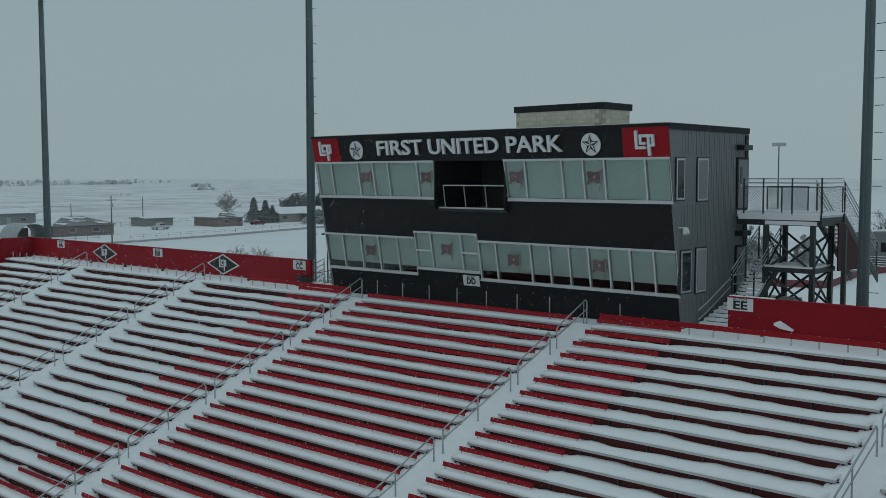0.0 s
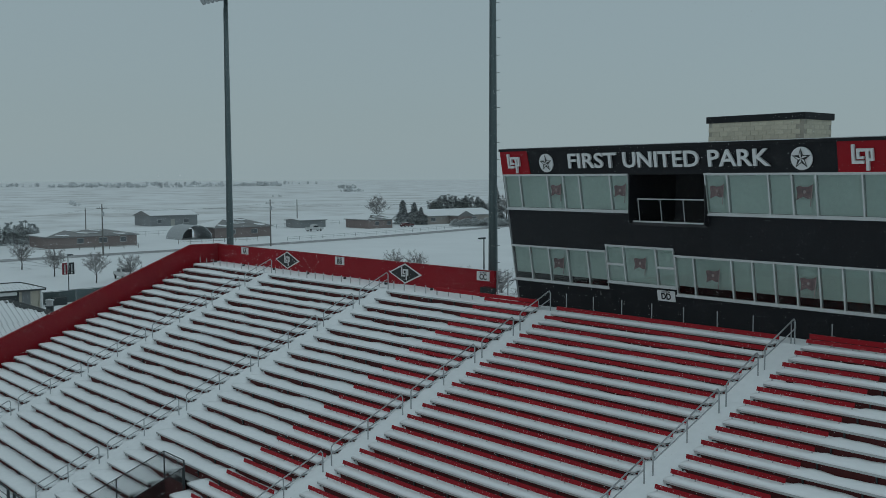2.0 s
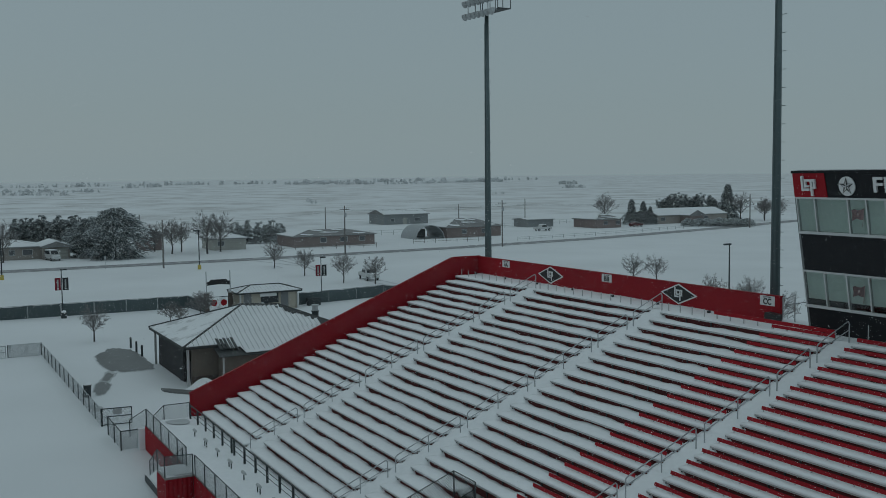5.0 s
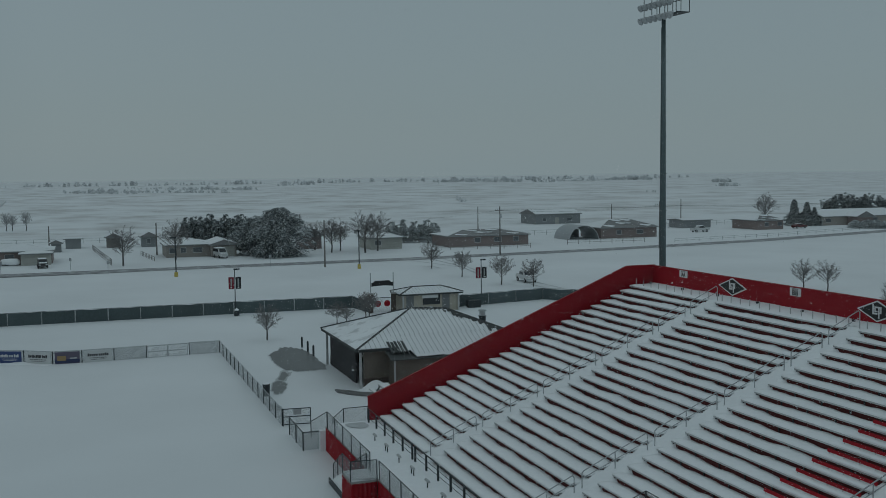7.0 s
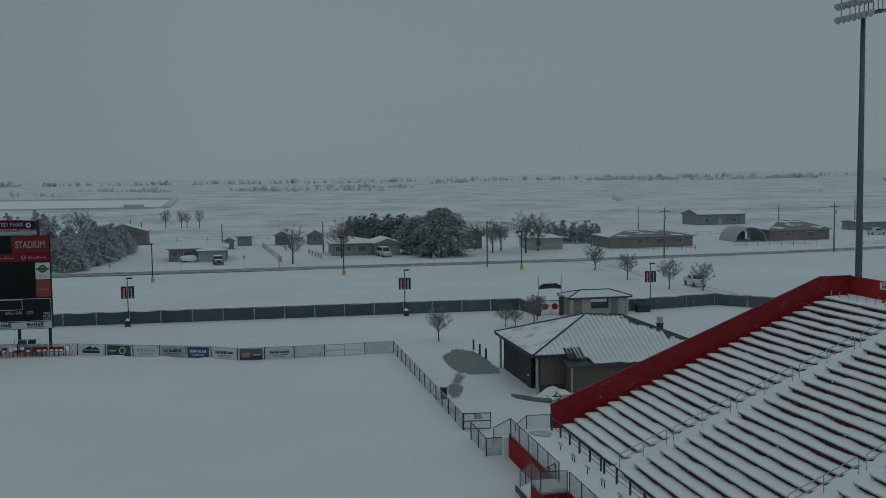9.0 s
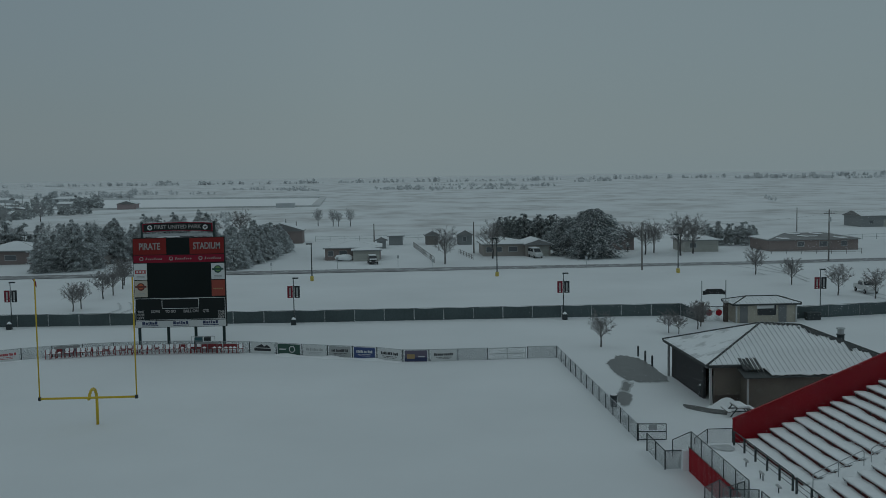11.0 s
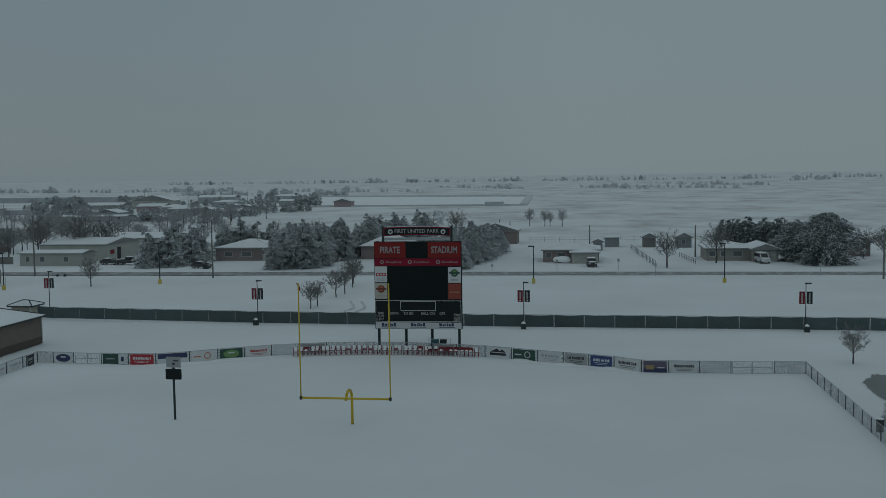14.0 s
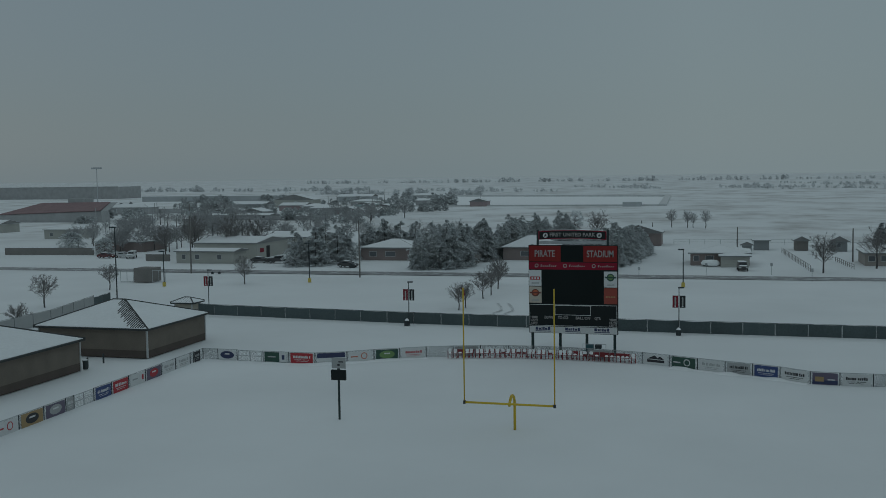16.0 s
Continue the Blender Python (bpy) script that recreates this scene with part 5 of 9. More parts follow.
for x in (-40.6, -39.6, -38.85):
    rod(bm, (x, 33.0, 9.3), (x, 33.0, 10.8), 0.03, 6)
part("rails", bm, M["galv"], gate)
spk = thing("speaker_box", (-39.3, 32.2, 9.45), "black box standing by the red wall's end", "loudspeaker")
bm = bmesh.new()
slab(bm, [(-39.75, 31.9, 9.45), (-39.05, 31.9, 9.45), (-38.95, 31.9, 10.0), (-39.7, 31.9, 10.05)], (0, 0.4, 0))
part("cabinet", bm, M["black"], spk)

# ---------------------------------------------------------------- floodlight masts
def mast(x, y, h, label, slim=1.0):
    t = thing("light_mast", (x, y, 0), label, "light mast", "floodlight masts")
    bm = bmesh.new()
    lathe(bm, [(r * slim, u * h) for r, u in ((0.30, 0), (0.265, 0.25), (0.225, 0.5), (0.19, 0.75), (0.15, 1))], (x, y, 0), n=14)
    part("pole", bm, M["pole"], t, smooth=True)
    bm = bmesh.new()
    z = 11.0
    while z < h - 1.5:
        rod(bm, (x + 0.22, y, z), (x + 0.52, y, z), 0.014, 5)
        z += 0.9
    part("step_bolts", bm, M["pole"], t)
    bm = bmesh.new()
    rod(bm, (x + 0.05, y - 0.31, 9), (x + 0.02, y - 0.19, h - 1), 0.02, 5)
    part("cable", bm, M["pole"], t)
    a = radians(4)
    ux, uy = Vector((math.cos(a), math.sin(a), 0)), Vector((math.sin(a), -math.cos(a), 0))
    c = Vector((x, y, 0))
    for r, z in enumerate((h - 0.2, h + 0.75, h + 1.7)):
        bm = bmesh.new()
        rod(bm, c + uy * 0.35 - ux * 1.95 + Vector((0, 0, z)), c + uy * 0.35 + ux * 1.95 + Vector((0, 0, z)), 0.06, 6)
        part("crossarm", bm, M["dark_steel"], t)
        for i in range(7):
            p = c + uy * 0.55 + ux * (-1.74 + 0.58 * i) + Vector((0, 0, z))
            bm = bmesh.new()
            lathe(bm, [(0.09, -0.10), (0.14, 0.0), (0.22, 0.18), (0.27, 0.36), (0.25, 0.38)], p, (uy * 0.8 + Vector((0, 0, -0.55))), 12)
            part("floodlight", bm, M["galv"], t, smooth=True)
    bm = bmesh.new()
    for z in (h - 0.1, h + 0.9, h + 1.9):
        for q in (-1.95, 1.95):
            rod(bm, c + ux * q + uy * 0.35 + Vector((0, 0, z)), c + ux * q - uy * 0.8 + Vector((0, 0, z)), 0.03, 5)
        rod(bm, c - ux * 1.95 - uy * 0.8 + Vector((0, 0, z)), c + ux * 1.95 - uy * 0.8 + Vector((0, 0, z)), 0.03, 5)
    for q in (-1.95, -0.97, 0, 0.97, 1.95):
        for w in (0.35, -0.8):
            rod(bm, c + ux * q + uy * w + Vector((0, 0, h - 0.1)), c + ux * q + uy * w + Vector((0, 0, h + 1.9)), 0.03, 5)
    part("catwalk_frame", bm, M["dark_steel"], t)
    bm = bmesh.new()
    slab(bm, [c + ux * q + uy * w + Vector((0, 0, h - 0.14)) for q, w in ((-1.95, 0.2), (1.95, 0.2), (1.95, -0.8), (-1.95, -0.8))], (0, 0, 0.04))
    part("catwalk_floor", bm, M["dark_steel"], t)


for x, slim in ((-70.4, 1.0), (-41.75, 1.0), (-13.28, 0.82)):
    mast(x, 34.7, 28.9, "tall grey-green steel mast with step bolts and three rows of floodlights", slim)

# ---------------------------------------------------------------- scoreboard
SX = -117.5
SB_OUT = Matrix.Rotation(radians(90), 4, "Z") @ Matrix.Rotation(radians(90), 4, "X")


def sb(y, z, out=0.0):
    return Matrix.Translation((SX + 0.30 + out, y, z)) @ SB_OUT


board = thing("scoreboard", (SX, -33, 0), "tall red and black scoreboard on four dark posts", "scoreboard")
for y in (-37.55, -34.45, -31.5, -28.45):
    boxed("post", M["sb_post"], board, SX - 0.45, SX - 0.20, y - 0.14, y + 0.14, -0.1, 12.2)
boxed("cabinet", M["sb_black"], board, SX - 0.2, SX + 0.28, -37.85, -28.05, 2.42, 12.18)


def panel(name, y0, y1, z0, z1, mat, proud=0.02, label="", parent=None):
    return boxed(name, M[mat], parent or board, SX + 0.282, SX + 0.282 + proud, y0, y1, z0, z1, label=label)


panel("title_panel", -37.80, -34.28, 10.38, 12.12, "sb_red", label="red panel with pale letters")
panel("title_panel", -31.78, -28.12, 10.38, 12.12, "sb_red", label="red panel with pale letters")
lettering("PIRATE", 1.02, 0.02, M["sb_text"], board, sb(-36.05, 11.22, 0.02), "letters", 0.022, 2.25)
lettering("STADIUM", 1.02, 0.02, M["sb_text"], board, sb(-29.95, 11.22, 0.02), "letters", 0.022, 2.9)
panel("centre_display", -34.25, -31.80, 10.38, 12.12, "led")
panel("sponsor_band", -37.80, -28.12, 9.50, 10.30, "sb_crimson", label="crimson sponsor band")
for y in (-35.9, -32.75, -29.6):
    # a flowing word becomes a row of slanted bars
    bm = bmesh.new()
    for i in range(8):
        q, hh = y - 0.62 + 0.225 * i, (0.22 if i in (0, 4) else 0.11)
        slab(bm, [(SX + 0.303, q, 9.80), (SX + 0.303, q + 0.13, 9.80), (SX + 0.303, q + 0.19, 9.84 + hh), (SX + 0.303, q + 0.09, 9.84 + hh)], (0.012, 0, 0))
    part("mark", bm, M["sb_text"], board)
    bm = bmesh.new()
    lathe(bm, [(0.22, 0), (0.22, 0.014)], (SX + 0.303, y - 1.05, 9.92), (1, 0, 0), 14)
    part("mark", bm, M["sb_text"], board)
    bm = bmesh.new()
    lathe(bm, [(0.13, 0), (0.13, 0.008)], (SX + 0.318, y - 1.05, 9.94), (1, 0, 0), 12)
    part("mark", bm, M["sb_crimson"], board)
panel("video_display", -36.35, -29.68, 5.75, 9.42, "led")
for y0, y1, z0, z1, mat, inner, core, lab in ((-37.80, -36.42, 7.66, 9.42, "ad_white", "ad_red", "ad_white", "white sponsor panel with a red mark"), (-37.80, -36.42, 5.78, 7.58, "ad_cream", "ad_brown", "ad_orange", "cream sponsor panel with a round brown mark"), (-29.55, -28.12, 7.60, 9.34, "ad_white", "ad_green", "ad_leaf", "white sponsor panel with a green ring"), (-29.55, -28.12, 5.78, 7.52, "ad_rust", "ad_tan", "ad_rust", "rust red sponsor panel")):
    p = panel("sponsor_panel", y0, y1, z0, z1, mat, label=lab)
    ym, zm = (y0 + y1) / 2, (z0 + z1) / 2
    bm, bm2 = bmesh.new(), bmesh.new()
    if inner == "ad_red":
        box(bm, SX + 0.303, SX + 0.312, ym - 0.56, ym + 0.56, zm - 0.20, zm + 0.16)
        for k in (-0.32, 0, 0.32):
            box(bm2, SX + 0.313, SX + 0.320, ym + k - 0.10, ym + k + 0.10, zm - 0.11, zm + 0.08)
    elif inner == "ad_tan":
        for k in range(6):
            box(bm, SX + 0.303, SX + 0.312, ym - 0.52 + 0.18 * k, ym - 0.41 + 0.18 * k, zm - 0.16, zm - 0.02)
        box(bm2, SX + 0.303, SX + 0.310, ym - 0.4, ym + 0.4, zm - 0.36, zm - 0.31)
    else:
        lathe(bm, [(0.42, 0), (0.42, 0.010)], (SX + 0.303, ym, zm + 0.22), (1, 0, 0), 18)
        lathe(bm2, [(0.28, 0), (0.28, 0.008)], (SX + 0.314, ym, zm + 0.25), (1, 0, 0), 16)
        box(bm, SX + 0.323, SX + 0.330, ym - 0.60, ym + 0.60, zm + 0.13, zm + 0.32)
    part("mark", bm, M[inner], p)
    part("mark", bm2, M[core], p)
    if inner != "ad_tan":
        for dz in (0.20, 0.34):
            boxed("text_bar", M["ad_grey"], p, SX + 0.303, SX + 0.312, ym - 0.42, ym + 0.42, z0 + dz, z0 + dz + 0.07)
lower = panel("game_panel", -37.80, -28.12, 3.24, 5.62, "sb_black")
for y0, y1, z0, z1 in ((-37.78, -28.14, 5.57, 5.62), (-37.78, -28.14, 3.24, 3.29), (-37.78, -37.73, 3.24, 5.62), (-28.19, -28.14, 3.24, 5.62), (-34.95, -30.97, 5.50, 5.55), (-34.95, -30.97, 4.46, 4.51), (-34.95, -34.90, 4.46, 5.55), (-31.02, -30.97, 4.46, 5.55)):
    boxed("white_line", M["ad_white"], lower, SX + 0.304, SX + 0.315, y0, y1, z0, z1)
for text, y, z, s in (("DOWN", -35.65, 4.16, 0.42), ("TO GO", -34.05, 4.16, 0.42), ("BALL ON", -31.85, 4.16, 0.42), ("QTR", -30.25, 4.16, 0.42), ("TIME", -37.22, 4.16, 0.34), ("OUTS", -37.22, 3.83, 0.34), ("LEFT", -37.22, 3.50, 0.34), ("TIME", -28.62, 4.02, 0.34), ("OUTS", -28.62, 3.70, 0.34), ("LEFT", -28.62, 3.40, 0.34)):
    lettering(text, s, 0.012, M["sb_text"], lower, sb(y, z, 0.016), "letters", 0.014, s * 0.54 * len(text))
foot = panel("sponsor_foot", -37.80, -28.12, 2.46, 3.16, "ad_white", label="white sponsor strip with dark marks")
for y in (-36.25, -32.95, -29.75):
    bm = bmesh.new()
    for i, (w0, hh) in enumerate(((0.30, 0.32), (0.24, 0.24), (0.12, 0.30), (0.17, 0.32), (0.25, 0.24), (0.25, 0.34))):
        q = y - 0.86 + (0, 0.36, 0.66, 0.84, 1.06, 1.37)[i]
        box(bm, SX + 0.304, SX + 0.315, q, q + w0, 2.76, 2.76 + hh)
    part("mark", bm, M["ad_navy"], foot)
    boxed("text_bar", M["ad_navy"], foot, SX + 0.304, SX + 0.315, y - 0.86, y + 0.86, 2.60, 2.68)
for y in (-36.85, -29.15):
    boxed("crest_post", M["sb_post"], board, SX - 0.1, SX + 0.1, y - 0.12, y + 0.12, 12.18, 13.86)
bm = bmesh.new()
n = 16
for z0, z1, pr in ((12.78, 13.70, 0.0),):
    a, b = [], []
    for i in range(n + 1):
        u = -1 + 2 * i / n
        y = -33 + 3.72 * u
        a.append((SX + 0.14, y, z0 + 0.14 * (1 - u * u)))
        b.append((SX + 0.14, y, z1 + 0.14 * (1 - u * u)))
    slab(bm, a + b[::-1], (0.12, 0, 0))
crest = part("crest", bm, M["sb_crimson"], board, "curved crest with a crimson edge")
bm = bmesh.new()
a, b = [], []
for i in range(n + 1):
    u = -1 + 2 * i / n
    y = -33 + 3.62 * u
    a.append((SX + 0.262, y, 12.86 + 0.14 * (1 - u * u)))
    b.append((SX + 0.262, y, 13.62 + 0.14 * (1 - u * u)))
slab(bm, a + b[::-1], (0.02, 0, 0))
part("crest_face", bm, M["sb_black"], crest)
lettering("FIRST UNITED PARK", 0.56, 0.02, M["sb_text"], crest, Matrix.Translation((SX + 0.29, -33, 13.33)) @ SB_OUT, "letters", 0.012, 5.0)
for y in (-35.95, -30.05):
    bm = bmesh.new()
    lathe(bm, [(0.27, 0), (0.27, 0.02)], (SX + 0.284, y, 13.27), (1, 0, 0), 18)
    part("disc", bm, M["ad_white"], crest)
    bm = bmesh.new()
    face(bm, [(SX + 0.308, y + (0.24 if i % 2 == 0 else 0.09) * math.sin(math.pi * i / 5), 13.27 + (0.24 if i % 2 == 0 else 0.09) * math.cos(math.pi * i / 5)) for i in range(10)])
    part("star", bm, M["black"], crest)
boxed("crest_snow", M["snow"], crest, SX + 0.14, SX + 0.26, -36.4, -29.6, 13.84, 13.87)
boxed("lower_bar", M["galv"], board, SX, SX + 0.1, -36.7, -29.3, 12.30, 12.62)

board.location.y += 0.30

# ---------------------------------------------------------------- goal post, play clock
gp = thing("goal_post", (-84.0, -32.6, 0), "yellow gooseneck football goal post", "goal post")
GX, GZ = -82.0, 2.52
bm = bmesh.new()
rod(bm, (GX, -36.06, GZ), (GX, -28.90, GZ), 0.085, 10)
part("crossbar", bm, M["yellow"], gp, smooth=True)
for y in (-36.01, -28.95):
    bm = bmesh.new()
    rod(bm, (GX, y, GZ), (GX, y - 0.05 * 0, 11.45), 0.055, 8)
    part("upright", bm, M["yellow"], gp, smooth=True)
    bm = bmesh.new()
    box(bm, GX - 0.1, GX + 0.1, y - 0.09, y + 0.09, GZ - 0.13, GZ + 0.12)
    part("joint", bm, M["dark_steel"], gp)
bm = bmesh.new()
pts = [(-84.1, -32.47, 0), (-84.1, -32.47, 2.0)] + [(-84.1 + 1.05 * (1 - math.cos(a)), -32.47, 2.0 + 0.95 * math.sin(a)) for a in (0.4, 0.8, 1.2, 1.57, 1.95, 2.35, 2.75)] + [(GX, -32.47, GZ)]
pipe(bm, pts, 0.11, 10)
part("gooseneck", bm, M["yellow"], gp, smooth=True)
bm = bmesh.new()
slab(bm, [(GX, -36.17, 11.45), (GX, -36.12, 11.45), (GX, -35.9, 11.25), (GX, -35.86, 10.8), (GX, -35.95, 10.9), (GX, -36.05, 11.2)], (0.01, 0, 0))
part("ribbon", bm, M["banner_red"], gp, "dark wind ribbon")
pc = thing("play_clock", (-84.9, -47.63, 0), "play clock board on a dark post with a pale sign above", "play clock")
bm = bmesh.new()
rod(bm, (-84.9, -47.63, 0), (-84.9, -47.63, 4.0), 0.10, 8)
part("post", bm, M["sb_post"], pc)
boxed("display", M["sb_black"], pc, -85.0, -84.75, -48.25, -46.99, 3.32, 4.15)
bm = bmesh.new()
lathe(bm, [(0.16, 0), (0.12, 0.12)], (-84.88, -47.63, 4.15), (0, 0, 1), 10)
part("beacon", bm, M["dark_steel"], pc)
boxed("sign", M["ad_grey"], pc, -84.95, -84.9, -48.23, -47.01, 4.28, 5.15)
boxed("text_bar", M["ad_black"], pc, -84.898, -84.885, -47.633, -47.21, 4.78, 4.88)
boxed("mark", M["ad_black"], pc, -84.898, -84.885, -47.73, -47.51, 4.5, 4.65)
pc.location.x += 0.55
pc.location.y += 0.30

# ---------------------------------------------------------------- field fence with boards
def field_fence(pts, boards, group):
    """A low mesh fence; boards maps a panel's number to its print (ground, mark, shape)."""
    run = thing("field_fence", (pts[0][0], pts[0][1], 0), "low chain-link fence round the snowy field", "fence", "field fences")
    for i, (p, q) in enumerate(zip(pts, pts[1:])):
        a, b = Vector((*p, 0)), Vector((*q, 0))
        bm = bmesh.new()
        rod(bm, a, a + Vector((0, 0, 1.22)), 0.045, 6)
        part("post", bm, M["dark_steel"], run)
        bm = bmesh.new()
        rod(bm, a + Vector((0, 0, 1.2)), b + Vector((0, 0, 1.2)), 0.025, 6)
        part("top_rail", bm, M["galv"], run)
        bm = bmesh.new()
        face(bm, [a + Vector((0, 0, 0)), b, b + Vector((0, 0, 1.18)), a + Vector((0, 0, 1.18))])
        part("mesh_panel", bm, M["link_snowy"], run)
        if i in boards:
            ground, mark, shape = boards[i]
            d = (b - a).normalized()
            out = Vector((d.y, -d.x, 0))
            if out.dot(Vector((-60, -33, 0)) - a) < 0:
                out = -out
            length = (b - a).length
            c0, c1 = a + d * 0.22 * min(1, length / 3), b - d * 0.22 * min(1, length / 3)
            ad = thing("advert_board", tuple(a.lerp(b, 0.5)), "printed " + {"ad_white": "white", "ad_blue": "blue", "ad_red": "red", "ad_green": "dark green", "ad_black": "black", "ad_grey": "grey", "ad_photo": "photographic", "ad_tan": "tan", "ad_navy": "navy"}[ground] + " advertising board tied to the field fence", "advert board", group)
            bm = bmesh.new()
            slab(bm, [c0 + out * 0.05, c1 + out * 0.05, c1 + out * 0.05 + Vector((0, 0, 1.12)), c0 + out * 0.05 + Vector((0, 0, 1.12))], out * 0.015)
            part("banner", bm, M[ground], ad)
            w = (c1 - c0).length

            def plate(u0, u1, z0, z1, mat, lift=0.07):
                bm2 = bmesh.new()
                p0, p1 = c0 + (c1 - c0) * u0 + out * lift, c0 + (c1 - c0) * u1 + out * lift
                slab(bm2, [p0 + Vector((0, 0, z0)), p1 + Vector((0, 0, z0)), p1 + Vector((0, 0, z1)), p0 + Vector((0, 0, z1))], out * 0.006)
                part("mark", bm2, M[mat], ad)

            if shape == "bars":
                bm2 = bmesh.new()
                letter = random.Random(int(a.x * 7 + a.y * 13))
                for lo, hi, z0, z1, wide in ((0.12, 0.88, 0.56, 0.84, 0.048), (0.18, 0.82, 0.36, 0.43, 0.022), (0.24, 0.76, 0.22, 0.28, 0.022)):
                    u0 = lo
                    while u0 < hi:
                        u1 = min(hi, u0 + wide * letter.uniform(0.7, 1.5))
                        top = z1 if letter.random() < 0.5 else z1 - 0.22 * (z1 - z0)
                        p0, p1 = c0 + (c1 - c0) * u0 + out * 0.07, c0 + (c1 - c0) * u1 + out * 0.07
                        slab(bm2, [p0 + Vector((0, 0, z0)), p1 + Vector((0, 0, z0)), p1 + Vector((0, 0, top)), p0 + Vector((0, 0, top))], out * 0.006)
                        u0 = u1 + wide * letter.choice((0.3, 0.3, 0.35, 1.0))
                part("mark", bm2, M[mark], ad)["kind"] = "stuff"
            elif shape == "disc":
                bm2 = bmesh.new()
                lathe(bm2, [(0.36, 0), (0.36, 0.008)], c0 + (c1 - c0) * 0.35 + out * 0.07 + Vector((0, 0, 0.6)), out, 18)
                part("mark", bm2, M[mark], ad)
                bm2 = bmesh.new()
                lathe(bm2, [(0.27, 0), (0.27, 0.008)], c0 + (c1 - c0) * 0.35 + out * 0.08 + Vector((0, 0, 0.6)), out, 18)
                part("mark", bm2, M[ground], ad)
                plate(0.62, 0.92, 0.50, 0.62, mark)
            elif shape == "oval":
                bm2 = bmesh.new()
                q0 = c0 + (c1 - c0) * 0.5 + out * 0.07
                face(bm2, [q0 + d * 0.85 * math.cos(t * 0.3142) + Vector((0, 0, 0.58 + 0.42 * math.sin(t * 0.3142))) for t in range(20)])
                part("mark", bm2, M[mark], ad)
                plate(0.36, 0.64, 0.62, 0.76, "ad_white", 0.082)
            elif shape == "split":
                plate(0.0, 0.33, 0.06, 1.12, "ad_white"); plate(0.10, 0.22, 0.35, 0.85, mark, 0.08); plate(0.5, 0.85, 0.55, 0.68, "ad_grey")
            elif shape == "house":
                bm2 = bmesh.new()
                q0 = c0 + (c1 - c0) * 0.5 + out * 0.07
                face(bm2, [q0 + d * u + Vector((0, 0, z)) for u, z in ((-0.95, 0.62), (-0.5, 0.95), (-0.2, 0.75), (0.1, 1.02), (0.95, 0.62))])
                part("mark", bm2, M[mark], ad)
                plate(0.14, 0.86, 0.28, 0.55, mark)
            elif shape == "photo":
                plate(0.0, 1.0, 0.06, 0.42, mark); plate(0.55, 0.9, 0.3, 0.75, "ad_tan", 0.08); plate(0.1, 0.4, 0.45, 0.55, "ad_white", 0.08)
            elif shape == "half":
                plate(0.0, 1.0, 0.60, 1.12, mark); plate(0.3, 0.7, 0.2, 0.4, "ad_white", 0.08)
    p = Vector((*pts[-1], 0))
    bm = bmesh.new()
    rod(bm, p, p + Vector((0, 0, 1.22)), 0.045, 6)
    part("post", bm, M["dark_steel"], run)
    return run


def gate_pair(a, b, label="pair of tube-framed gates in the field fence"):
    """Two framed gate leaves between a and b."""
    g = thing("field_gate", (a[0], a[1], 0), label, "gate", "field gates")
    A, B = Vector((*a, 0.0)), Vector((*b, 0.0))
    for u0, u1 in ((0.02, 0.49), (0.51, 0.98)):
        p, q = A.lerp(B, u0), A.lerp(B, u1)
        bm = bmesh.new()
        up = Vector((0, 0, 1.15))
        for s, e in ((p, q), (p + up, q + up), (p, p + up), (q, q + up), (p + up * 0.5, q + up * 0.5)):
            rod(bm, s, e, 0.035, 6)
        lf = part("leaf_frame", bm, M["galv"], g)
        bm = bmesh.new()
        face(bm, [p, q, q + up, p + up])
        part("mesh_panel", bm, M["link"], lf)
    return g


def along(a, b, n):
    return [(a[0] + (b[0] - a[0]) * i / n, a[1] + (b[1] - a[1]) * i / n) for i in range(n + 1)]


# side run by the stand, then the end run that bows out behind the end zone, then the far side run
field_fence(along((-106.8, 6.7), (-75.0, 6.95), 13), {}, "side boards")
field_fence([(-106.8, 6.7), (-106.8, 3.75)], {}, "end boards")
gate_pair((-106.8, 3.65), (-106.6, -0.25))
field_fence([(-106.6, -0.3), (-106.5, -3.3), (-106.5, -6.2), (-106.7, -8.8)], {1: ("ad_white", "ad_black", "bars"), 2: ("ad_photo", "ad_navy", "photo")}, "end boards")
ARC = [(-106.7, -8.8), (-108.5, -11.4), (-109.6, -13.9), (-110.5, -16.5), (-111.6, -19.2), (-112.8, -22.0), (-113.9, -24.9), (-114.6, -28.1)]
field_fence(ARC, {0: ("ad_white", "ad_black", "bars"), 1: ("ad_blue", "ad_white", "bars"), 2: ("ad_grey", "ad_black", "bars"), 3: ("ad_white", "ad_grey", "bars"), 4: ("ad_green", "ad_white", "disc"), 5: ("ad_white", "ad_black", "house")}, "end boards")
field_fence([(-114.6, -28.1), (-115.2, -30.9), (-115.5, -33.7), (-115.6, -36.8), (-115.4, -39.5), (-114.9, -42.6), (-114.1, -45.5), (-113.0, -48.3)], {0: ("ad_grey", "ad_photo", "bars"), 5: ("ad_grey", "ad_photo", "bars")}, "end boards")
ARC2 = [(-113.0, -48.3), (-111.6, -50.9), (-110.2, -53.4), (-108.5, -55.9), (-107.0, -59.0), (-106.9, -62.0), (-107.0, -65.1)]
field_fence(ARC2, {0: ("ad_white", "ad_red", "bars"), 1: ("ad_green", "ad_leaf", "oval"), 2: ("ad_white", "ad_orange", "disc"), 3: ("ad_white", "ad_navy", "half"), 4: ("ad_red", "ad_white", "bars"), 5: ("ad_green", "ad_navy", "split")}, "end boards")
gate_pair((-107.0, -65.2), (-107.2, -68.2))
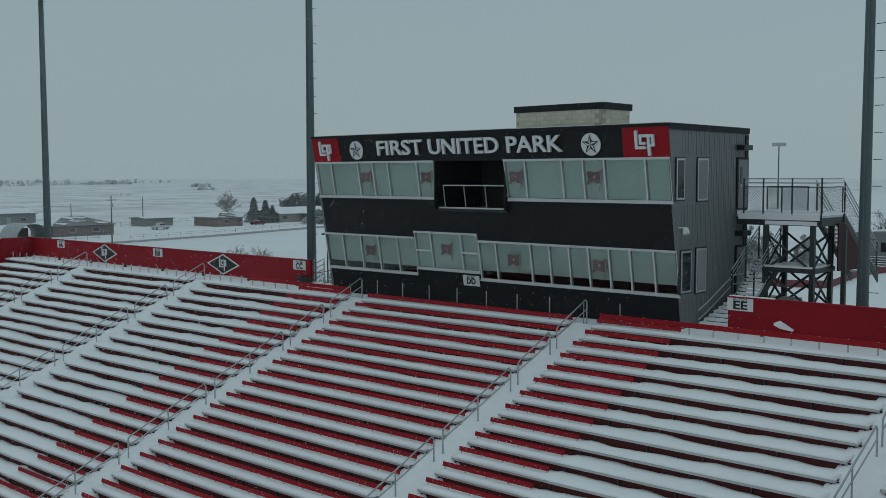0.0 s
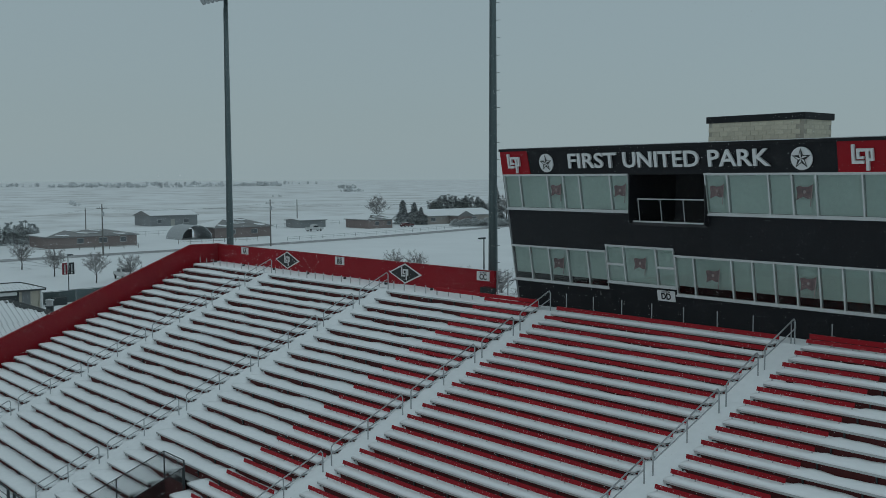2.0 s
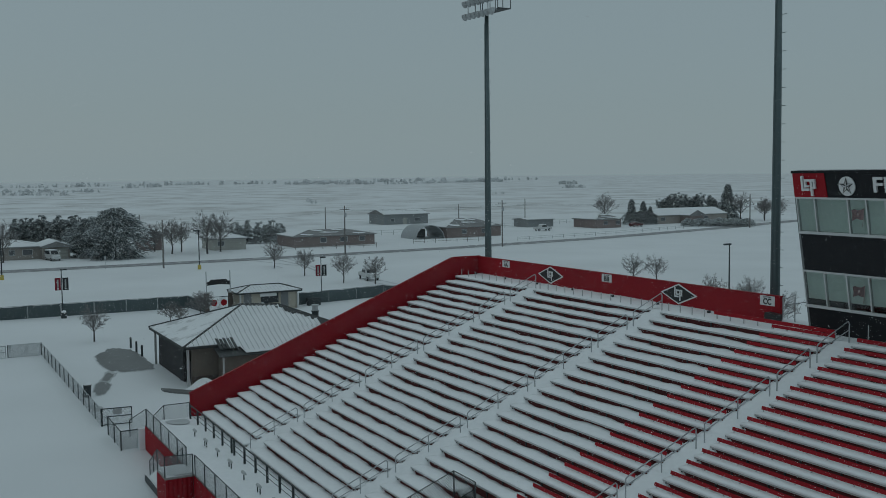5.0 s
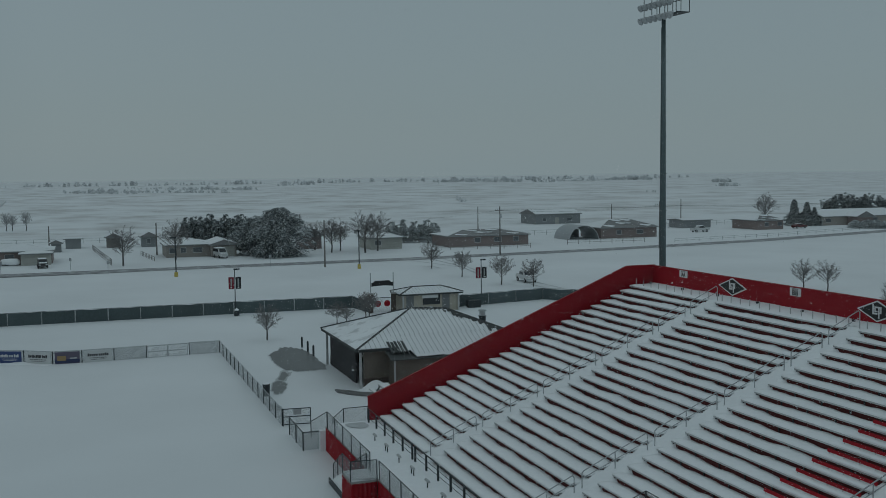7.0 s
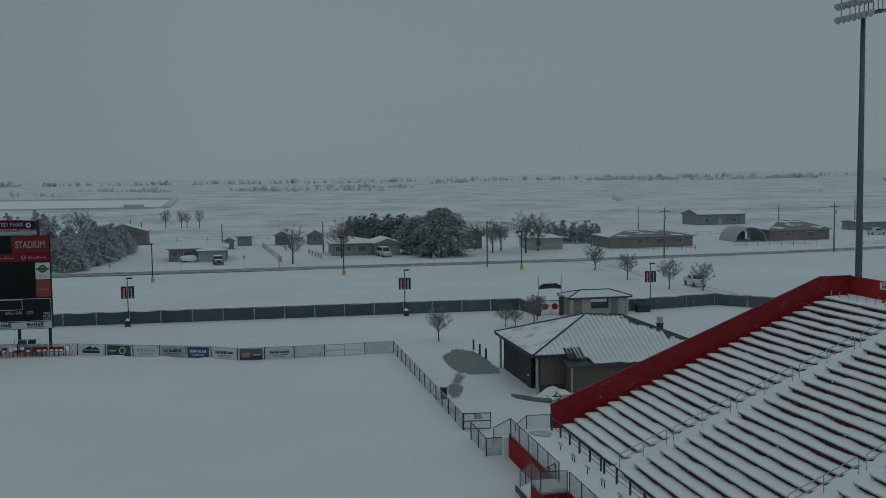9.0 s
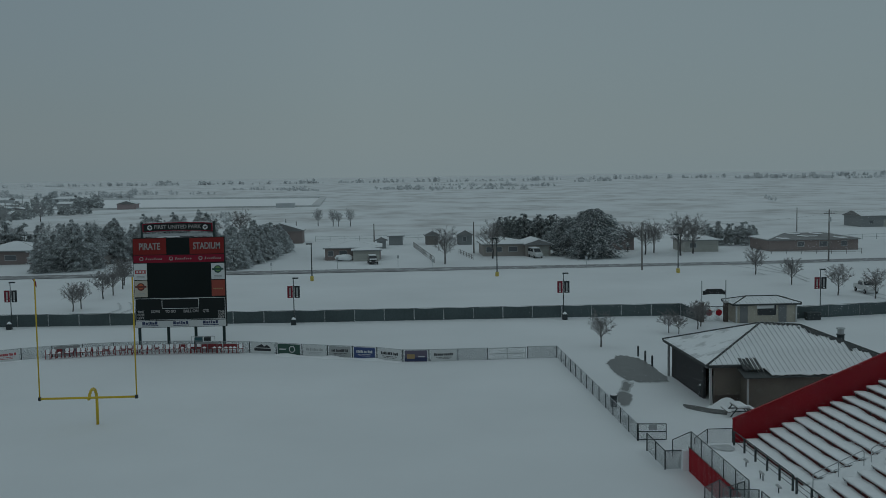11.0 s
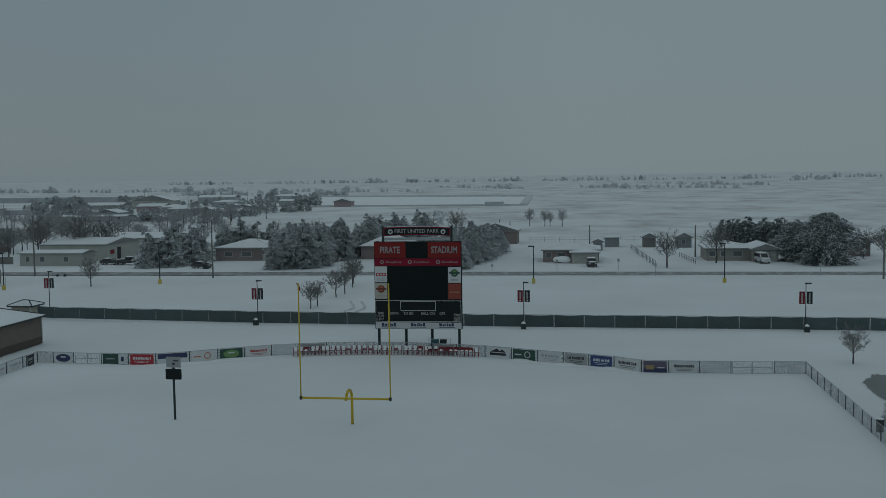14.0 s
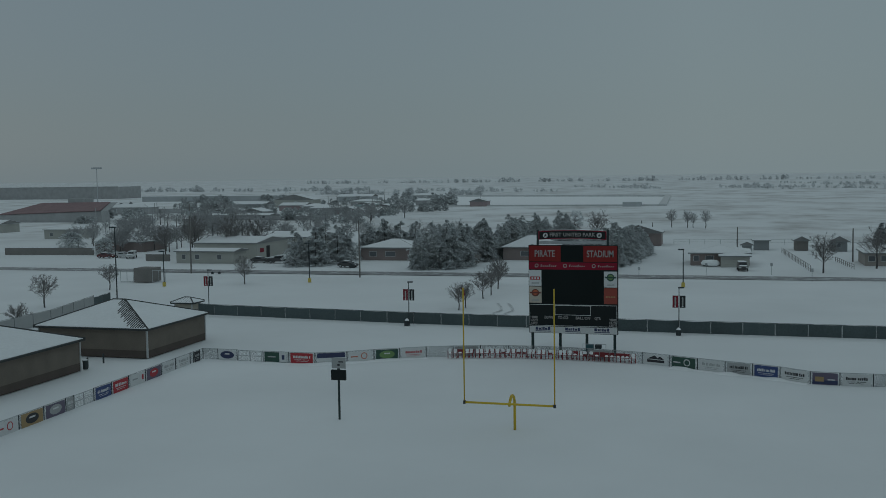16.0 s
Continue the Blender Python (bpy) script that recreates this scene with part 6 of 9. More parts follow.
field_fence([(-107.2, -68.3), (-107.3, -70.7), (-107.4, -72.6)], {0: ("ad_white", "ad_navy", "oval")}, "end boards")
SIDE = [(-107.4, -72.6), (-106.5, -72.5), (-105.1, -72.5), (-104.4, -72.5), (-101.2, -72.4), (-98.2, -72.3), (-95.0, -72.15), (-91.9, -72.05), (-88.9, -71.95), (-86.05, -71.9)]
field_fence(SIDE, {1: ("ad_black", "ad_grey", "bars"), 3: ("ad_white", "ad_grey", "bars"), 4: ("ad_white", "ad_grey", "bars"), 5: ("ad_photo", "ad_red", "oval"), 6: ("ad_white", "ad_red", "split"), 7: ("ad_red", "ad_white", "bars"), 8: ("ad_blue", "ad_white", "bars")}, "side boards")
gate_pair((-86.0, -71.9), (-83.05, -71.85))
field_fence([(-83.0, -71.85), (-81.9, -71.85), (-78.8, -71.75), (-75.6, -71.7), (-72.4, -71.65), (-69.2, -71.6), (-66.0, -71.5)], {0: ("ad_grey", "ad_white", "bars"), 1: ("ad_photo", "ad_grey", "oval"), 2: ("ad_tan", "ad_black", "oval"), 3: ("ad_white", "ad_red", "disc"), 4: ("ad_blue", "ad_white", "bars")}, "side boards")
def drift(pts, seed, rise):
    """A low wave of blown snow against the field side of a fence run."""
    bm = bmesh.new()
    rows = []
    for p, q in zip(pts, pts[1:]):
        a, b = Vector((*p, 0)), Vector((*q, 0))
        d = (b - a).normalized()
        out = Vector((d.y, -d.x, 0))
        if out.dot(Vector((-60, -33, 0)) - a) < 0:
            out = -out
        for i in range(8):
            c = a.lerp(b, i / 8)
            h = max(0.02, 0.05 + rise * wob(c.x, c.y, 0.32, seed))
            rows.append([bm.verts.new(c + out * w + Vector((0, 0, z))) for w, z in ((0.09, h), (0.25, h * 0.9), (0.7, h * 0.4), (1.3, -0.02))])
    for p, q in zip(rows, rows[1:]):
        for j in range(3):
            bm.faces.new((p[j], q[j], q[j + 1], p[j + 1]))
    solo("snow_drift", bm, M["snow"], "low drift of blown snow against the advertising boards", "snow drift", "fence drifts", kind="stuff", smooth=True)


drift(ARC[:6], 1.0, 0.42)
drift(ARC2, 4.0, 0.2)
# near gate leaf and the short run by the stand
gl = thing("field_gate", (-74.9, 7.0, 0), "open tube-framed gate leaf with a small notice", "gate", "field gates")
bm = bmesh.new()
for s, e in (((-74.9, 7.0, 0.1), (-74.7, 8.9, 0.1)), ((-74.9, 7.0, 1.2), (-74.7, 8.9, 1.2)), ((-74.9, 7.0, 0), (-74.9, 7.0, 1.25)), ((-74.7, 8.9, 0.1), (-74.7, 8.9, 1.2)), ((-74.9, 7.0, 0.65), (-74.7, 8.9, 0.65))):
    rod(bm, s, e, 0.035, 6)
lf = part("leaf_frame", bm, M["dark_steel"], gl)
boxed("notice", M["ad_grey"], lf, -74.80, -74.77, 7.7, 8.25, 0.78, 1.15)
bm = bmesh.new()
face(bm, [(-74.9, 7.0, 0.1), (-74.7, 8.9, 0.1), (-74.7, 8.9, 1.2), (-74.9, 7.0, 1.2)])
part("mesh_panel", bm, M["link"], lf)
mesh_fence("field_fence", [(-72.4, 6.95), (-68.05, 6.97), (-68.05, 8.6)], 0, 1.2, "short run of low mesh fence at the stand's foot", "field fences", step=2.2, mat="link_snowy", post=0.05)


def bin_thing(x, y, h=0.95, label="dark round litter bin with snow on its lid"):
    b = thing("litter_bin", (x, y, 0), label, "litter bin", "litter bins")
    bm = bmesh.new()
    lathe(bm, [(0.26, 0), (0.29, h * 0.9), (0.31, h * 0.92), (0.31, h)], (x, y, 0), n=14)
    part("drum", bm, M["dark_steel"], b, smooth=False)
    bm = bmesh.new()
    lathe(bm, [(0.28, h), (0.25, h + 0.06), (0.12, h + 0.1)], (x, y, 0), n=14)
    part("snow_cap", bm, M["snow"], b)


bin_thing(-85.2, 7.6)
bin_thing(-87.9, 15.6)
bin_thing(-99.4, -82.1)

# folded chairs along the fence behind the end zone
bm = bmesh.new()
for x in (-0.19, 0.19):
    rod(bm, (x, -0.2, 0), (x, 0.16, 0.78), 0.030, 5)
    rod(bm, (x, 0.2, 0), (x, -0.18, 0.44), 0.030, 5)
FRAME = mesh_of(bm, "chair_frame", M["chair_red"])
bm = bmesh.new()
box(bm, -0.2, 0.2, -0.2, 0.16, 0.42, 0.46)
SEATS = [mesh_of(bm, "seat", M["chair_red"])]
bm = bmesh.new()
box(bm, -0.23, 0.23, 0.10, 0.15, 0.48, 0.82)
BACK = mesh_of(bm, "backrest", M["chair_red"])
bm = bmesh.new()
lathe(bm, [(0.17, 0.46), (0.18, 0.50), (0.11, 0.58), (0.03, 0.61)], (0, -0.03, 0), n=9)
CAP = mesh_of(bm, "snow_heap", M["snow"])
bm = bmesh.new()
slab(bm, [(-0.16, 0.04, 0.68), (0.16, 0.04, 0.66), (0.18, 0.05, 0.88), (0.10, 0.04, 0.95), (-0.12, 0.04, 0.95), (-0.18, 0.05, 0.88)], (0, 0.09, 0))
CAP2 = mesh_of(bm, "snow_ridge", M["snow"])
random.seed(11)
for i in range(36):
    u = i / 35
    y = -45.5 + 19.7 * u + random.uniform(-0.1, 0.1)
    x = -112.75 - 1.7 * math.sin(math.pi * min(1, max(0, u * 0.86 + 0.0))) ** 0.7 + random.uniform(-0.1, 0.1)
    ch = thing("folding_chair", (x, y, 0.0), "red folding chair heaped with snow by the field fence", "chair", "chairs behind the end zone")
    ch.rotation_euler = (0, 0, radians(90 + random.uniform(-14, 14)))
    ch.scale = (1.12, 1.12, 1.12)
    piece("chair_frame", FRAME, ch, (0, 0, 0.05))
    piece("seat", SEATS[0], ch, (0, 0, 0.05))
    piece("backrest", BACK, ch, (0, 0, 0.05))
    if random.random() < 0.85:
        piece("snow_heap", CAP, ch, (0, 0, 0.05))
    if random.random() < (0.9 if u < 0.62 else 0.3):
        piece("snow_ridge", CAP2, ch, (0, 0.0, -0.06 + 0.04 * random.random()))
cart = thing("equipment_cart", (-117.0, -30.4, 0), "teal equipment cart with dark boxes under the scoreboard", "cart")
boxed("bed", M["teal"], cart, -117.4, -116.6, -31.6, -28.8, 0.25, 0.6)
boxed("crate", M["teal"], cart, -117.3, -116.7, -31.2, -30.4, 0.62, 1.3)
boxed("crate", M["dark_steel"], cart, -117.3, -116.7, -30.2, -29.5, 0.9, 1.3)
bm = bmesh.new()
for y in (-31.5, -30.3, -29.0):
    rod(bm, (-116.7, y, 0.6), (-116.7, y, 1.45), 0.025, 5)
rod(bm, (-116.7, -31.5, 1.42), (-116.7, -29.0, 1.42), 0.025, 5)
part("rail", bm, M["galv"], cart)
for y in (-31.2, -29.2):
    bm = bmesh.new()
    lathe(bm, [(0.22, -0.08), (0.22, 0.08)], (-116.6, y, 0.22), (1, 0, 0), 12)
    part("wheel", bm, M["tyre"], cart)

# ---------------------------------------------------------------- green windscreen fence
def screen_fence(a, b, group="screen fences", mat="screen", h=1.58):
    ob = thing("screen_fence", (a[0], a[1], 0), "tall fence hung with dark green windscreen panels", "fence", group)
    A, B = Vector((*a, 0)), Vector((*b, 0))
    n = max(1, round((B - A).length / 3.9))
    for i in range(n + 1):
        c = A.lerp(B, i / n)
        bm = bmesh.new()
        rod(bm, c, c + Vector((0, 0, h + 0.05)), 0.035, 6)
        part("post", bm, M["screen_post"], ob)
    d = (B - A).normalized()
    out = Vector((d.y, -d.x, 0)) * 0.01
    for i in range(n):
        c, e = A.lerp(B, i / n) + d * 0.05, A.lerp(B, (i + 1) / n) - d * 0.05
        sag = 0.03 + 0.05 * random.random()
        bm = bmesh.new()
        k = 6
        lo, hi = [], []
        for j in range(k + 1):
            u = j / k
            bul = 0.05 * math.sin(math.pi * u) * (0.5 + random.random())
            lo.append(c.lerp(e, u) + Vector((0, 0, 0.05)))
            hi.append(c.lerp(e, u) + out * bul * 20 + Vector((0, 0, h - sag * math.sin(math.pi * u))))
        slab(bm, lo + hi[::-1], out)
        part("screen_panel", bm, M[mat], ob)
    bm = bmesh.new()
    rod(bm, A + Vector((0, 0, h + 0.03)), B + Vector((0, 0, h + 0.03)), 0.025, 5)
    part("top_rail", bm, M["screen_post"], ob)


random.seed(21)
screen_fence((-133.6, 27.3), (-134.2, 12.0)); screen_fence((-134.2, 12.0), (-134.8, -22.0)); screen_fence((-134.8, -22.0), (-136.5, -57.0)); screen_fence((-136.5, -57.0), (-139.6, -88.5))
screen_fence((-133.6, 27.3), (-128.3, 28.0))
screen_fence((-128.6, 40.4), (-131.0, 53.5)); screen_fence((-131.0, 53.5), (-121.0, 62.5))
screen_fence((-151.0, -113.4), (-144.2, -111.8)); screen_fence((-139.6, -88.5), (-140.3, -91.4))
screen_fence((-144.2, -111.8), (-128, -107.6), mat="ad_grey", h=1.9); screen_fence((-128, -107.6), (-100, -106.5), mat="ad_grey", h=1.9)

# ---------------------------------------------------------------- brick pavilions with seamed hip roofs
def hip_building(name, x0, x1, y0, y1, eave, peak, ridge, label, open_side="", seams=(), wall="brick", over=0.45, thin=""):
    """Brick walls, a hip roof with its ridge between the two points, raised seams showing on some slopes."""
    cx, cy = (x0 + x1) / 2, (y0 + y1) / 2
    ob = thing(name, (cx, cy, 0), label, "building", "pavilions" if name == "pavilion" else "")
    t = 0.3
    walls = {"s": (x0, x1, y0, y0 + t), "n": (x0, x1, y1 - t, y1), "w": (x0, x0 + t, y0 + t, y1 - t), "e": (x1 - t, x1, y0 + t, y1 - t)}
    for key, (a, b, c, d) in walls.items():
        if key in open_side:
            continue
        boxed("wall", M[wall], ob, a, b, c, d, 0.85, eave, label="brown-grey brick wall")
        boxed("wainscot", M["brick_dark" if wall == "brick" else wall], ob, a - 0.02, b + 0.02, c - 0.02, d + 0.02, 0, 0.85, label="darker brick base")
    for x, y in ((x0, y0), (x1, y0), (x0, y1), (x1, y1)):
        boxed("downpipe", M["alu"], ob, x - 0.09, x + 0.09, y - 0.09, y + 0.09, 0, eave - 0.05, label="pale metal downpipe")
    if open_side:
        # Near-black wall added to stand for shade under the open side.
        boxed("shutter_wall", M["dark_room"], ob, x0 + 0.3, x1 - 2.6, y0 + 0.25, y0 + 0.45, 0, eave)
        boxed("inner_wall", M["brick_dark"], ob, x1 - 2.6, x1 - 0.3, y0 + 2.8, y0 + 3.0, 0, eave)
    X0, X1, Y0_, Y1_ = x0 - over, x1 + over, y0 - over, y1 + over
    (r0, r1) = ridge
    bm = bmesh.new()
    box(bm, X0, X1, Y0_, Y1_, eave - 0.13, eave)
    part("eave", bm, M["roof_metal"], ob)
    P = {"a": (X0, Y0_, eave), "b": (X1, Y0_, eave), "c": (X1, Y1_, eave), "d": (X0, Y1_, eave), "r": (*r0, peak), "q": (*r1, peak)}
    along_x = abs(r1[0] - r0[0]) > abs(r1[1] - r0[1])
    if along_x:
        slopes = {"s": "abqr", "e": "bcq", "n": "cdrq", "w": "dar"}
    else:
        slopes = {"s": "abr", "e": "bcqr", "n": "cdq", "w": "darq"}
    for key, corners in slopes.items():
        pts = [Vector(P[c]) for c in corners]
        bm = bmesh.new()
        slab(bm, [p + Vector((0, 0, 0.004)) for p in pts], (0, 0, 0.05))
        sl = part("roof_slope", bm, M["roof_metal"], ob, "dark seamed metal roof")
        mid = sum(pts, Vector()) / len(pts)
        bm = bmesh.new()
        slab(bm, [mid.lerp(p, 0.975) + Vector((0, 0, 0.06)) for p in pts], (0, 0, 0.05))
        part("roof_snow", bm, M["snow_thin" if key in thin else "snow_roof"], sl, "thin patchy snow sheet" if key in thin else "snow sheet")
        if key in seams:
            a, b = pts[0], pts[1]
            nrm = (b - a).cross(pts[2] - a).normalized()
            up = nrm.cross((b - a).normalized())
            if up.z < 0:
                up = -up
            L = (b - a).length
            n = int(L / 0.42)
            bm = bmesh.new()
            for i in range(1, n):
                s = a.lerp(b, i / n)
                # length up the slope until a hip or the ridge
                far = 0.0
                for q0, q1 in zip(pts[1:], pts[2:] + pts[:1]):
                    e = q1 - q0
                    d = (b - a).normalized()
                    # solve s + t*up = q0 + u*e within the slope's plane
                    m2 = Matrix(((up.dot(d), -e.dot(d)), (up.dot(up), -e.dot(up))))
                    if abs(m2.determinant()) < 1e-6:
                        continue
                    tt, uu = m2.inverted() @ Vector(((q0 - s).dot(d), (q0 - s).dot(up)))
                    if tt > 0.05 and -0.01 <= uu <= 1.01:
                        far = tt if far == 0 else min(far, tt)
                if far:
                    rod(bm, s + Vector((0, 0, 0.105)), s + up * (far * 0.97) + Vector((0, 0, 0.105)), 0.022, 4, caps=False)
            part("seams", bm, M["seam"], sl, "raised roof seams")["kind"] = "stuff"
    bm = bmesh.new()
    for c, r in (("a", "r"), ("b", "q" if along_x else "r"), ("c", "q"), ("d", "r" if along_x else "q"), ("r", "q")):
        rod(bm, Vector(P[c]) + Vector((0, 0, 0.10)), Vector(P[r]) + Vector((0, 0, 0.10)), 0.10, 6)
    part("hip_cap", bm, M["roof_metal"], ob)
    return ob


pav = hip_building("pavilion", -96.4, -84.5, 15.2, 29.6, 3.25, 5.45, ((-91.0, 21.6), (-89.4, 24.4)), "brown brick concession pavilion with a snowy seamed hip roof", "s", "ne", thin="s")
boxed("porch", M["brick"], pav, -84.5, -82.9, 17.6, 27.5, 0, 2.55, label="brick bay under a lower eave")
bm = bmesh.new()
slab(bm, [(-84.6, 17.2, 3.15), (-82.4, 17.2, 2.55), (-82.4, 27.9, 2.55), (-84.6, 27.9, 3.15)], (0, 0, 0.05))
part("porch_roof", bm, M["roof_metal"], pav)
def slope_z(x):
    return 3.25 + 0.411 * (-84.05 - x)


rp = random.Random(41)
low = [(-82.42 - rp.uniform(0.0, 0.25) - (0.9 if y < 19.4 else 0.5 if y > 26.2 else 0.0), y) for y in [18.3 + 0.28 * i for i in range(33)]]
bm = bmesh.new()
slab(bm, [(-85.6, 18.0, slope_z(-85.6) + 0.09)] + [(x, y, slope_z(x) + 0.09) for x, y in low] + [(-85.6, 27.6, slope_z(-85.6) + 0.09)], (0, 0, 0.06))
part("porch_snow", bm, M["snow_roof"], pav, "snow sheet with a ragged slipped edge")
bm = bmesh.new()
for y in [18.5 + 0.42 * i for i in range(22)]:
    rod(bm, (-85.7, y, slope_z(-85.7) + 0.155), (-82.9, y, slope_z(-82.9) + 0.155), 0.022, 4, caps=False)
part("porch_seams", bm, M["seam"], pav, "raised roof seams")["kind"] = "stuff"
boxed("downpipe", M["alu"], pav, -82.9, -82.78, 17.55, 17.67, 0, 2.6)
random.seed(8)
for i in range(27):
    v = (i - 8) / 24
    if i < 8:
        x0, y, z0, fall = -90.8 + 0.175 * i, 21.8 + 0.32 * i, 5.56, 0.37
    else:
        x0, y, z0, fall = -89.4 + 5.35 * v, 24.4 + 5.65 * v, 5.57 - 2.2 * v, 0.41
    L = random.uniform(0.5, 1.6) * (0.45 if i % 5 == 3 else 1)
    bm = bmesh.new()
    slab(bm, [(x0, y, z0), (x0 + L, y - 0.03, z0 - L * fall), (x0 + L * 1.08, y + 0.1, z0 - L * fall * 1.08), (x0 + L * 0.95, y + 0.2, z0 - L * fall * 0.95), (x0 + 0.2, y + 0.25, z0 - 0.2 * fall)], (0, 0, 0.05))
    part("bare_strip", bm, M["roof_metal"], pav)
for i in range(5):
    y, L = 17.5 + 0.3 * i, random.uniform(0.7, 1.4)
    bm = bmesh.new()
    slab(bm, [(-84.3 - L * 0.5, y, slope_z(-84.3 - L * 0.5) + 0.08), (-83.4, y - 0.02, slope_z(-83.4) + 0.08), (-83.2, y + 0.22, slope_z(-83.2) + 0.08), (-84.3 - L * 0.4, y + 0.2, slope_z(-84.3 - L * 0.4) + 0.08)], (0, 0, 0.08))
    part("bare_strip", bm, M["roof_metal"], pav)
bm = bmesh.new()
lathe(bm, [(0.09, 0), (0.09, 0.32), (0.17, 0.34), (0.12, 0.44)], (-90.0, 23.2, 5.3), n=10)
part("roof_vent", bm, M["galv"], pav)
bm = bmesh.new()
lathe(bm, [(0.30, 0), (0.30, 0.55), (0.36, 0.57), (0.36, 0.64)], (-88.2, 27.4, 4.25), n=12)
flue = part("flue", bm, M["dark_steel"], pav, "dark steel roof flue")
bm = bmesh.new()
lathe(bm, [(0.27, 0.64), (0.27, 1.05), (0.37, 1.07), (0.37, 1.16), (0.1, 1.22)], (-88.2, 27.4, 4.25), n=12)
part("cowl", bm, M["galv"], flue, "pale galvanised cowl")
left_pav = hip_building("pavilion", -119.4, -106.3, -93.0, -78.9, 3.3, 5.75, ((-112.0, -86.8), (-112.0, -85.2)), "brown brick pavilion with a snowy seamed hip roof", "", "s")
for i in range(21):
    # bare seamed metal where the snow has slid away beside the hip
    y = -85.5 + 0.31 * i
    x = -112.0 + 6.15 * max(0.0, y + 0.2 + 85.2) / 6.75
    L = min(1.9 + 0.25 * math.sin(2.1 * i), -106.0 - x) * (0.6 if i < 3 else 1.0)
    if L > 0.2:
        z = 3.3 + 2.45 * (-105.85 - x) / 6.15 + 0.115
        bm = bmesh.new()
        slab(bm, [(x, y, z), (x + L, y + 0.02, z - L * 0.398), (x + L * 1.02, y + 0.14, z - L * 1.02 * 0.398), (x + 0.1, y + 0.19, z - 0.04)], (0, 0, 0.03))
        part("bare_strip", bm, M["roof_metal"], left_pav)
hip_building("pavilion", -98.5, -78.0, -99.0, -82.1, 3.3, 5.9, ((-92, -90.5), (-85, -90.5)), "dark brick pavilion under a smooth snowy hip roof", "", "")
hip_building("kiosk", -142.2, -139.8, -95.0, -92.2, 1.7, 2.3, ((-141.1, -94.1), (-141.0, -93.1)), "small pale kiosk with a seamed roof behind the fence", "", "e", wall="tan", over=0.5)
tk = hip_building("ticket_office", -130.0, -126.4, 32.0, 39.4, 2.3, 2.95, ((-128.2, 33.8), (-128.2, 37.6)), "tan ticket office with grey doors and seamed snowy roof", "", "es", wall="tan", over=0.5)
for y0, y1, m in ((32.4, 33.4, "grey_metal"), (37.2, 38.2, "grey_metal"), (34.6, 36.9, "pane")):
    boxed("door" if m != "pane" else "counter_window", M[m], tk, -126.42, -126.36, y0, y1, 0 if m != "pane" else 0.9, 2.1)
boxed("lintel_panel", M["white"], tk, -126.36, -126.2, 34.5, 36.6, 1.75, 2.15)
tagged(boxed("utility_cabinet", M["dark_steel"], None, -128.2, -127.3, 41.2, 42.9, 0, 0.95), "dark grey utility cabinet beside the fence", "cabinet")

# entrance arch and gates
arch = thing("entrance_arch", (-127.9, 30, 0), "entrance arch with dark curved sign between brick piers", "gate")
for y in (28.2, 31.2):
    boxed("pier", M["brick_dark"], arch, -128.2, -127.7, y - 0.25, y + 0.25, 0, 2.35)
    boxed("pier_cap", M["concrete"], arch, -128.25, -127.65, y - 0.3, y + 0.3, 2.35, 2.5)
    bm = bmesh.new()
    rod(bm, (-127.95, y, 2.5), (-127.95, y, 5.1), 0.07, 6)
    part("upright", bm, M["galv"], arch)
bm = bmesh.new()
a, b = [], []
for i in range(13):
    u = -1 + i / 6
    a.append((-127.9, 29.7 + 1.4 * u, 3.35 + 0.1 * (1 - u * u)))
    b.append((-127.9, 29.7 + 1.4 * u, 3.85 + (0.22 if abs(u) < 0.7 else 0.0)))
slab(bm, a + b[::-1], (0.12, 0, 0))
part("sign_panel", bm, M["black"], arch)
for s in (0, 1):
    y0 = 28.5 + 1.22 * s
    lf = boxed("gate_leaf", M["dark_steel"], arch, -127.95, -127.9, y0, y0 + 1.18, 1.85, 1.92)
    bm = bmesh.new()
    for i in range(9):
        rod(bm, (-127.92, y0 + 0.05 + 0.135 * i, 0.1), (-127.92, y0 + 0.05 + 0.135 * i, 1.95), 0.014, 4)
    part("picket_row", bm, M["dark_steel"], lf)["kind"] = "stuff"
    bm = bmesh.new()
    lathe(bm, [(0.40, 0), (0.40, 0.03)], (-127.86, y0 + 0.6, 1.15), (1, 0, 0), 20)
    part("red_disc", bm, M["red_plank"], lf)

# picnic table, bollards
pt = thing("picnic_table", (-81.4, 16.4, 0), "snow-topped picnic table beside the pavilion", "table")
boxed("tabletop", M["wood"], pt, -82.3, -80.5, 16.0, 16.8, 0.70, 0.76)
boxed("top_snow", M["snow"], pt, -82.28, -80.52, 16.02, 16.78, 0.76, 0.88)
for y in (15.4, 17.4):
    boxed("seat_plank", M["wood"], pt, -82.3, -80.5, y - 0.13, y + 0.13, 0.42, 0.46)
    boxed("seat_snow", M["snow"], pt, -82.28, -80.52, y - 0.12, y + 0.12, 0.46, 0.55)
for x in (-82.0, -80.8):
    bm = bmesh.new()
    for s in (-1, 1):
        rod(bm, (x, 16.4 + 0.3 * s, 0.7), (x, 16.4 + 0.85 * s, 0), 0.05, 4)
    rod(bm, (x, 15.4, 0.4), (x, 17.4, 0.4), 0.05, 4)
    part("leg_frame", bm, M["dark_steel"], pt)
for x, y in ((-106.4, 14.9), (-103.6, 14.9), (-101.0, 14.9), (-102.8, -82.2), (-100.2, -82.4)):
    b = thing("bollard", (x, y, 0), "dark round bollard standing in the snow", "bollard", "bollards")
    bm = bmesh.new()
    lathe(bm, [(0.10, 0), (0.10, 0.98), (0.06, 1.08)], (x, y, 0), n=10)
    part("shaft", bm, M["dark_steel"], b)
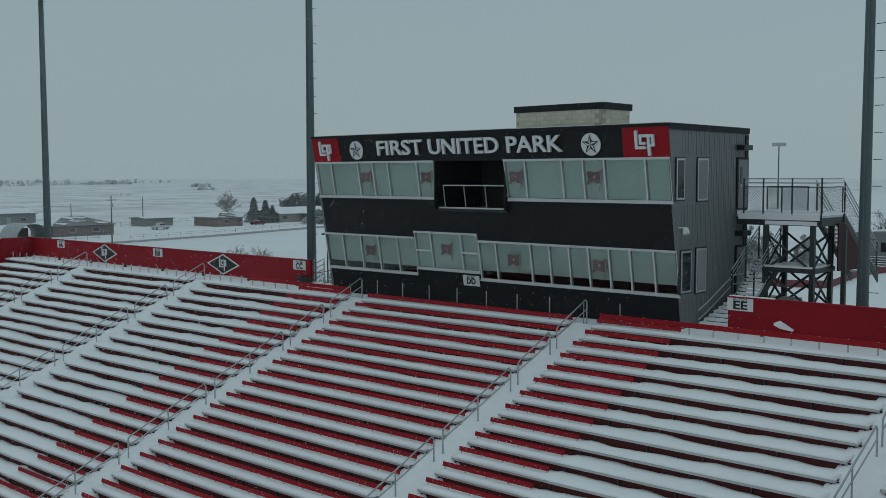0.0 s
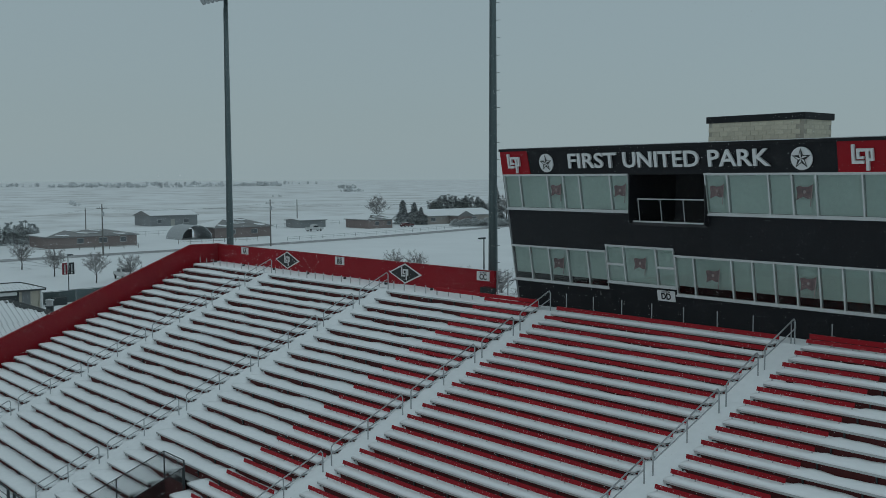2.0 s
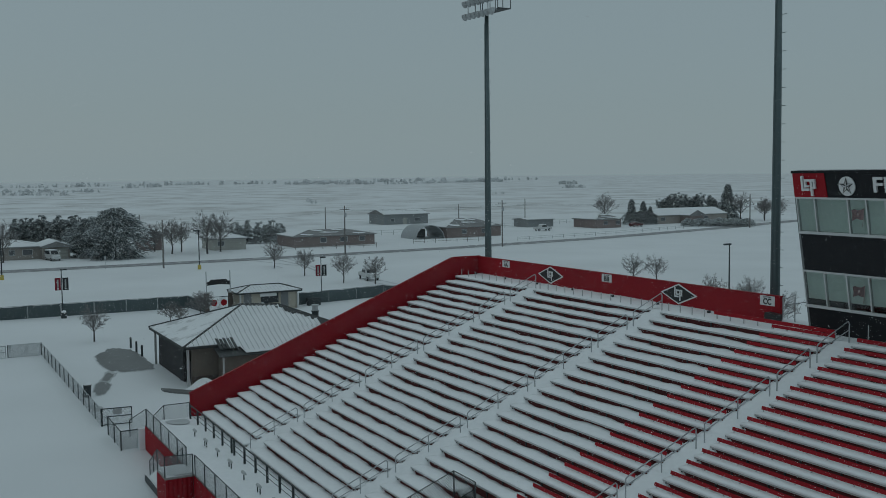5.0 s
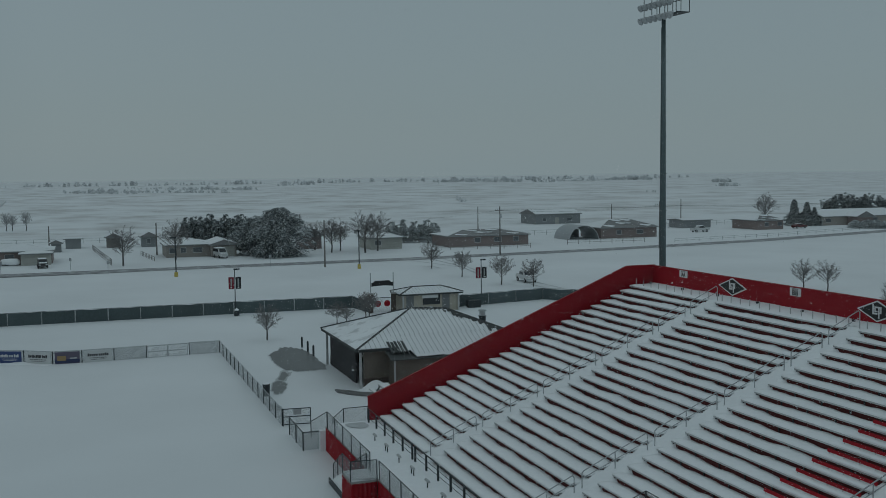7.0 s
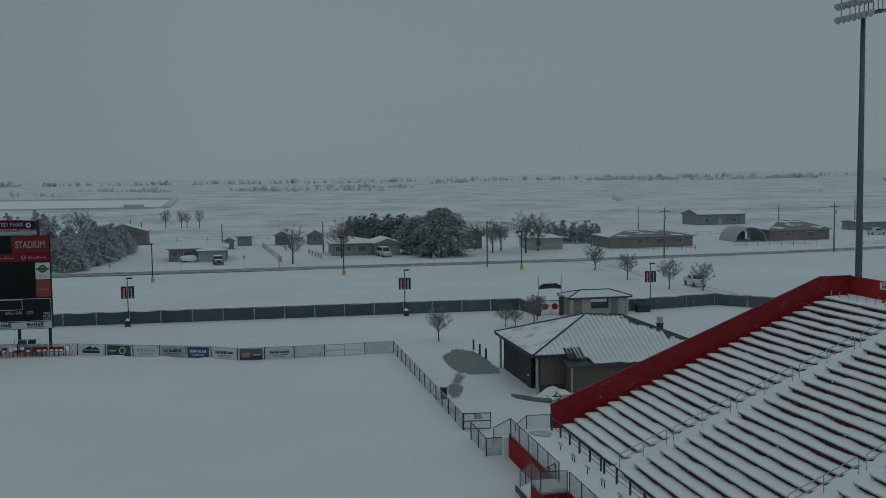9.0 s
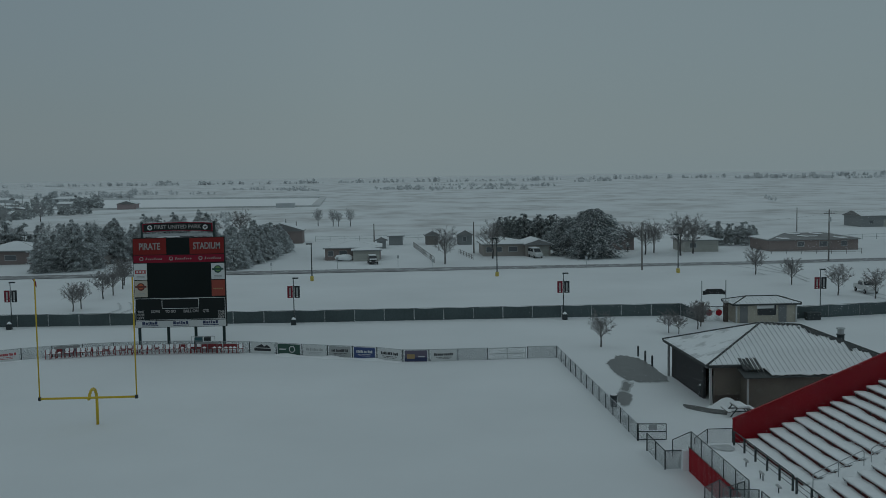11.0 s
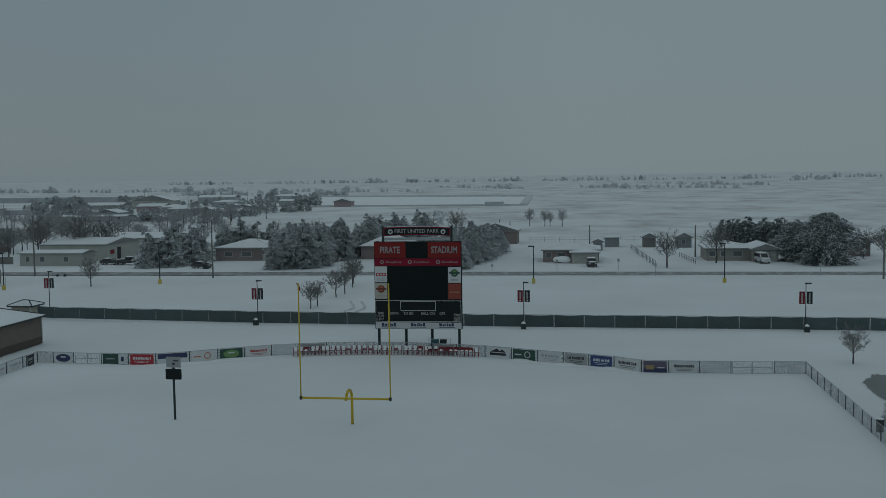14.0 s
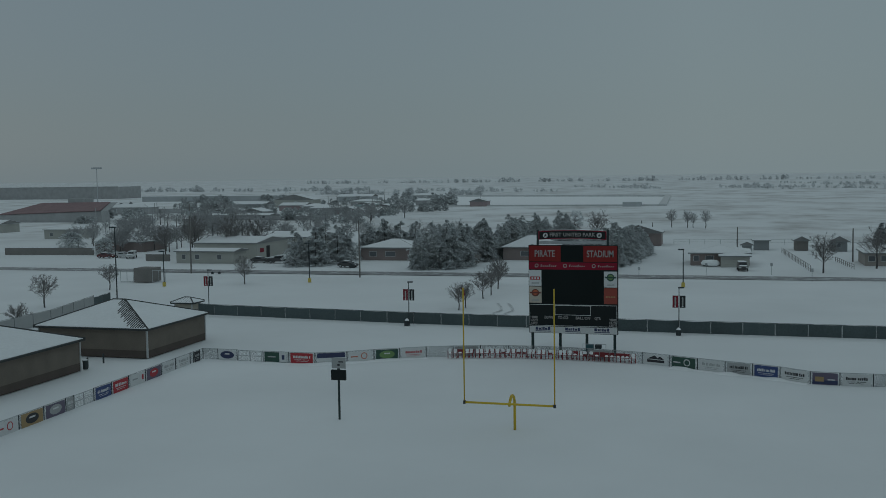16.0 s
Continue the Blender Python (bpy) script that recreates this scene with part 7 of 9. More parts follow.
solo("kerb_bed", (lambda q: (slab(q, [(-84.9, 13.1, 0), (-84.2, 13.9, 0), (-83.1, 14.8, 0), (-82.4, 15.9, 0), (-81.5, 15.5, 0), (-82.0, 14.6, 0), (-83.0, 13.7, 0), (-84.0, 13.1, 0)], (0, 0, 0.14)), q)[1])(bmesh.new()), M["wet"], "dark wet curved kerb along the pavilion bed", "kerb", kind="structure")
bm = bmesh.new()
rows = []
for i in range(13):
    u = i / 12
    crest = 0.95 * math.sin(math.pi * min(1, u * 1.15)) ** 1.4 * (0.75 + 0.5 * u)
    base = Vector((-84.3 + 1.9 * u, 14.9 + 2.9 * u, 0))
    rows.append([bm.verts.new(base + Vector((w * 0.8, -w * 0.45, crest * f))) for w, f in ((-0.55, 0.0), (-0.15, 0.9), (0.05, 1.0), (0.3, 0.6), (0.8, 0.2), (1.5, -0.03))])
for a, b in zip(rows, rows[1:]):
    for k in range(5):
        bm.faces.new((a[k], b[k], b[k + 1], a[k + 1]))
solo("snow_mound", bm, M["snow"], "sharp-crested drift of snow against the pavilion corner", "snow drift", kind="stuff", smooth=True)

# ---------------------------------------------------------------- lamps with banners, lot lamps, utility poles
def banner_lamp(x, y, bin_too=True):
    t = thing("banner_lamp", (x, y, 0), "dark lamp post with a red and a black banner", "street lamp", "banner lamps")
    bm = bmesh.new()
    rod(bm, (x, y, 0), (x, y, 5.75), 0.07, 8, 0.05)
    part("post", bm, M["dark_steel"], t)
    bm = bmesh.new()
    slab(bm, [(x - 0.12, y - 0.1, 5.70), (x - 0.12, y + 0.62, 5.73), (x - 0.12, y + 0.62, 5.87), (x - 0.12, y - 0.1, 5.87)], (0.3, 0, 0))
    part("lamp_head", bm, M["dark_steel"], t)
    for s, m in ((-1, "banner_red"), (1, "banner_black")):
        y0, y1 = (y - 0.78, y - 0.10) if s < 0 else (y + 0.10, y + 0.78)
        bb = boxed("banner", M[m], t, x - 0.01, x + 0.01, y0, y1, 3.30, 4.80, label="red cloth banner" if s < 0 else "black cloth banner")
        boxed("writing_bar", M["ad_grey"], bb, x + 0.011, x + 0.016, (y0 + y1) / 2 - 0.09, (y0 + y1) / 2 + 0.09, 3.65, 4.6)
        bm = bmesh.new()
        lathe(bm, [(0.11, 0), (0.11, 0.006)], (x + 0.011, (y0 + y1) / 2, 3.49), (1, 0, 0), 12)
        part("mark", bm, M["ad_white"], bb)
    if bin_too:
        b = thing("litter_bin", (x + 0.9, y, 0), "dark square litter bin with snow heaped on it", "litter bin", "litter bins")
        boxed("body", M["dark_steel"], b, x + 0.6, x + 1.2, y - 0.3, y + 0.3, 0, 0.7)
        bm = bmesh.new()
        lathe(bm, [(0.30, 0.7), (0.24, 0.82), (0.05, 0.98)], (x + 0.9, y, 0), n=8)
        part("snow_cap", bm, M["snow"], b)


for x, y, w in ((-133.5, 12.1, True), (-134.1, -22.0, True), (-135.7, -57.4, True), (-131.9, 44.8, True), (-148.0, -93.9, False)):
    banner_lamp(x, y, w)


def lot_lamp(x, y, h, base=True):
    t = thing("lot_lamp", (x, y, 0), "thin parking-lot lamp on a yellow concrete base" if base else "tall dark parking-lot lamp post", "street lamp", "parking lot lamps")
    if base:
        bm = bmesh.new()
        lathe(bm, [(0.33, 0), (0.31, 0.72), (0.2, 0.82)], (x, y, 0), n=10)
        part("footing", bm, M["bright_yellow"], t, "yellow painted footing")
    bm = bmesh.new()
    rod(bm, (x, y, 0), (x, y, h), 0.11, 8, 0.08)
    part("post", bm, M["dark_steel"], t)
    boxed("lamp_head", M["dark_steel"], t, x - 0.2, x + 0.2, y - 0.9, y + 0.15, h - 0.1, h + 0.12)


for x, y, h in ((-187.0, 9.5, 6.8), (-187.0, 42.5, 7.0), (-186.0, -23.5, 6.5), (-173.6, -117.0, 6.5), (-184.0, -92.3, 7.4)):
    lot_lamp(x, y, h)
lot_lamp(-151.4, -112.4, 12.2, False)
lot_lamp(-104.6, 91.7, 7.1, False)


def utility_pole(x, y, h, arms=1):
    t = thing("utility_pole", (x, y, 0), "weathered wooden utility pole" + (" with crossarm" if arms else ""), "utility pole", "utility poles")
    bm = bmesh.new()
    rod(bm, (x, y, 0), (x, y, h), 0.18, 8, 0.12)
    part("pole", bm, M["wood"], t)
    if arms:
        boxed("crossarm", M["wood"], t, x - 0.06, x + 0.06, y - 1.1, y + 1.1, h - 0.9, h - 0.76)
        bm = bmesh.new()
        for s in (-1, -0.5, 0.5, 1):
            rod(bm, (x, y + s, h - 0.76), (x, y + s, h - 0.5), 0.05, 5)
        part("insulators", bm, M["galv"], t)
        bm = bmesh.new()
        lathe(bm, [(0.25, 0), (0.27, 0.1), (0.27, 0.8), (0.2, 0.9)], (x + 0.4, y, h - 2.4), n=10)
        part("transformer", bm, M["galv"], t)


POLES = [(-203.5, 77.8, 10.3, 1), (-193.0, 37.4, 8.9, 0), (-193.8, -85.8, 11.2, 0), (-197.0, -124.6, 14.6, 1), (-202.8, 116.3, 10.6, 1), (-224.0, 213.7, 9.8, 0), (-296, 109.5, 7.0, 0), (-312, 165, 6.2, 0), (-277, 169.8, 8.6, 0), (-276, -13.5, 5.4, 0), (-239.5, 9.9, 7.2, 0), (-320, -41.0, 5.0, 0), (-316, -37.5, 4.6, 0), (-262, 47.0, 7.5, 0)]
for p in POLES:
    utility_pole(*p)
wires = thing("power_line", (-200, 0, 10), "thin sagging power wires between the poles", "power line")


def wire(a, b, sag, r=0.012):
    bm = bmesh.new()
    A, B = Vector(a), Vector(b)
    pts = [A.lerp(B, i / 12) + Vector((0, 0, -4 * sag * (i / 12) * (1 - i / 12))) for i in range(13)]
    pipe(bm, pts, r, 3)
    part("wire", bm, M["dark_steel"], wires)["kind"] = "stuff"


wire((-203.5, 77.8, 9.5), (-202.8, 116.3, 9.8), 0.8); wire((-202.8, 116.3, 9.8), (-224.0, 213.7, 9.2), 1.2); wire((-193.8, -85.8, 10.8), (-197, -124.6, 13.7), 0.8); wire((-203.5, 77.8, 9.5), (-193.0, 37.4, 8.6), 0.8)
wire((-296, 118, 5.8), (-291.8, 145.7, 6.0), 0.2, 0.03); wire((-291.8, 145.7, 6.0), (-286.8, 176.6, 6.2), 0.25, 0.03); wire((-286.8, 176.6, 6.2), (-278, 245, 6.4), 0.5, 0.03)
wire((-69.6, 36.5, 5.4), (-40.5, 36.4, 10.2), 0.3, 0.02)

# ---------------------------------------------------------------- houses over the road
def house(x0, x1, y0, y1, h, rise, wall, label, roof="hip", roof_mat="snow_roof", garage=None, wins=(), name="house", over=0.5, bare=False, eave_mat="house_grey"):
    """A low house whose street front faces +x, with openings let into it."""
    cx, cy = (x0 + x1) / 2, (y0 + y1) / 2
    ob = thing(name, (cx, cy, 0), label, "house" if name == "house" else "building", "houses" if name == "house" else "")
    t = 0.2
    spans = sorted([(a, b, 0.9, 2.1, "window") for a, b in wins] + ([(garage[0], garage[1], 0.0, 2.2, "garage_door")] if garage else []))
    c = y0
    bm = bmesh.new()
    for a, b, z0, z1, kind in spans:
        if a > c:
            box(bm, x1 - t, x1, c, a, 0, h)
        box(bm, x1 - t, x1, a, b, z1, h)
        if z0 > 0:
            box(bm, x1 - t, x1, a, b, 0, z0)
        c = b
    if c < y1:
        box(bm, x1 - t, x1, c, y1, 0, h)
    bmesh.ops.remove_doubles(bm, verts=bm.verts, dist=0.001)
    part("front_wall", bm, M[wall], ob)
    boxed("back_wall", M[wall], ob, x0, x0 + t, y0, y1, 0, h)
    boxed("side_wall", M[wall], ob, x0 + t, x1 - t, y0, y0 + t, 0, h)
    boxed("side_wall", M[wall], ob, x0 + t, x1 - t, y1 - t, y1, 0, h)
    for a, b, z0, z1, kind in spans:
        if kind == "window":
            w = boxed("window", M["white_frame"], ob, x1 - 0.12, x1 - 0.05, a, b, z0, z1)
            boxed("pane", M["house_pane"], w, x1 - 0.05, x1 - 0.03, a + 0.08, b - 0.08, z0 + 0.08, z1 - 0.08)
        else:
            g = boxed("garage_door", M["house_pale"], ob, x1 - 0.16, x1 - 0.10, a, b, z0, z1)
            for k in range(1, 4):
                boxed("rail", M["house_tan"], g, x1 - 0.10, x1 - 0.08, a, b, z0 + k * (z1 - z0) / 4 - 0.02, z0 + k * (z1 - z0) / 4 + 0.02)
    X0, X1, Y0_, Y1_ = x0 - over, x1 + over, y0 - over, y1 + over
    boxed("eave", M[eave_mat], ob, X0, X1, Y0_, Y1_, h, h + 0.14)
    e = h + 0.145
    if roof == "hip":
        d = min(X1 - X0, Y1_ - Y0_) / 2
        if Y1_ - Y0_ > X1 - X0:
            r, q = (cx, Y0_ + d, e + rise), (cx, Y1_ - d, e + rise)
        else:
            r, q = (X0 + d, cy, e + rise), (X1 - d, cy, e + rise)
    elif roof == "gable_y":
        r, q = (cx, Y0_, e + rise), (cx, Y1_, e + rise)
    else:
        r, q = (X0, cy, e + rise), (X1, cy, e + rise)
    bm = bmesh.new()
    A, B, C, D = (X0, Y0_, e), (X1, Y0_, e), (X1, Y1_, e), (X0, Y1_, e)
    if roof == "gable_x" or (roof == "hip" and not Y1_ - Y0_ > X1 - X0):
        faces = [[A, B, q, r], [B, C, q], [C, D, r, q], [D, A, r]]
    else:
        faces = [[A, B, r], [B, C, q, r], [C, D, q], [D, A, r, q]]
    bm2 = bmesh.new()
    for f in faces:
        face(bm2, f)
    bmesh.ops.remove_doubles(bm2, verts=bm2.verts, dist=0.001)
    part("roof", bm2, M["shingle"], ob)
    bm.free()
    for i, f in enumerate(faces):
        pts = [Vector(p) for p in f]
        mid = sum(pts, Vector()) / len(pts)
        if roof != "hip" and len(f) == 3:
            continue
        if bare and i % 2:
            for k in range(8):
                bm = bmesh.new()
                ctr = mid.lerp(pts[k % len(pts)], 0.62 if k < 4 else 0.3 - 0.05 * k)
                ring = [ctr + (pts[1] - pts[0]).normalized() * (1.1 + 0.6 * wob(k, i, 3)) * math.cos(a) * 1.4 + (pts[2] - pts[1]).normalized() * 1.0 * math.sin(a) * (1 + 0.4 * math.cos(3 * a)) + Vector((0, 0, 0.1)) for a in [0.6 * j for j in range(10)]]
                face(bm, ring)
                part("snow_patch", bm, M["snow_roof"], ob)
            continue
        bm = bmesh.new()
        slab(bm, [mid.lerp(p, 0.965) + Vector((0, 0, 0.03)) for p in pts], (0, 0, 0.10))
        part("roof_snow", bm, M[roof_mat], ob)
    return ob


house(-238, -227, -23.6, -11.6, 2.5, 1.15, "house_brick", "low brick house, pale garage door, snowy hip roof", wins=((-23, -21.8), (-20.6, -18.8)))
house(-228.5, -223.5, -17.4, -11.8, 2.2, 0.45, "house_pale", "pale low carport wing of a brick house", garage=(-16.6, -12.6))
house(-241, -230, 11.2, 20.5, 2.5, 1.2, "house_tan", "long low tan house under a snowy hip roof", wins=((11.8, 13.2), (14.2, 15.4), (16.8, 18.8)))
house(-239, -227.5, 20.5, 25.8, 2.5, 1.0, "house_tan", "gabled garage wing of a tan house", roof="gable_x", garage=(21.2, 25.4))
house(-250, -240, 43.5, 47.5, 3.0, 1.6, "house_brick", "brown house half hidden among snowy trees", roof="gable_x")
house(-241, -231, 57.0, 64.6, 2.5, 1.25, "house_pale", "pale house with a wide garage under a snowy roof", garage=(60.8, 64.2), wins=((58.0, 59.6),))
house(-241, -229, 75.5, 96.0, 2.4, 1.15, "house_brick", "long low brick house with patchy snow on its roof", wins=((82, 83.6), (87, 89), (92, 93.5)), bare=True)
house(-324, -312, 136.5, 153.0, 3.2, 1.5, "house_grey", "grey metal barn under a snowy gable roof", roof="gable_y", garage=(143.6, 145), wins=((148, 150), (139, 140.5)), name="barn")
house(-250, -238.5, 121.0, 137.5, 2.6, 2.0, "house_brick", "dark brick house with snow sliding off its roof", wins=((125.5, 127), (131.5, 133.5)), bare=True)
house(-276, -268, 165.0, 174.5, 2.2, 0.35, "house_grey", "long grey shed under snow", roof="gable_y", name="shed")
house(-262, -250, 178.0, 187.0, 2.5, 1.7, "house_brick", "low brick house with a dark roof", wins=((180.5, 182), (185, 186.6)), bare=True)
house(-270, -258, 207.5, 237.0, 2.5, 2.0, "house_tan", "wide low house under a snowy roof by the trees", roof="gable_y", wins=((209, 211), (226, 229)))
house(-259.5, -253.5, 217.0, 223.0, 2.5, 1.6, "house_brick", "dark gabled front wing of a wide low house", roof="gable_x", bare=True)
house(-262, -259, -12.6, -10.4, 2.0, 0.7, "house_grey", "small grey garden shed with a snowy roof", roof="gable_x", name="shed")
house(-274, -270, -9.6, -6.0, 2.3, 0.2, "house_grey", "dark grey trailer shed", roof="gable_y", name="shed")
house(-272, -267, 8.2, 11.8, 2.4, 1.2, "house_grey", "grey shed with a window under a gable", roof="gable_x", wins=((9.4, 10.4),), name="shed")
house(-274, -269, 0.0, 3.1, 2.4, 1.0, "wood", "small brown shed behind the fence", roof="gable_x", name="shed")
house(-225.5, -219.2, -141.0, -126.0, 2.7, 0.5, "house_pale", "low pale shop building with a shallow snowy roof", roof="gable_y", wins=((-139.6, -138.6), (-136.2, -135.0), (-130.5, -129.3)), name="shop")
wk = house(-250, -232, -143.4, -126.4, 3.7, 1.1, "house_pale", "large pale metal workshop under snow", roof="gable_y", name="workshop", over=0.25)
boxed("gable_door", M["dark_room"], wk, -239.0, -237.2, -126.42, -126.32, 0, 2.9)
boxed("sign_board", M["banner_red"], wk, -235.6, -233.6, -126.42, -126.32, 1.5, 2.5)
wk = house(-270, -252, -137.0, -121.5, 3.9, 1.0, "house_pale", "pale metal workshop wing under snow", roof="gable_y", name="workshop", over=0.25)
boxed("gable_door", M["white_frame"], wk, -258, -255, -121.52, -121.42, 0, 3.2)
house(-244, -232, -99.5, -86.0, 2.8, 1.7, "house_brick", "low brown house between snow-laden cedars", wins=((-97.5, -95.6), (-93.5, -91)))
house(-246, -236, -66.0, -54.0, 2.8, 2.4, "house_brick", "brown house behind the scoreboard", wins=((-62, -60),))
house(-290, -283, -45.0, -33.0, 3.4, 2.0, "house_brick", "dim reddish barn behind the hedge", roof="gable_x", name="barn")
house(-262, -250, -184.0, -169.0, 2.6, 1.6, "house_brick", "low brick house under smooth snow behind bare trees")
house(-606, -597, -164.0, -153.6, 3.0, 1.6, "town_red", "lone brown barn far out by a field edge", roof="gable_x", name="barn")

# quonset hut
q = thing("quonset_hut", (-240, 116.3, 0), "grey arched quonset hut open at its front", "building")
bm = bmesh.new()
outer = [(-237.5, 115.6 + 4.2 * math.cos(a), 3.6 * math.sin(a)) for a in [math.pi * i / 16 for i in range(17)]]
inner = [(-237.5, 115.6 + 4.05 * math.cos(a), 3.46 * math.sin(a)) for a in [math.pi * i / 16 for i in range(17)]]
for i in range(16):
    a, b, c, d = outer[i], outer[i + 1], inner[i + 1], inner[i]
    slab(bm, [a, b, c, d], (-9, 0, 0))
part("shell", bm, M["galv"], q)["kind"] = "stuff"
boxed("back_wall", M["house_grey"], q, -246.5, -246.4, 112.6, 118.6, 0, 2.2)

# fences, tanks and clutter round the yards
def rail_fence(pts, label, h=1.1, step=3.0, mat="wood"):
    ob = thing("yard_fence", (pts[0][0], pts[0][1], 0), label, "fence", "yard fences")
    for p, q2 in zip(pts, pts[1:]):
        a, b = Vector((*p, 0)), Vector((*q2, 0))
        n = max(1, round((b - a).length / step))
        for i in range(n + 1):
            c = a.lerp(b, i / n)
            bm = bmesh.new()
            rod(bm, c, c + Vector((0, 0, h)), 0.06, 5)
            part("post", bm, M[mat], ob)
        for k in (0.45, 0.95):
            bm = bmesh.new()
            rod(bm, a + Vector((0, 0, h * k)), b + Vector((0, 0, h * k)), 0.035, 5)
            part("rail", bm, M[mat], ob)


rail_fence([(-222, 70), (-219, 92)], "dark wooden rail fence before the brick house")
rail_fence([(-224, 104), (-222, 124)], "dark wooden rail fence by the quonset hut")
rail_fence([(-290, -30), (-290, 60)], "thin wire fence behind the yards", 1.4, 4.0, "galv")
rail_fence([(-258, 100), (-265, 140), (-285, 200)], "thin wire fence behind the yards", 1.4, 4.0, "galv")
rail_fence([(-218, 130), (-224, 165), (-236, 205)], "low rail fence along the road", 0.9, 4.0, "galv")
rail_fence([(-262, -3.4), (-216, -0.4)], "dark plank fence between two yards", 1.3, 2.4, "wood")
rail_fence([(-240, 6.5), (-222, 8.2)], "dark plank fence between two yards", 1.0, 2.0, "wood")
for x0, x1, y0, y1, h, lab in ((-262, -224, -70.3, -70.0, 1.9, "dark board fence beside the cedars"), (-224, -223.7, -152, -145.5, 1.6, "short brown board fence")):
    w = thing("board_fence", ((x0 + x1) / 2, (y0 + y1) / 2, 0), lab, "fence", "yard fences")
    boxed("board_panel", M["wood"], w, x0, x1, y0, y1, 0, h)
    boxed("cap_rail", M["wood"], w, x0, x1, y0 - 0.04, y1 + 0.04, h, h + 0.05)
bb = thing("tarped_boat", (-224.5, -17.5, 0), "boat under a snowy white cover by the brick house", "boat")
bm = bmesh.new()
lathe(bm, [(0.1, -1.9), (0.6, -1.5), (0.75, 0), (0.7, 1.4), (0.3, 1.9)], (-224.5, -19.5, 0.75), (0.1, 1, 0), 12)
part("cover", bm, M["snow"], bb, smooth=True)
boxed("trailer_frame", M["dark_steel"], bb, -225.0, -224.0, -21.0, -18.0, 0.15, 0.3)
box_yard = thing("dumpster_pen", (-181, -125, 0), "brown enclosure with open mesh gates in the parking lot", "enclosure")
boxed("wall", M["wood"], box_yard, -183.2, -179.6, -127.2, -123.4, 0, 2.7)
for y in (-128.8, -121.8):
    bm = bmesh.new()
    for z in (0.1, 2.3):
        rod(bm, (-179.7, y - 1.4, z), (-179.7, y + 1.4, z), 0.05, 5)
    for k in (-1.4, 0, 1.4):
        rod(bm, (-179.7, y + k, 0), (-179.7, y + k, 2.4), 0.05, 5)
    part("gate_frame", bm, M["galv"], box_yard)
# The two at 0.4 size stand in for a pair of small posts.
for x, y, f in ((-218, 31.0, 1.0), (-196.5, -119.5, 0.4), (-196.6, -118.0, 0.4), (-212, -94.5, 0.9)):
    mb = thing("mail_box", (x, y, 0), "small dark roadside box in the snow", "mailbox", "roadside boxes")
    bm = bmesh.new()
    slab(bm, [(x, y - 0.6 * f, 0), (x, y + 0.6 * f, 0), (x, y + 0.6 * f, 0.8 * f), (x, y, 1.15 * f), (x, y - 0.6 * f, 0.8 * f)], (-0.9 * f, 0, 0))
    part("body", bm, M["dark_steel"], mb)
for x, y in ((-198, -32), (-198.5, -1.5), (-198.5, 28), (-207, -20), (-207.5, -46), (-209, -8)):
    sg = thing("road_marker", (x, y, 0), "thin roadside marker post", "sign post", "roadside markers")
    bm = bmesh.new()
    rod(bm, (x, y, 0), (x, y, 2.3), 0.045, 5)
    part("post", bm, M["galv"], sg)
    boxed("plate", M["galv"], sg, x - 0.02, x + 0.02, y - 0.22, y + 0.22, 1.7, 2.3)


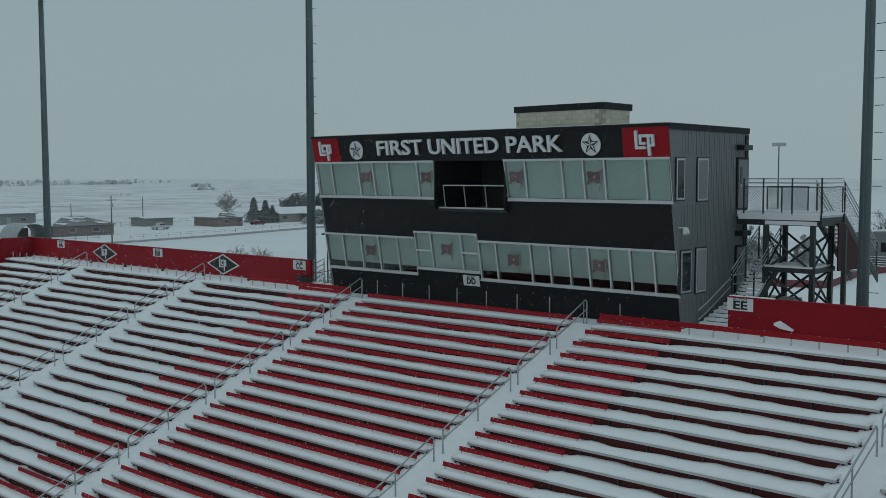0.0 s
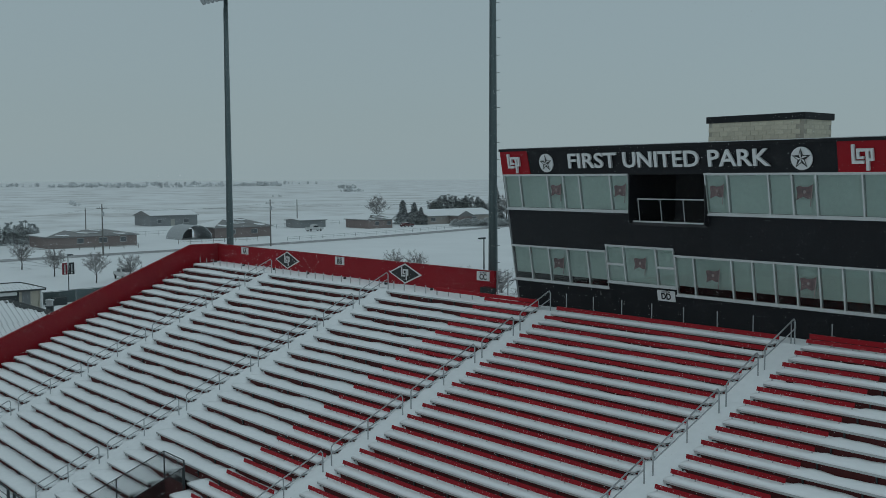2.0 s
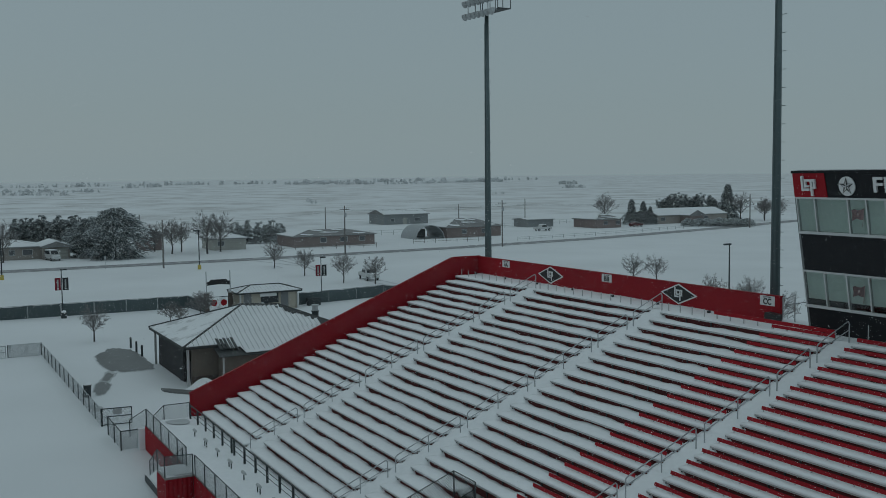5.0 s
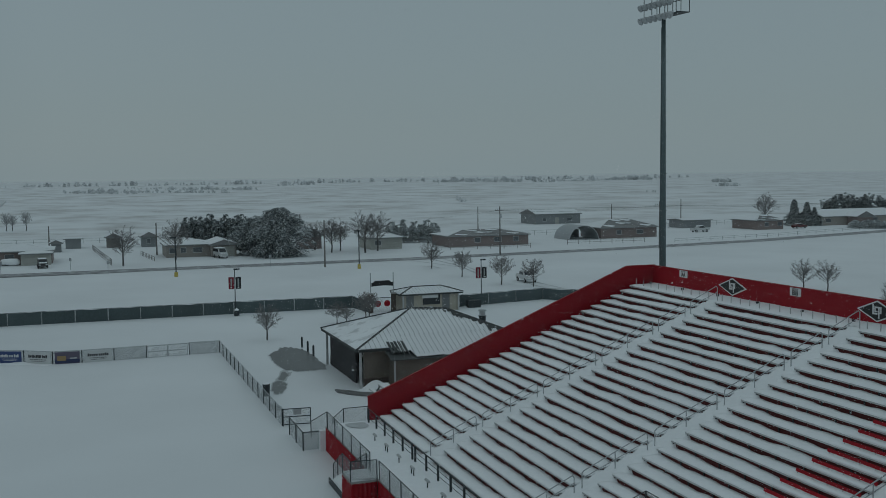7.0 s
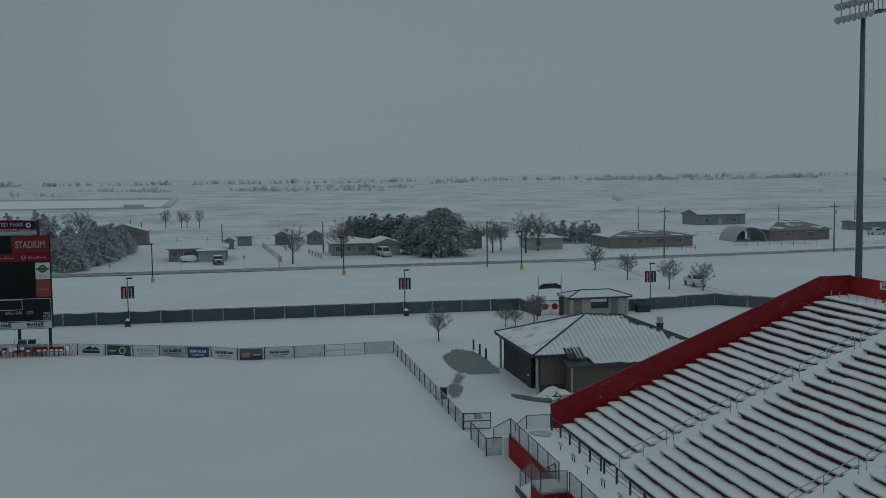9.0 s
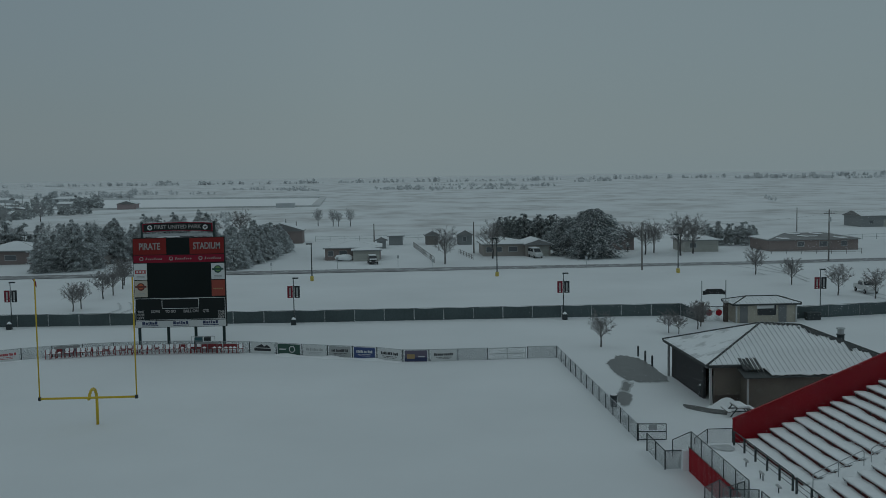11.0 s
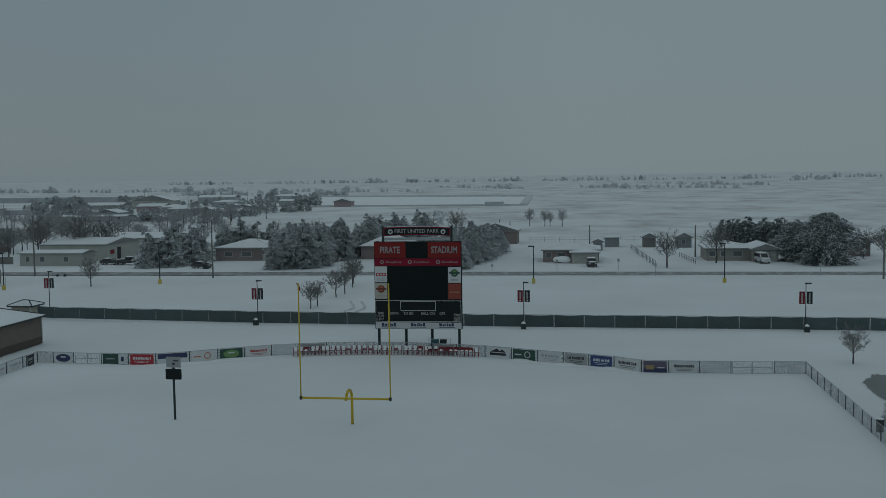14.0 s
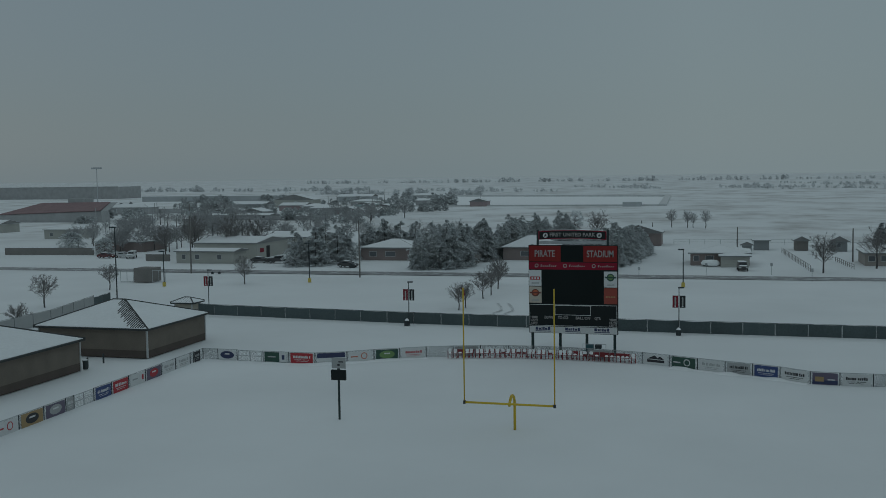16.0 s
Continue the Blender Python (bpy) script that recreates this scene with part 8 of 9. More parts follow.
# ---------------------------------------------------------------- vehicles
def vehicle(x, y, turn, kind, paint, label, snowy=True):
    """A parked car: body and cabin shaped from a side outline, glass, wheels, snow on top."""
    name = {"pickup": "pickup_truck", "suv": "suv", "van": "van", "car": "car"}[kind]
    t = thing(name, (0, 0, 0), label, "car", "parked vehicles")
    outline = {"pickup": [(-2.7, 0.45), (2.7, 0.45), (2.75, 0.85), (2.55, 1.08), (1.3, 1.15), (0.75, 1.75), (-0.75, 1.78), (-0.95, 1.15), (-2.7, 1.15)],
               "suv": [(-2.3, 0.4), (2.3, 0.4), (2.35, 0.8), (2.15, 1.02), (1.2, 1.1), (0.55, 1.68), (-2.0, 1.72), (-2.3, 1.1)],
               "van": [(-2.5, 0.4), (2.5, 0.4), (2.55, 0.9), (2.2, 1.15), (1.6, 1.3), (0.9, 2.05), (-2.4, 2.1), (-2.5, 1.2)],
               "car": [(-2.2, 0.35), (2.2, 0.35), (2.25, 0.7), (2.0, 0.88), (0.95, 0.95), (0.25, 1.38), (-0.95, 1.40), (-1.65, 0.98), (-2.2, 0.92)]}[kind]
    bm = bmesh.new()
    slab(bm, [(a, -0.88, b) for a, b in outline], (0, 1.76, 0))
    bmesh.ops.bevel(bm, geom=[e for e in bm.edges if abs(e.verts[0].co.y - e.verts[1].co.y) < 0.01], offset=0.10, segments=2, affect="EDGES")
    part("body", bm, M[paint], t, smooth=False)
    top = max(b for a, b in outline)
    xs = [a for a, b in outline if b > top - 0.1]
    base = 1.0 if kind == "car" else 1.2 if kind != "van" else 1.35
    for s in (-1, 1):
        bm = bmesh.new()
        slab(bm, [(max(xs) + 0.25, s * 0.885, base), (max(xs) - 0.05, s * 0.885, top - 0.12), (min(xs) + 0.1, s * 0.885, top - 0.12), (min(xs) - 0.05, s * 0.885, base)], (0, s * 0.012, 0))
        part("side_glass", bm, M["pane"], t)
    fx = [(a, b) for a, b in outline if a > 0 and b > base - 0.3]
    (a1, b1), (a0, b0) = sorted(fx, key=lambda p: p[1])[-2:]
    if abs(b1 - b0) < 0.2:
        (a1, b1) = sorted(fx, key=lambda p: p[1])[0]
    bm = bmesh.new()
    p0, p1 = Vector((a1 - 0.02, 0, b1 + 0.06)), Vector((a0 + 0.02, 0, b0 - 0.05))
    slab(bm, [p0 + Vector((0.04, -0.72, 0)), p0 + Vector((0.04, 0.72, 0)), p1 + Vector((0.04, 0.66, 0)), p1 + Vector((0.04, -0.66, 0))], (0.02, 0, 0.02))
    part("windscreen", bm, M["pane"], t)
    for a in (-0.62 * max(o[0] for o in outline), 0.62 * max(o[0] for o in outline)):
        for s in (-0.86, 0.86):
            bm = bmesh.new()
            lathe(bm, [(0.30, -0.1), (0.36, -0.07), (0.36, 0.07), (0.30, 0.1)], (a, s, 0.36), (0, 1, 0), 14)
            w = part("wheel", bm, M["tyre"], t)
            bm = bmesh.new()
            lathe(bm, [(0.2, -0.105), (0.2, 0.105)], (a, s, 0.36), (0, 1, 0), 10)
            part("rim", bm, M["galv"], w)
    for s in (-0.62, 0.62):
        boxed("headlight", M["white"], t, max(o[0] for o in outline) - 0.08, max(o[0] for o in outline) + 0.015, s - 0.18, s + 0.18, 0.68, 0.84)
    if snowy:
        bm = bmesh.new()
        slab(bm, [(max(xs) - 0.05, -0.75, top + 0.005), (max(xs) - 0.05, 0.75, top + 0.005), (min(xs) + 0.05, 0.75, top + 0.005), (min(xs) + 0.05, -0.75, top + 0.005)], (0, 0, 0.10))
        part("roof_snow", bm, M["snow"], t)
        bm = bmesh.new()
        slab(bm, [(1.35, -0.72, 1.13), (2.4, -0.72, 1.06), (2.4, 0.72, 1.06), (1.35, 0.72, 1.13)], (0, 0, 0.07))
        if kind != "car":
            part("bonnet_snow", bm, M["snow"], t)
        else:
            bm.free()
    t.matrix_world = pose(x, y, 0, 0, 0, turn)


vehicle(-153.0, 61.0, -4, "pickup", "car_white", "pale pickup truck parked behind bare trees")
vehicle(-217.0, -13.2, 5, "suv", "car_dark", "dark SUV with a snowy roof in a driveway")
vehicle(-224.5, 22.0, 10, "van", "car_white", "white van covered in snow in a driveway")
vehicle(-231.0, -160.5, 20, "suv", "car_white", "white car under snow by the houses")
vehicle(-232.0, -163.5, 95, "car", "car_white", "white car under snow by the houses")
vehicle(-230.5, -167.5, 90, "car", "car_red", "dark red car under snow by the houses")
vehicle(-222.0, -116.0, 95, "pickup", "car_dark", "dark pickup truck with snow beside the workshop")
vehicle(-226.0, -109.5, 92, "pickup", "car_dark", "dark pickup truck with snow beside the workshop")
vehicle(-222.5, -121.0, 88, "car", "car_dark", "dark car covered in snow beside the workshop")
vehicle(-250.0, 158.6, 90, "pickup", "car_white", "old pale pickup truck in the yard snow")
vehicle(-250.5, 193.0, 92, "car", "car_red", "red car half covered in snow by a house")
vehicle(-214.0, -96.0, 80, "car", "car_dark", "dark car half buried beside the cedars")


# ---------------------------------------------------------------- trees
def bare_tree(seed, h, spread, levels=4, twigs=3, thick=1.0):
    """A leafless tree: short trunk, limbs curving out to a rounded crown, twigs and fine shoots, all tubes."""
    rnd = random.Random(seed)
    trunk, crown = bmesh.new(), bmesh.new()
    fork = Vector((0, 0, h * 0.34))
    rod(trunk, (0, 0, -0.1), fork * 0.55 + Vector((0.02 * h, 0, 0)), h * 0.024, 7, h * 0.020, caps=False)
    rod(trunk, fork * 0.55 + Vector((0.02 * h, 0, 0)), fork, h * 0.020, 7, h * 0.016, caps=False)
    rod(trunk, fork, fork + Vector((0.01 * h, -0.01 * h, h * 0.34)), h * 0.016, 6, h * 0.006)
    middle = Vector((0, 0, h * 0.60))
    limbs = 10 + 2 * levels + 2 * (twigs - 3)
    for i in range(limbs):
        a = i * 2.399 + rnd.uniform(-0.4, 0.4)
        up = -0.30 + 1.25 * (i + rnd.random()) / limbs
        flat = math.sqrt(max(0.04, 1 - min(0.96, up * up)))
        end = middle + Vector((math.cos(a) * flat * 0.40 * spread, math.sin(a) * flat * 0.40 * spread, up * 0.40)) * h * rnd.uniform(0.72, 0.98)
        start = Vector((fork.x, 0, h * (0.22 + 0.36 * (i + 0.5) / limbs)))
        knee = start.lerp(end, 0.5) + Vector((0, 0, h * rnd.uniform(-0.02, 0.05)))
        r = max(0.016, h * 0.007 * rnd.uniform(0.8, 1.2))
        rod(crown, start, knee, r, 4, r * 0.7, caps=False)
        rod(crown, knee, end, r * 0.7, 4, r * 0.35, caps=False)
        for k in range(6 + 2 * (twigs - 1)):
            u = rnd.uniform(0.22, 1.0)
            s = start.lerp(knee, u * 2) if u < 0.5 else knee.lerp(end, u * 2 - 1)
            d = ((end - start).normalized() * 0.6 + Vector((rnd.gauss(0, 1), rnd.gauss(0, 1), rnd.gauss(0.35, 0.7))) * 0.6).normalized()
            tip = s + d * h * rnd.uniform(0.07, 0.15)
            r2 = max(0.011, r * 0.42) * thick
            rod(crown, s, tip, r2, 3, r2 * 0.6, caps=False)
            for m in range(twigs + 3):
                v = s.lerp(tip, rnd.uniform(0.3, 1.0))
                e = (d * 0.7 + Vector((rnd.gauss(0, 1), rnd.gauss(0, 1), rnd.gauss(0.2, 0.8))) * 0.6).normalized()
                rod(crown, v, v + e * h * rnd.uniform(0.04, 0.085), max(0.011 * thick, r2 * 0.7), 3, 0.007, caps=False)
    return trunk, crown


def make_tree(name, seed, h, spread, label, levels=4, twigs=3, mat="twig", thick=1.0):
    t = thing(name, (0, 0, 0), label, "tree", "bare trees")
    a, b = bare_tree(seed, h, spread, levels, twigs, thick)
    part("trunk", a, M["bark"], t)
    part("crown", b, M[mat], t)
    return t


def conifer(seed, h, r, n, mat, label, rounded=False, base=0.04, single=False):
    """A cedar: trunk and a crown of many small drooping sprays, uneven, with gaps."""
    rnd = random.Random(seed)
    t = thing("cedar_tree", (0, 0, 0), label, "tree", "cedars")
    bm = bmesh.new()
    rod(bm, (0, 0, -0.1), (0, 0, h * 0.9), h * 0.02, 6, 0.03)
    part("trunk", bm, M["bark"], t)
    verts, faces = [], []
    boughs = max(60, n // 38)
    tops = [(Vector((0, 0, 0)), 1.0, 1.0)]
    if not rounded and not single:
        for k in range(4):
            b = rnd.uniform(0, 6.28)
            tops.append((Vector((math.cos(b), math.sin(b), 0)) * r * rnd.uniform(0.3, 0.55), rnd.uniform(0.62, 0.95), rnd.uniform(0.45, 0.7)))
    lobes = [rnd.uniform(0.78, 1.2) for _ in range(7)]
    for i in range(boughs):
        foot, tall, wide = tops[i % len(tops)]
        u = rnd.random() ** 0.85
        a = i * 2.399 + rnd.uniform(-0.4, 0.4)
        prof = (1 - u) ** (0.85 if single else 0.62) * (0.9 + 0.2 * math.sin(7 * u + seed)) + 0.02
        if rounded:
            prof = math.sqrt(max(0.03, 1 - (2 * u - 0.78) ** 2 / 1.5))
        reach = max(0.30, r * wide * prof * rnd.uniform(0.62, 1.2) * lobes[int((a % 6.283) / 6.284 * 7)])
        z0 = h * tall * (base + (1 - base) * u)
        rise = (0.25 + 0.5 * u) * rnd.uniform(0.5, 1.3)
        for j in range(38):
            f = 1 - 0.62 * rnd.random() ** 1.5
            w = 0.26 * reach * (1.15 - f) + 0.10
            aa = a + rnd.gauss(0, 1) * w / max(reach * f, 0.4)
            q = reach * f
            c = Vector((q * math.cos(aa), q * math.sin(aa), min(h * 1.12, max(0.25, z0 + rise * q * (0.35 + (0.0 if rounded or single else 1.0 * max(0.0, u - 0.65))) - 0.30 * q * f * f + rnd.uniform(-0.22, 0.22))))) + foot
            s = rnd.uniform(0.16, 0.40) * (0.7 + 0.06 * r)
            out = Vector((math.cos(aa), math.sin(aa), rnd.uniform(-0.45, 0.55))).normalized()
            side = Vector((-math.sin(aa), math.cos(aa), rnd.uniform(-0.5, 0.5))).normalized()
            up = out.cross(side)
            k = len(verts)
            verts += [c - out * s * 0.9, c + side * s * 0.38 + up * s * 0.1, c + out * s * 1.35 - Vector((0, 0, s * 0.3)), c - side * s * 0.38 + up * s * 0.1, c + up * s * 0.30]
            faces += [(k, k + 1, k + 4), (k + 1, k + 2, k + 4), (k + 2, k + 3, k + 4), (k + 3, k, k + 4)]
    me = bpy.data.meshes.new("crown")
    me.from_pydata([tuple(v) for v in verts], [], faces)
    me.materials.append(M[mat])
    ob = new("crown", me)
    ob.parent = t
    return t


def put(proto, spots):
    """Stand the first spot's tree itself and copies of it at the others."""
    first = True
    for x, y, s, a in spots:
        m = Matrix.Translation((x, y, 0)) @ Matrix.Rotation(radians(a), 4, "Z") @ Matrix.Diagonal((s, s, s, 1))
        if first:
            proto.matrix_world = m
            first = False
            keep = s
        else:
            copy_thing(proto, Matrix.Translation((x, y, 0)) @ Matrix.Rotation(radians(a), 4, "Z") @ Matrix.Diagonal((s / keep, s / keep, s / keep, 1)))


rs = random.Random(63)
SCRUB = [(rs.uniform(-300, -262), rs.uniform(-205, -152), rs.uniform(0.6, 1.15), rs.uniform(0, 360)) for _ in range(24)]
SCRUB += [(rs.uniform(-300, -278), rs.uniform(-150, -70), rs.uniform(0.6, 1.0), rs.uniform(0, 360)) for _ in range(16)]
SCRUB += [(rs.uniform(-262, -246), rs.uniform(-184, -160), rs.uniform(0.7, 1.05), rs.uniform(0, 360)) for _ in range(14)] + [(rs.uniform(-372, -320), rs.uniform(-240, -140), rs.uniform(0.6, 0.95), rs.uniform(0, 360)) for _ in range(26)]
SCRUB += [(rs.uniform(-470, -330), rs.uniform(-250, -150), rs.uniform(0.7, 1.2), rs.uniform(0, 360)) for _ in range(22)]
put(make_tree("bare_tree", 1, 5.3, 1.05, "small leafless tree dusted with snow", 5, 4), [(-112.4, 12.4, 0.72, 0), (-181.0, 54.6, 0.92, 40), (-151.4, -54.6, 0.74, 80), (-170, -53.9, 0.85, 200), (-179.8, -103.7, 0.98, 10)])
put(make_tree("bare_tree", 2, 5.7, 1.1, "small leafless round-crowned tree dusted with snow", 5, 4), [(-164.6, 54.4, 0.80, 0), (-150.5, 55.6, 0.84, 70), (-146.0, 59.0, 0.78, 130), (-153.9, -54.2, 0.70, 200), (-165.0, -54.1, 0.80, 300), (-179.4, -54.8, 0.84, 20), (-185, -56, 0.9, 50), (-143.6, -120.4, 0.95, 0), (-167.3, -124.4, 0.85, 90)])
put(make_tree("bare_tree", 5, 8.2, 1.05, "tall spreading leafless tree by a house", 5, 4), [(-213.5, 1.7, 0.94, 0), (-224.0, 12.6, 1.02, 120), (-222.5, 53.4, 1.12, 200), (-227, 57.5, 1.05, 20), (-227, 46.8, 0.92, 75), (-231, 49.8, 0.88, 140), (-236, 45.0, 0.8, 15), (-275, 199.6, 1.2, 50), (-258, 243.0, 1.15, 0), (-252, 248.0, 0.95, 80), (-249, 251.5, 0.95, 160), (-256, 252.0, 0.9, 230), (-244, 39.0, 0.85, 200), (-237, -146, 1.25, 10), (-241, -138, 1.3, 100), (-246, -152, 1.3, 170), (-300, -52, 1.1, 30), (-285, -58, 1.0, 10), (-245, -133, 1.2, 60), (-236, -154, 1.0, 80)])
put(make_tree("bare_tree", 6, 7.6, 1.1, "leafless rimed tree, paled for haze, among the town's houses", 5, 3, "hazed_rime", 1.7), SCRUB)
put(make_tree("bare_tree", 8, 7.0, 0.8, "rimed leafless tree, paled for haze, out in the pasture", 5, 3, "hazed_rime", 1.2), [(-372.8, -34.7, 0.95, 10), (-370, -29.2, 0.9, 130), (-369, -27.2, 0.8, 250), (-367, -23, 0.95, 90)])
put(make_tree("bare_shrub", 9, 3.2, 1.3, "bushy leafless shrub in the snow", 4, 4), [(-120.5, 22.0, 0.85, 0), (-119.6, 22.9, 0.7, 60), (-122.5, 26.0, 1.0, 50), (-124.5, 27.0, 1.0, 120), (-123.1, -109.2, 1.1, 0)])
put(make_tree("bare_shrub", 12, 4.4, 1.1, "bushy leafless tree behind the stand", 5, 3), [(-124.0, 91.3, 1.05, 0), (-122.5, 94.3, 1.0, 80), (-97.8, 82.6, 0.95, 30), (-94.2, 85.2, 0.95, 150), (-84, 74.0, 1.1, 200), (-80, 75.5, 1.0, 250), (-60.6, 184, 2.0, 30)])
put(conifer(1, 10.2, 5.9, 15000, "cedar", "large rounded cedar with snow on its boughs", True), [(-221.5, 34.0, 1.0, 0), (-229, 30.0, 0.78, 120)])
HEDGE = random.Random(31)
put(conifer(2, 7.4, 2.6, 5200, "cedar", "pointed cedar in a ragged hedge, flecked with snow"), [(-254.5 + 0.42 * i + HEDGE.uniform(-2.0, 2.0), 17.6 + 0.80 * i, HEDGE.uniform(0.86, 1.24), 50 * i) for i in range(22)])
put(conifer(13, 8.4, 4.0, 8000, "cedar", "pointed spruce beside a house, flecked with snow", base=0.03, single=True), [(-262.5, 200.8, 0.95, 0), (-260.0, 203.6, 0.86, 120), (-259.5, 206.0, 0.66, 210), (-266.5, 245.6, 1.42, 60)])
put(conifer(14, 8.4, 3.6, 6000, "cedar", "dark cedar in a clump behind a house"), [(-281 + 1.15 * i + HEDGE.uniform(-1.5, 1.5), 228.5 + 1.35 * i, HEDGE.uniform(0.75, 1.15), 70 * i) for i in range(11)])
put(conifer(3, 6.4, 3.2, 7000, "cedar_heavy", "cedar heavily laden with snow"), [(-248.5, 67.0, 0.86, 0), (-250, 70.5, 0.92, 60), (-249, 73.8, 0.84, 120), (-247.5, 76.8, 0.9, 170), (-251, 79.4, 0.75, 10)])
put(conifer(22, 2.3, 2.4, 1500, "cedar_heavy", "low heap of snow-laden brush by the road", True), [(-243.0 + 1.35 * i + HEDGE.uniform(-0.6, 0.6), 206.5 + 1.45 * i, HEDGE.uniform(0.7, 1.05), 47 * i) for i in range(10)])
# windbreak rows of laden cedars
rw = random.Random(77)
ROW_A = [(-211.5 - 2.0 * i + rw.uniform(-0.8, 0.8), -77.5 + 0.57 * i + rw.uniform(-3.2, 3.2), rw.uniform(0.62, 1.05), 57 * i) for i in range(34)] + [(-214, -73.5, 1.1, 30), (-219, -71.5, 1.0, 130)]
ROW_B = [(-210.5 - 2.1 * i + rw.uniform(-0.8, 0.8), -41.0 + 0.20 * i + rw.uniform(-1.3, 1.3), rw.uniform(0.66, 1.0) * (1.0 if i < 20 else 1.0 - 0.07 * (i - 19)), 43 * i) for i in range(28)]
ROW_B2 = [(-213 - 2.8 * i, -46.0 + 0.26 * i + rw.uniform(-1.8, 1.8), rw.uniform(0.72, 1.0), 31 * i) for i in range(17)]
ROW_C = [(-215.0, -109.0, 1.0, 10), (-216.5, -104.5, 1.08, 80), (-222, -101.5, 0.95, 110), (-226, -106, 1.15, 140), (-232, -103, 1.05, 200), (-236, -107, 1.0, 20), (-246, -103, 1.0, 320), (-68, 150, 0.78, 40), (-72.5, 153, 0.85, 140), (-64.5, 155, 0.7, 200), (-77, 151, 0.8, 100)] + [(-251 + rw.uniform(-2, 2), -104 + 4.0 * i, rw.uniform(0.85, 1.1), 70 * i) for i in range(7)]
put(conifer(4, 9.2, 4.3, 12000, "cedar_heavy", "tall cedar in a windbreak, laden with snow"), ROW_A)
put(conifer(6, 8.0, 3.7, 10000, "cedar_heavy", "cedar in a windbreak, laden with snow"), ROW_B + ROW_B2)
put(conifer(7, 8.0, 3.8, 10000, "cedar_heavy", "cedar beside a house, laden with snow"), ROW_C)

# ---------------------------------------------------------------- far distance
def woods(name, spots, label, mat="far_tree", seed=3):
    rnd = random.Random(seed)
    verts, faces = [], []
    for x, y, w, h, n in spots:
        trees = max(2, n // 9)
        for tr in range(trees):
            tx, ty = x + rnd.gauss(0, 4), y + rnd.uniform(-w / 2, w / 2)
            th = h * rnd.uniform(0.28, 1.0) * (0.8 + 0.4 * wob(ty, x, 0.03, 2))
            for i in range(30):
                u = rnd.random()
                rr = th * 0.42 * math.sqrt(max(0.05, 1 - (1.7 * u - 0.75) ** 2))
                a = rnd.uniform(0, 6.28)
                q = rr * math.sqrt(rnd.random())
                c = Vector((tx + q * math.cos(a), ty + q * math.sin(a), max(0.2, th * (0.06 + 0.90 * u))))
                s = th * rnd.uniform(0.11, 0.22)
                k = len(verts)
                a = rnd.uniform(0, 6.28)
                d, e = Vector((math.cos(a), math.sin(a), rnd.uniform(-0.6, 0.6))), Vector((-math.sin(a), math.cos(a), rnd.uniform(-0.6, 0.6)))
                verts += [c - d * s, c + e * s * 0.6, c + d * s * 1.2, c - e * s * 0.6, c + Vector((0, 0, s * 0.8))]
                faces += [(k, k + 1, k + 4), (k + 1, k + 2, k + 4), (k + 2, k + 3, k + 4), (k + 3, k, k + 4)]
    me = bpy.data.meshes.new(name)
    me.from_pydata([tuple(v) for v in verts], [], faces)
    me.materials.append(M[mat])
    return tagged(new(name, me), label, "trees", "", "stuff")


rnd = random.Random(5)
SPOTS = []
for (xa, ya), (xb, yb), h, n, gap in (((-1312, 95), (-1202, 186), 6.5, 16, 0.25), ((-1480, 60), (-1420, 95), 6, 6, 0.3), ((-1569, 290), (-1690, 365), 7, 8, 0.3), ((-1773, 602), (-1564, 689), 9, 18, 0.15), ((-1850, 640), (-1700, 760), 9, 10, 0.3), ((-1663, 900), (-1640, 1000), 9, 9, 0.2), ((-904, 618), (-885, 631), 8, 4, 0.0), ((-1313, -204), (-1118, -82), 6, 18, 0.3), ((-1178, -11), (-1128, 58), 6.5, 9, 0.15), ((-1128, 58), (-1010, 136), 5.5, 12, 0.35), ((-972, -419), (-928, -286), 9, 17, 0.1), ((-910, -260), (-880, -225), 11, 8, 0.0), ((-1172, -19), (-1041, 45), 6, 12, 0.25), ((-1716, 1033), (-1508, 693), 9, 22, 0.3), ((-1180, 806), (-1157, 814), 10, 4, 0.0), ((-1100, -330), (-1010, -180), 7, 16, 0.3), ((-2100, -900), (-1900, 300), 11, 60, 0.35), ((-1950, 320), (-2000, 1300), 11, 50, 0.4), ((-1250, -800), (-1150, -420), 9, 30, 0.3)):
    for i in range(n):
        if rnd.random() > gap * 0.45:
            u = (i + rnd.random()) / n
            SPOTS.append((xa + (xb - xa) * u, ya + (yb - ya) * u, math.hypot(xb - xa, yb - ya) / n * 1.2, h * rnd.uniform(0.6, 1.1), 60))
SPOTS += [(-566, 206, 5, 4.5, 26), (-575, 212, 4, 3, 26), (-609, 221, 4, 4, 26), (-700, 420, 12, 4, 40)]
woods("far_woods", SPOTS, "far tree lines paled for haze across the white plain")
SPOTS = [(-470, -232, 16, 5, 60), (-480, -185, 24, 7, 160), (-530, -212, 20, 6, 80), (-560, -280, 40, 6, 120), (-640, -240, 60, 6, 140), (-420, -180, 20, 6, 90), (-610, -185, 18, 10, 130)]
SPOTS += [(rnd.uniform(-560, -390), rnd.uniform(-330, -160), rnd.uniform(6, 22), rnd.uniform(4, 7.5), 90) for _ in range(34)] + [(rnd.uniform(-760, -560), rnd.uniform(-420, -190), rnd.uniform(10, 30), rnd.uniform(5, 8), 90) for _ in range(22)]
woods("town_trees", SPOTS, "frosted bare trees and scrub, paled for haze, between the town's houses", "town_tree", 9)
SPOTS = [(-300, 345, 40, 8, 90), (-420, -75, 5, 6, 40), (-377, -70, 6, 6, 60)]
woods("field_bushes", SPOTS, "bushes paled for haze out in the field", "far_tree", 15)
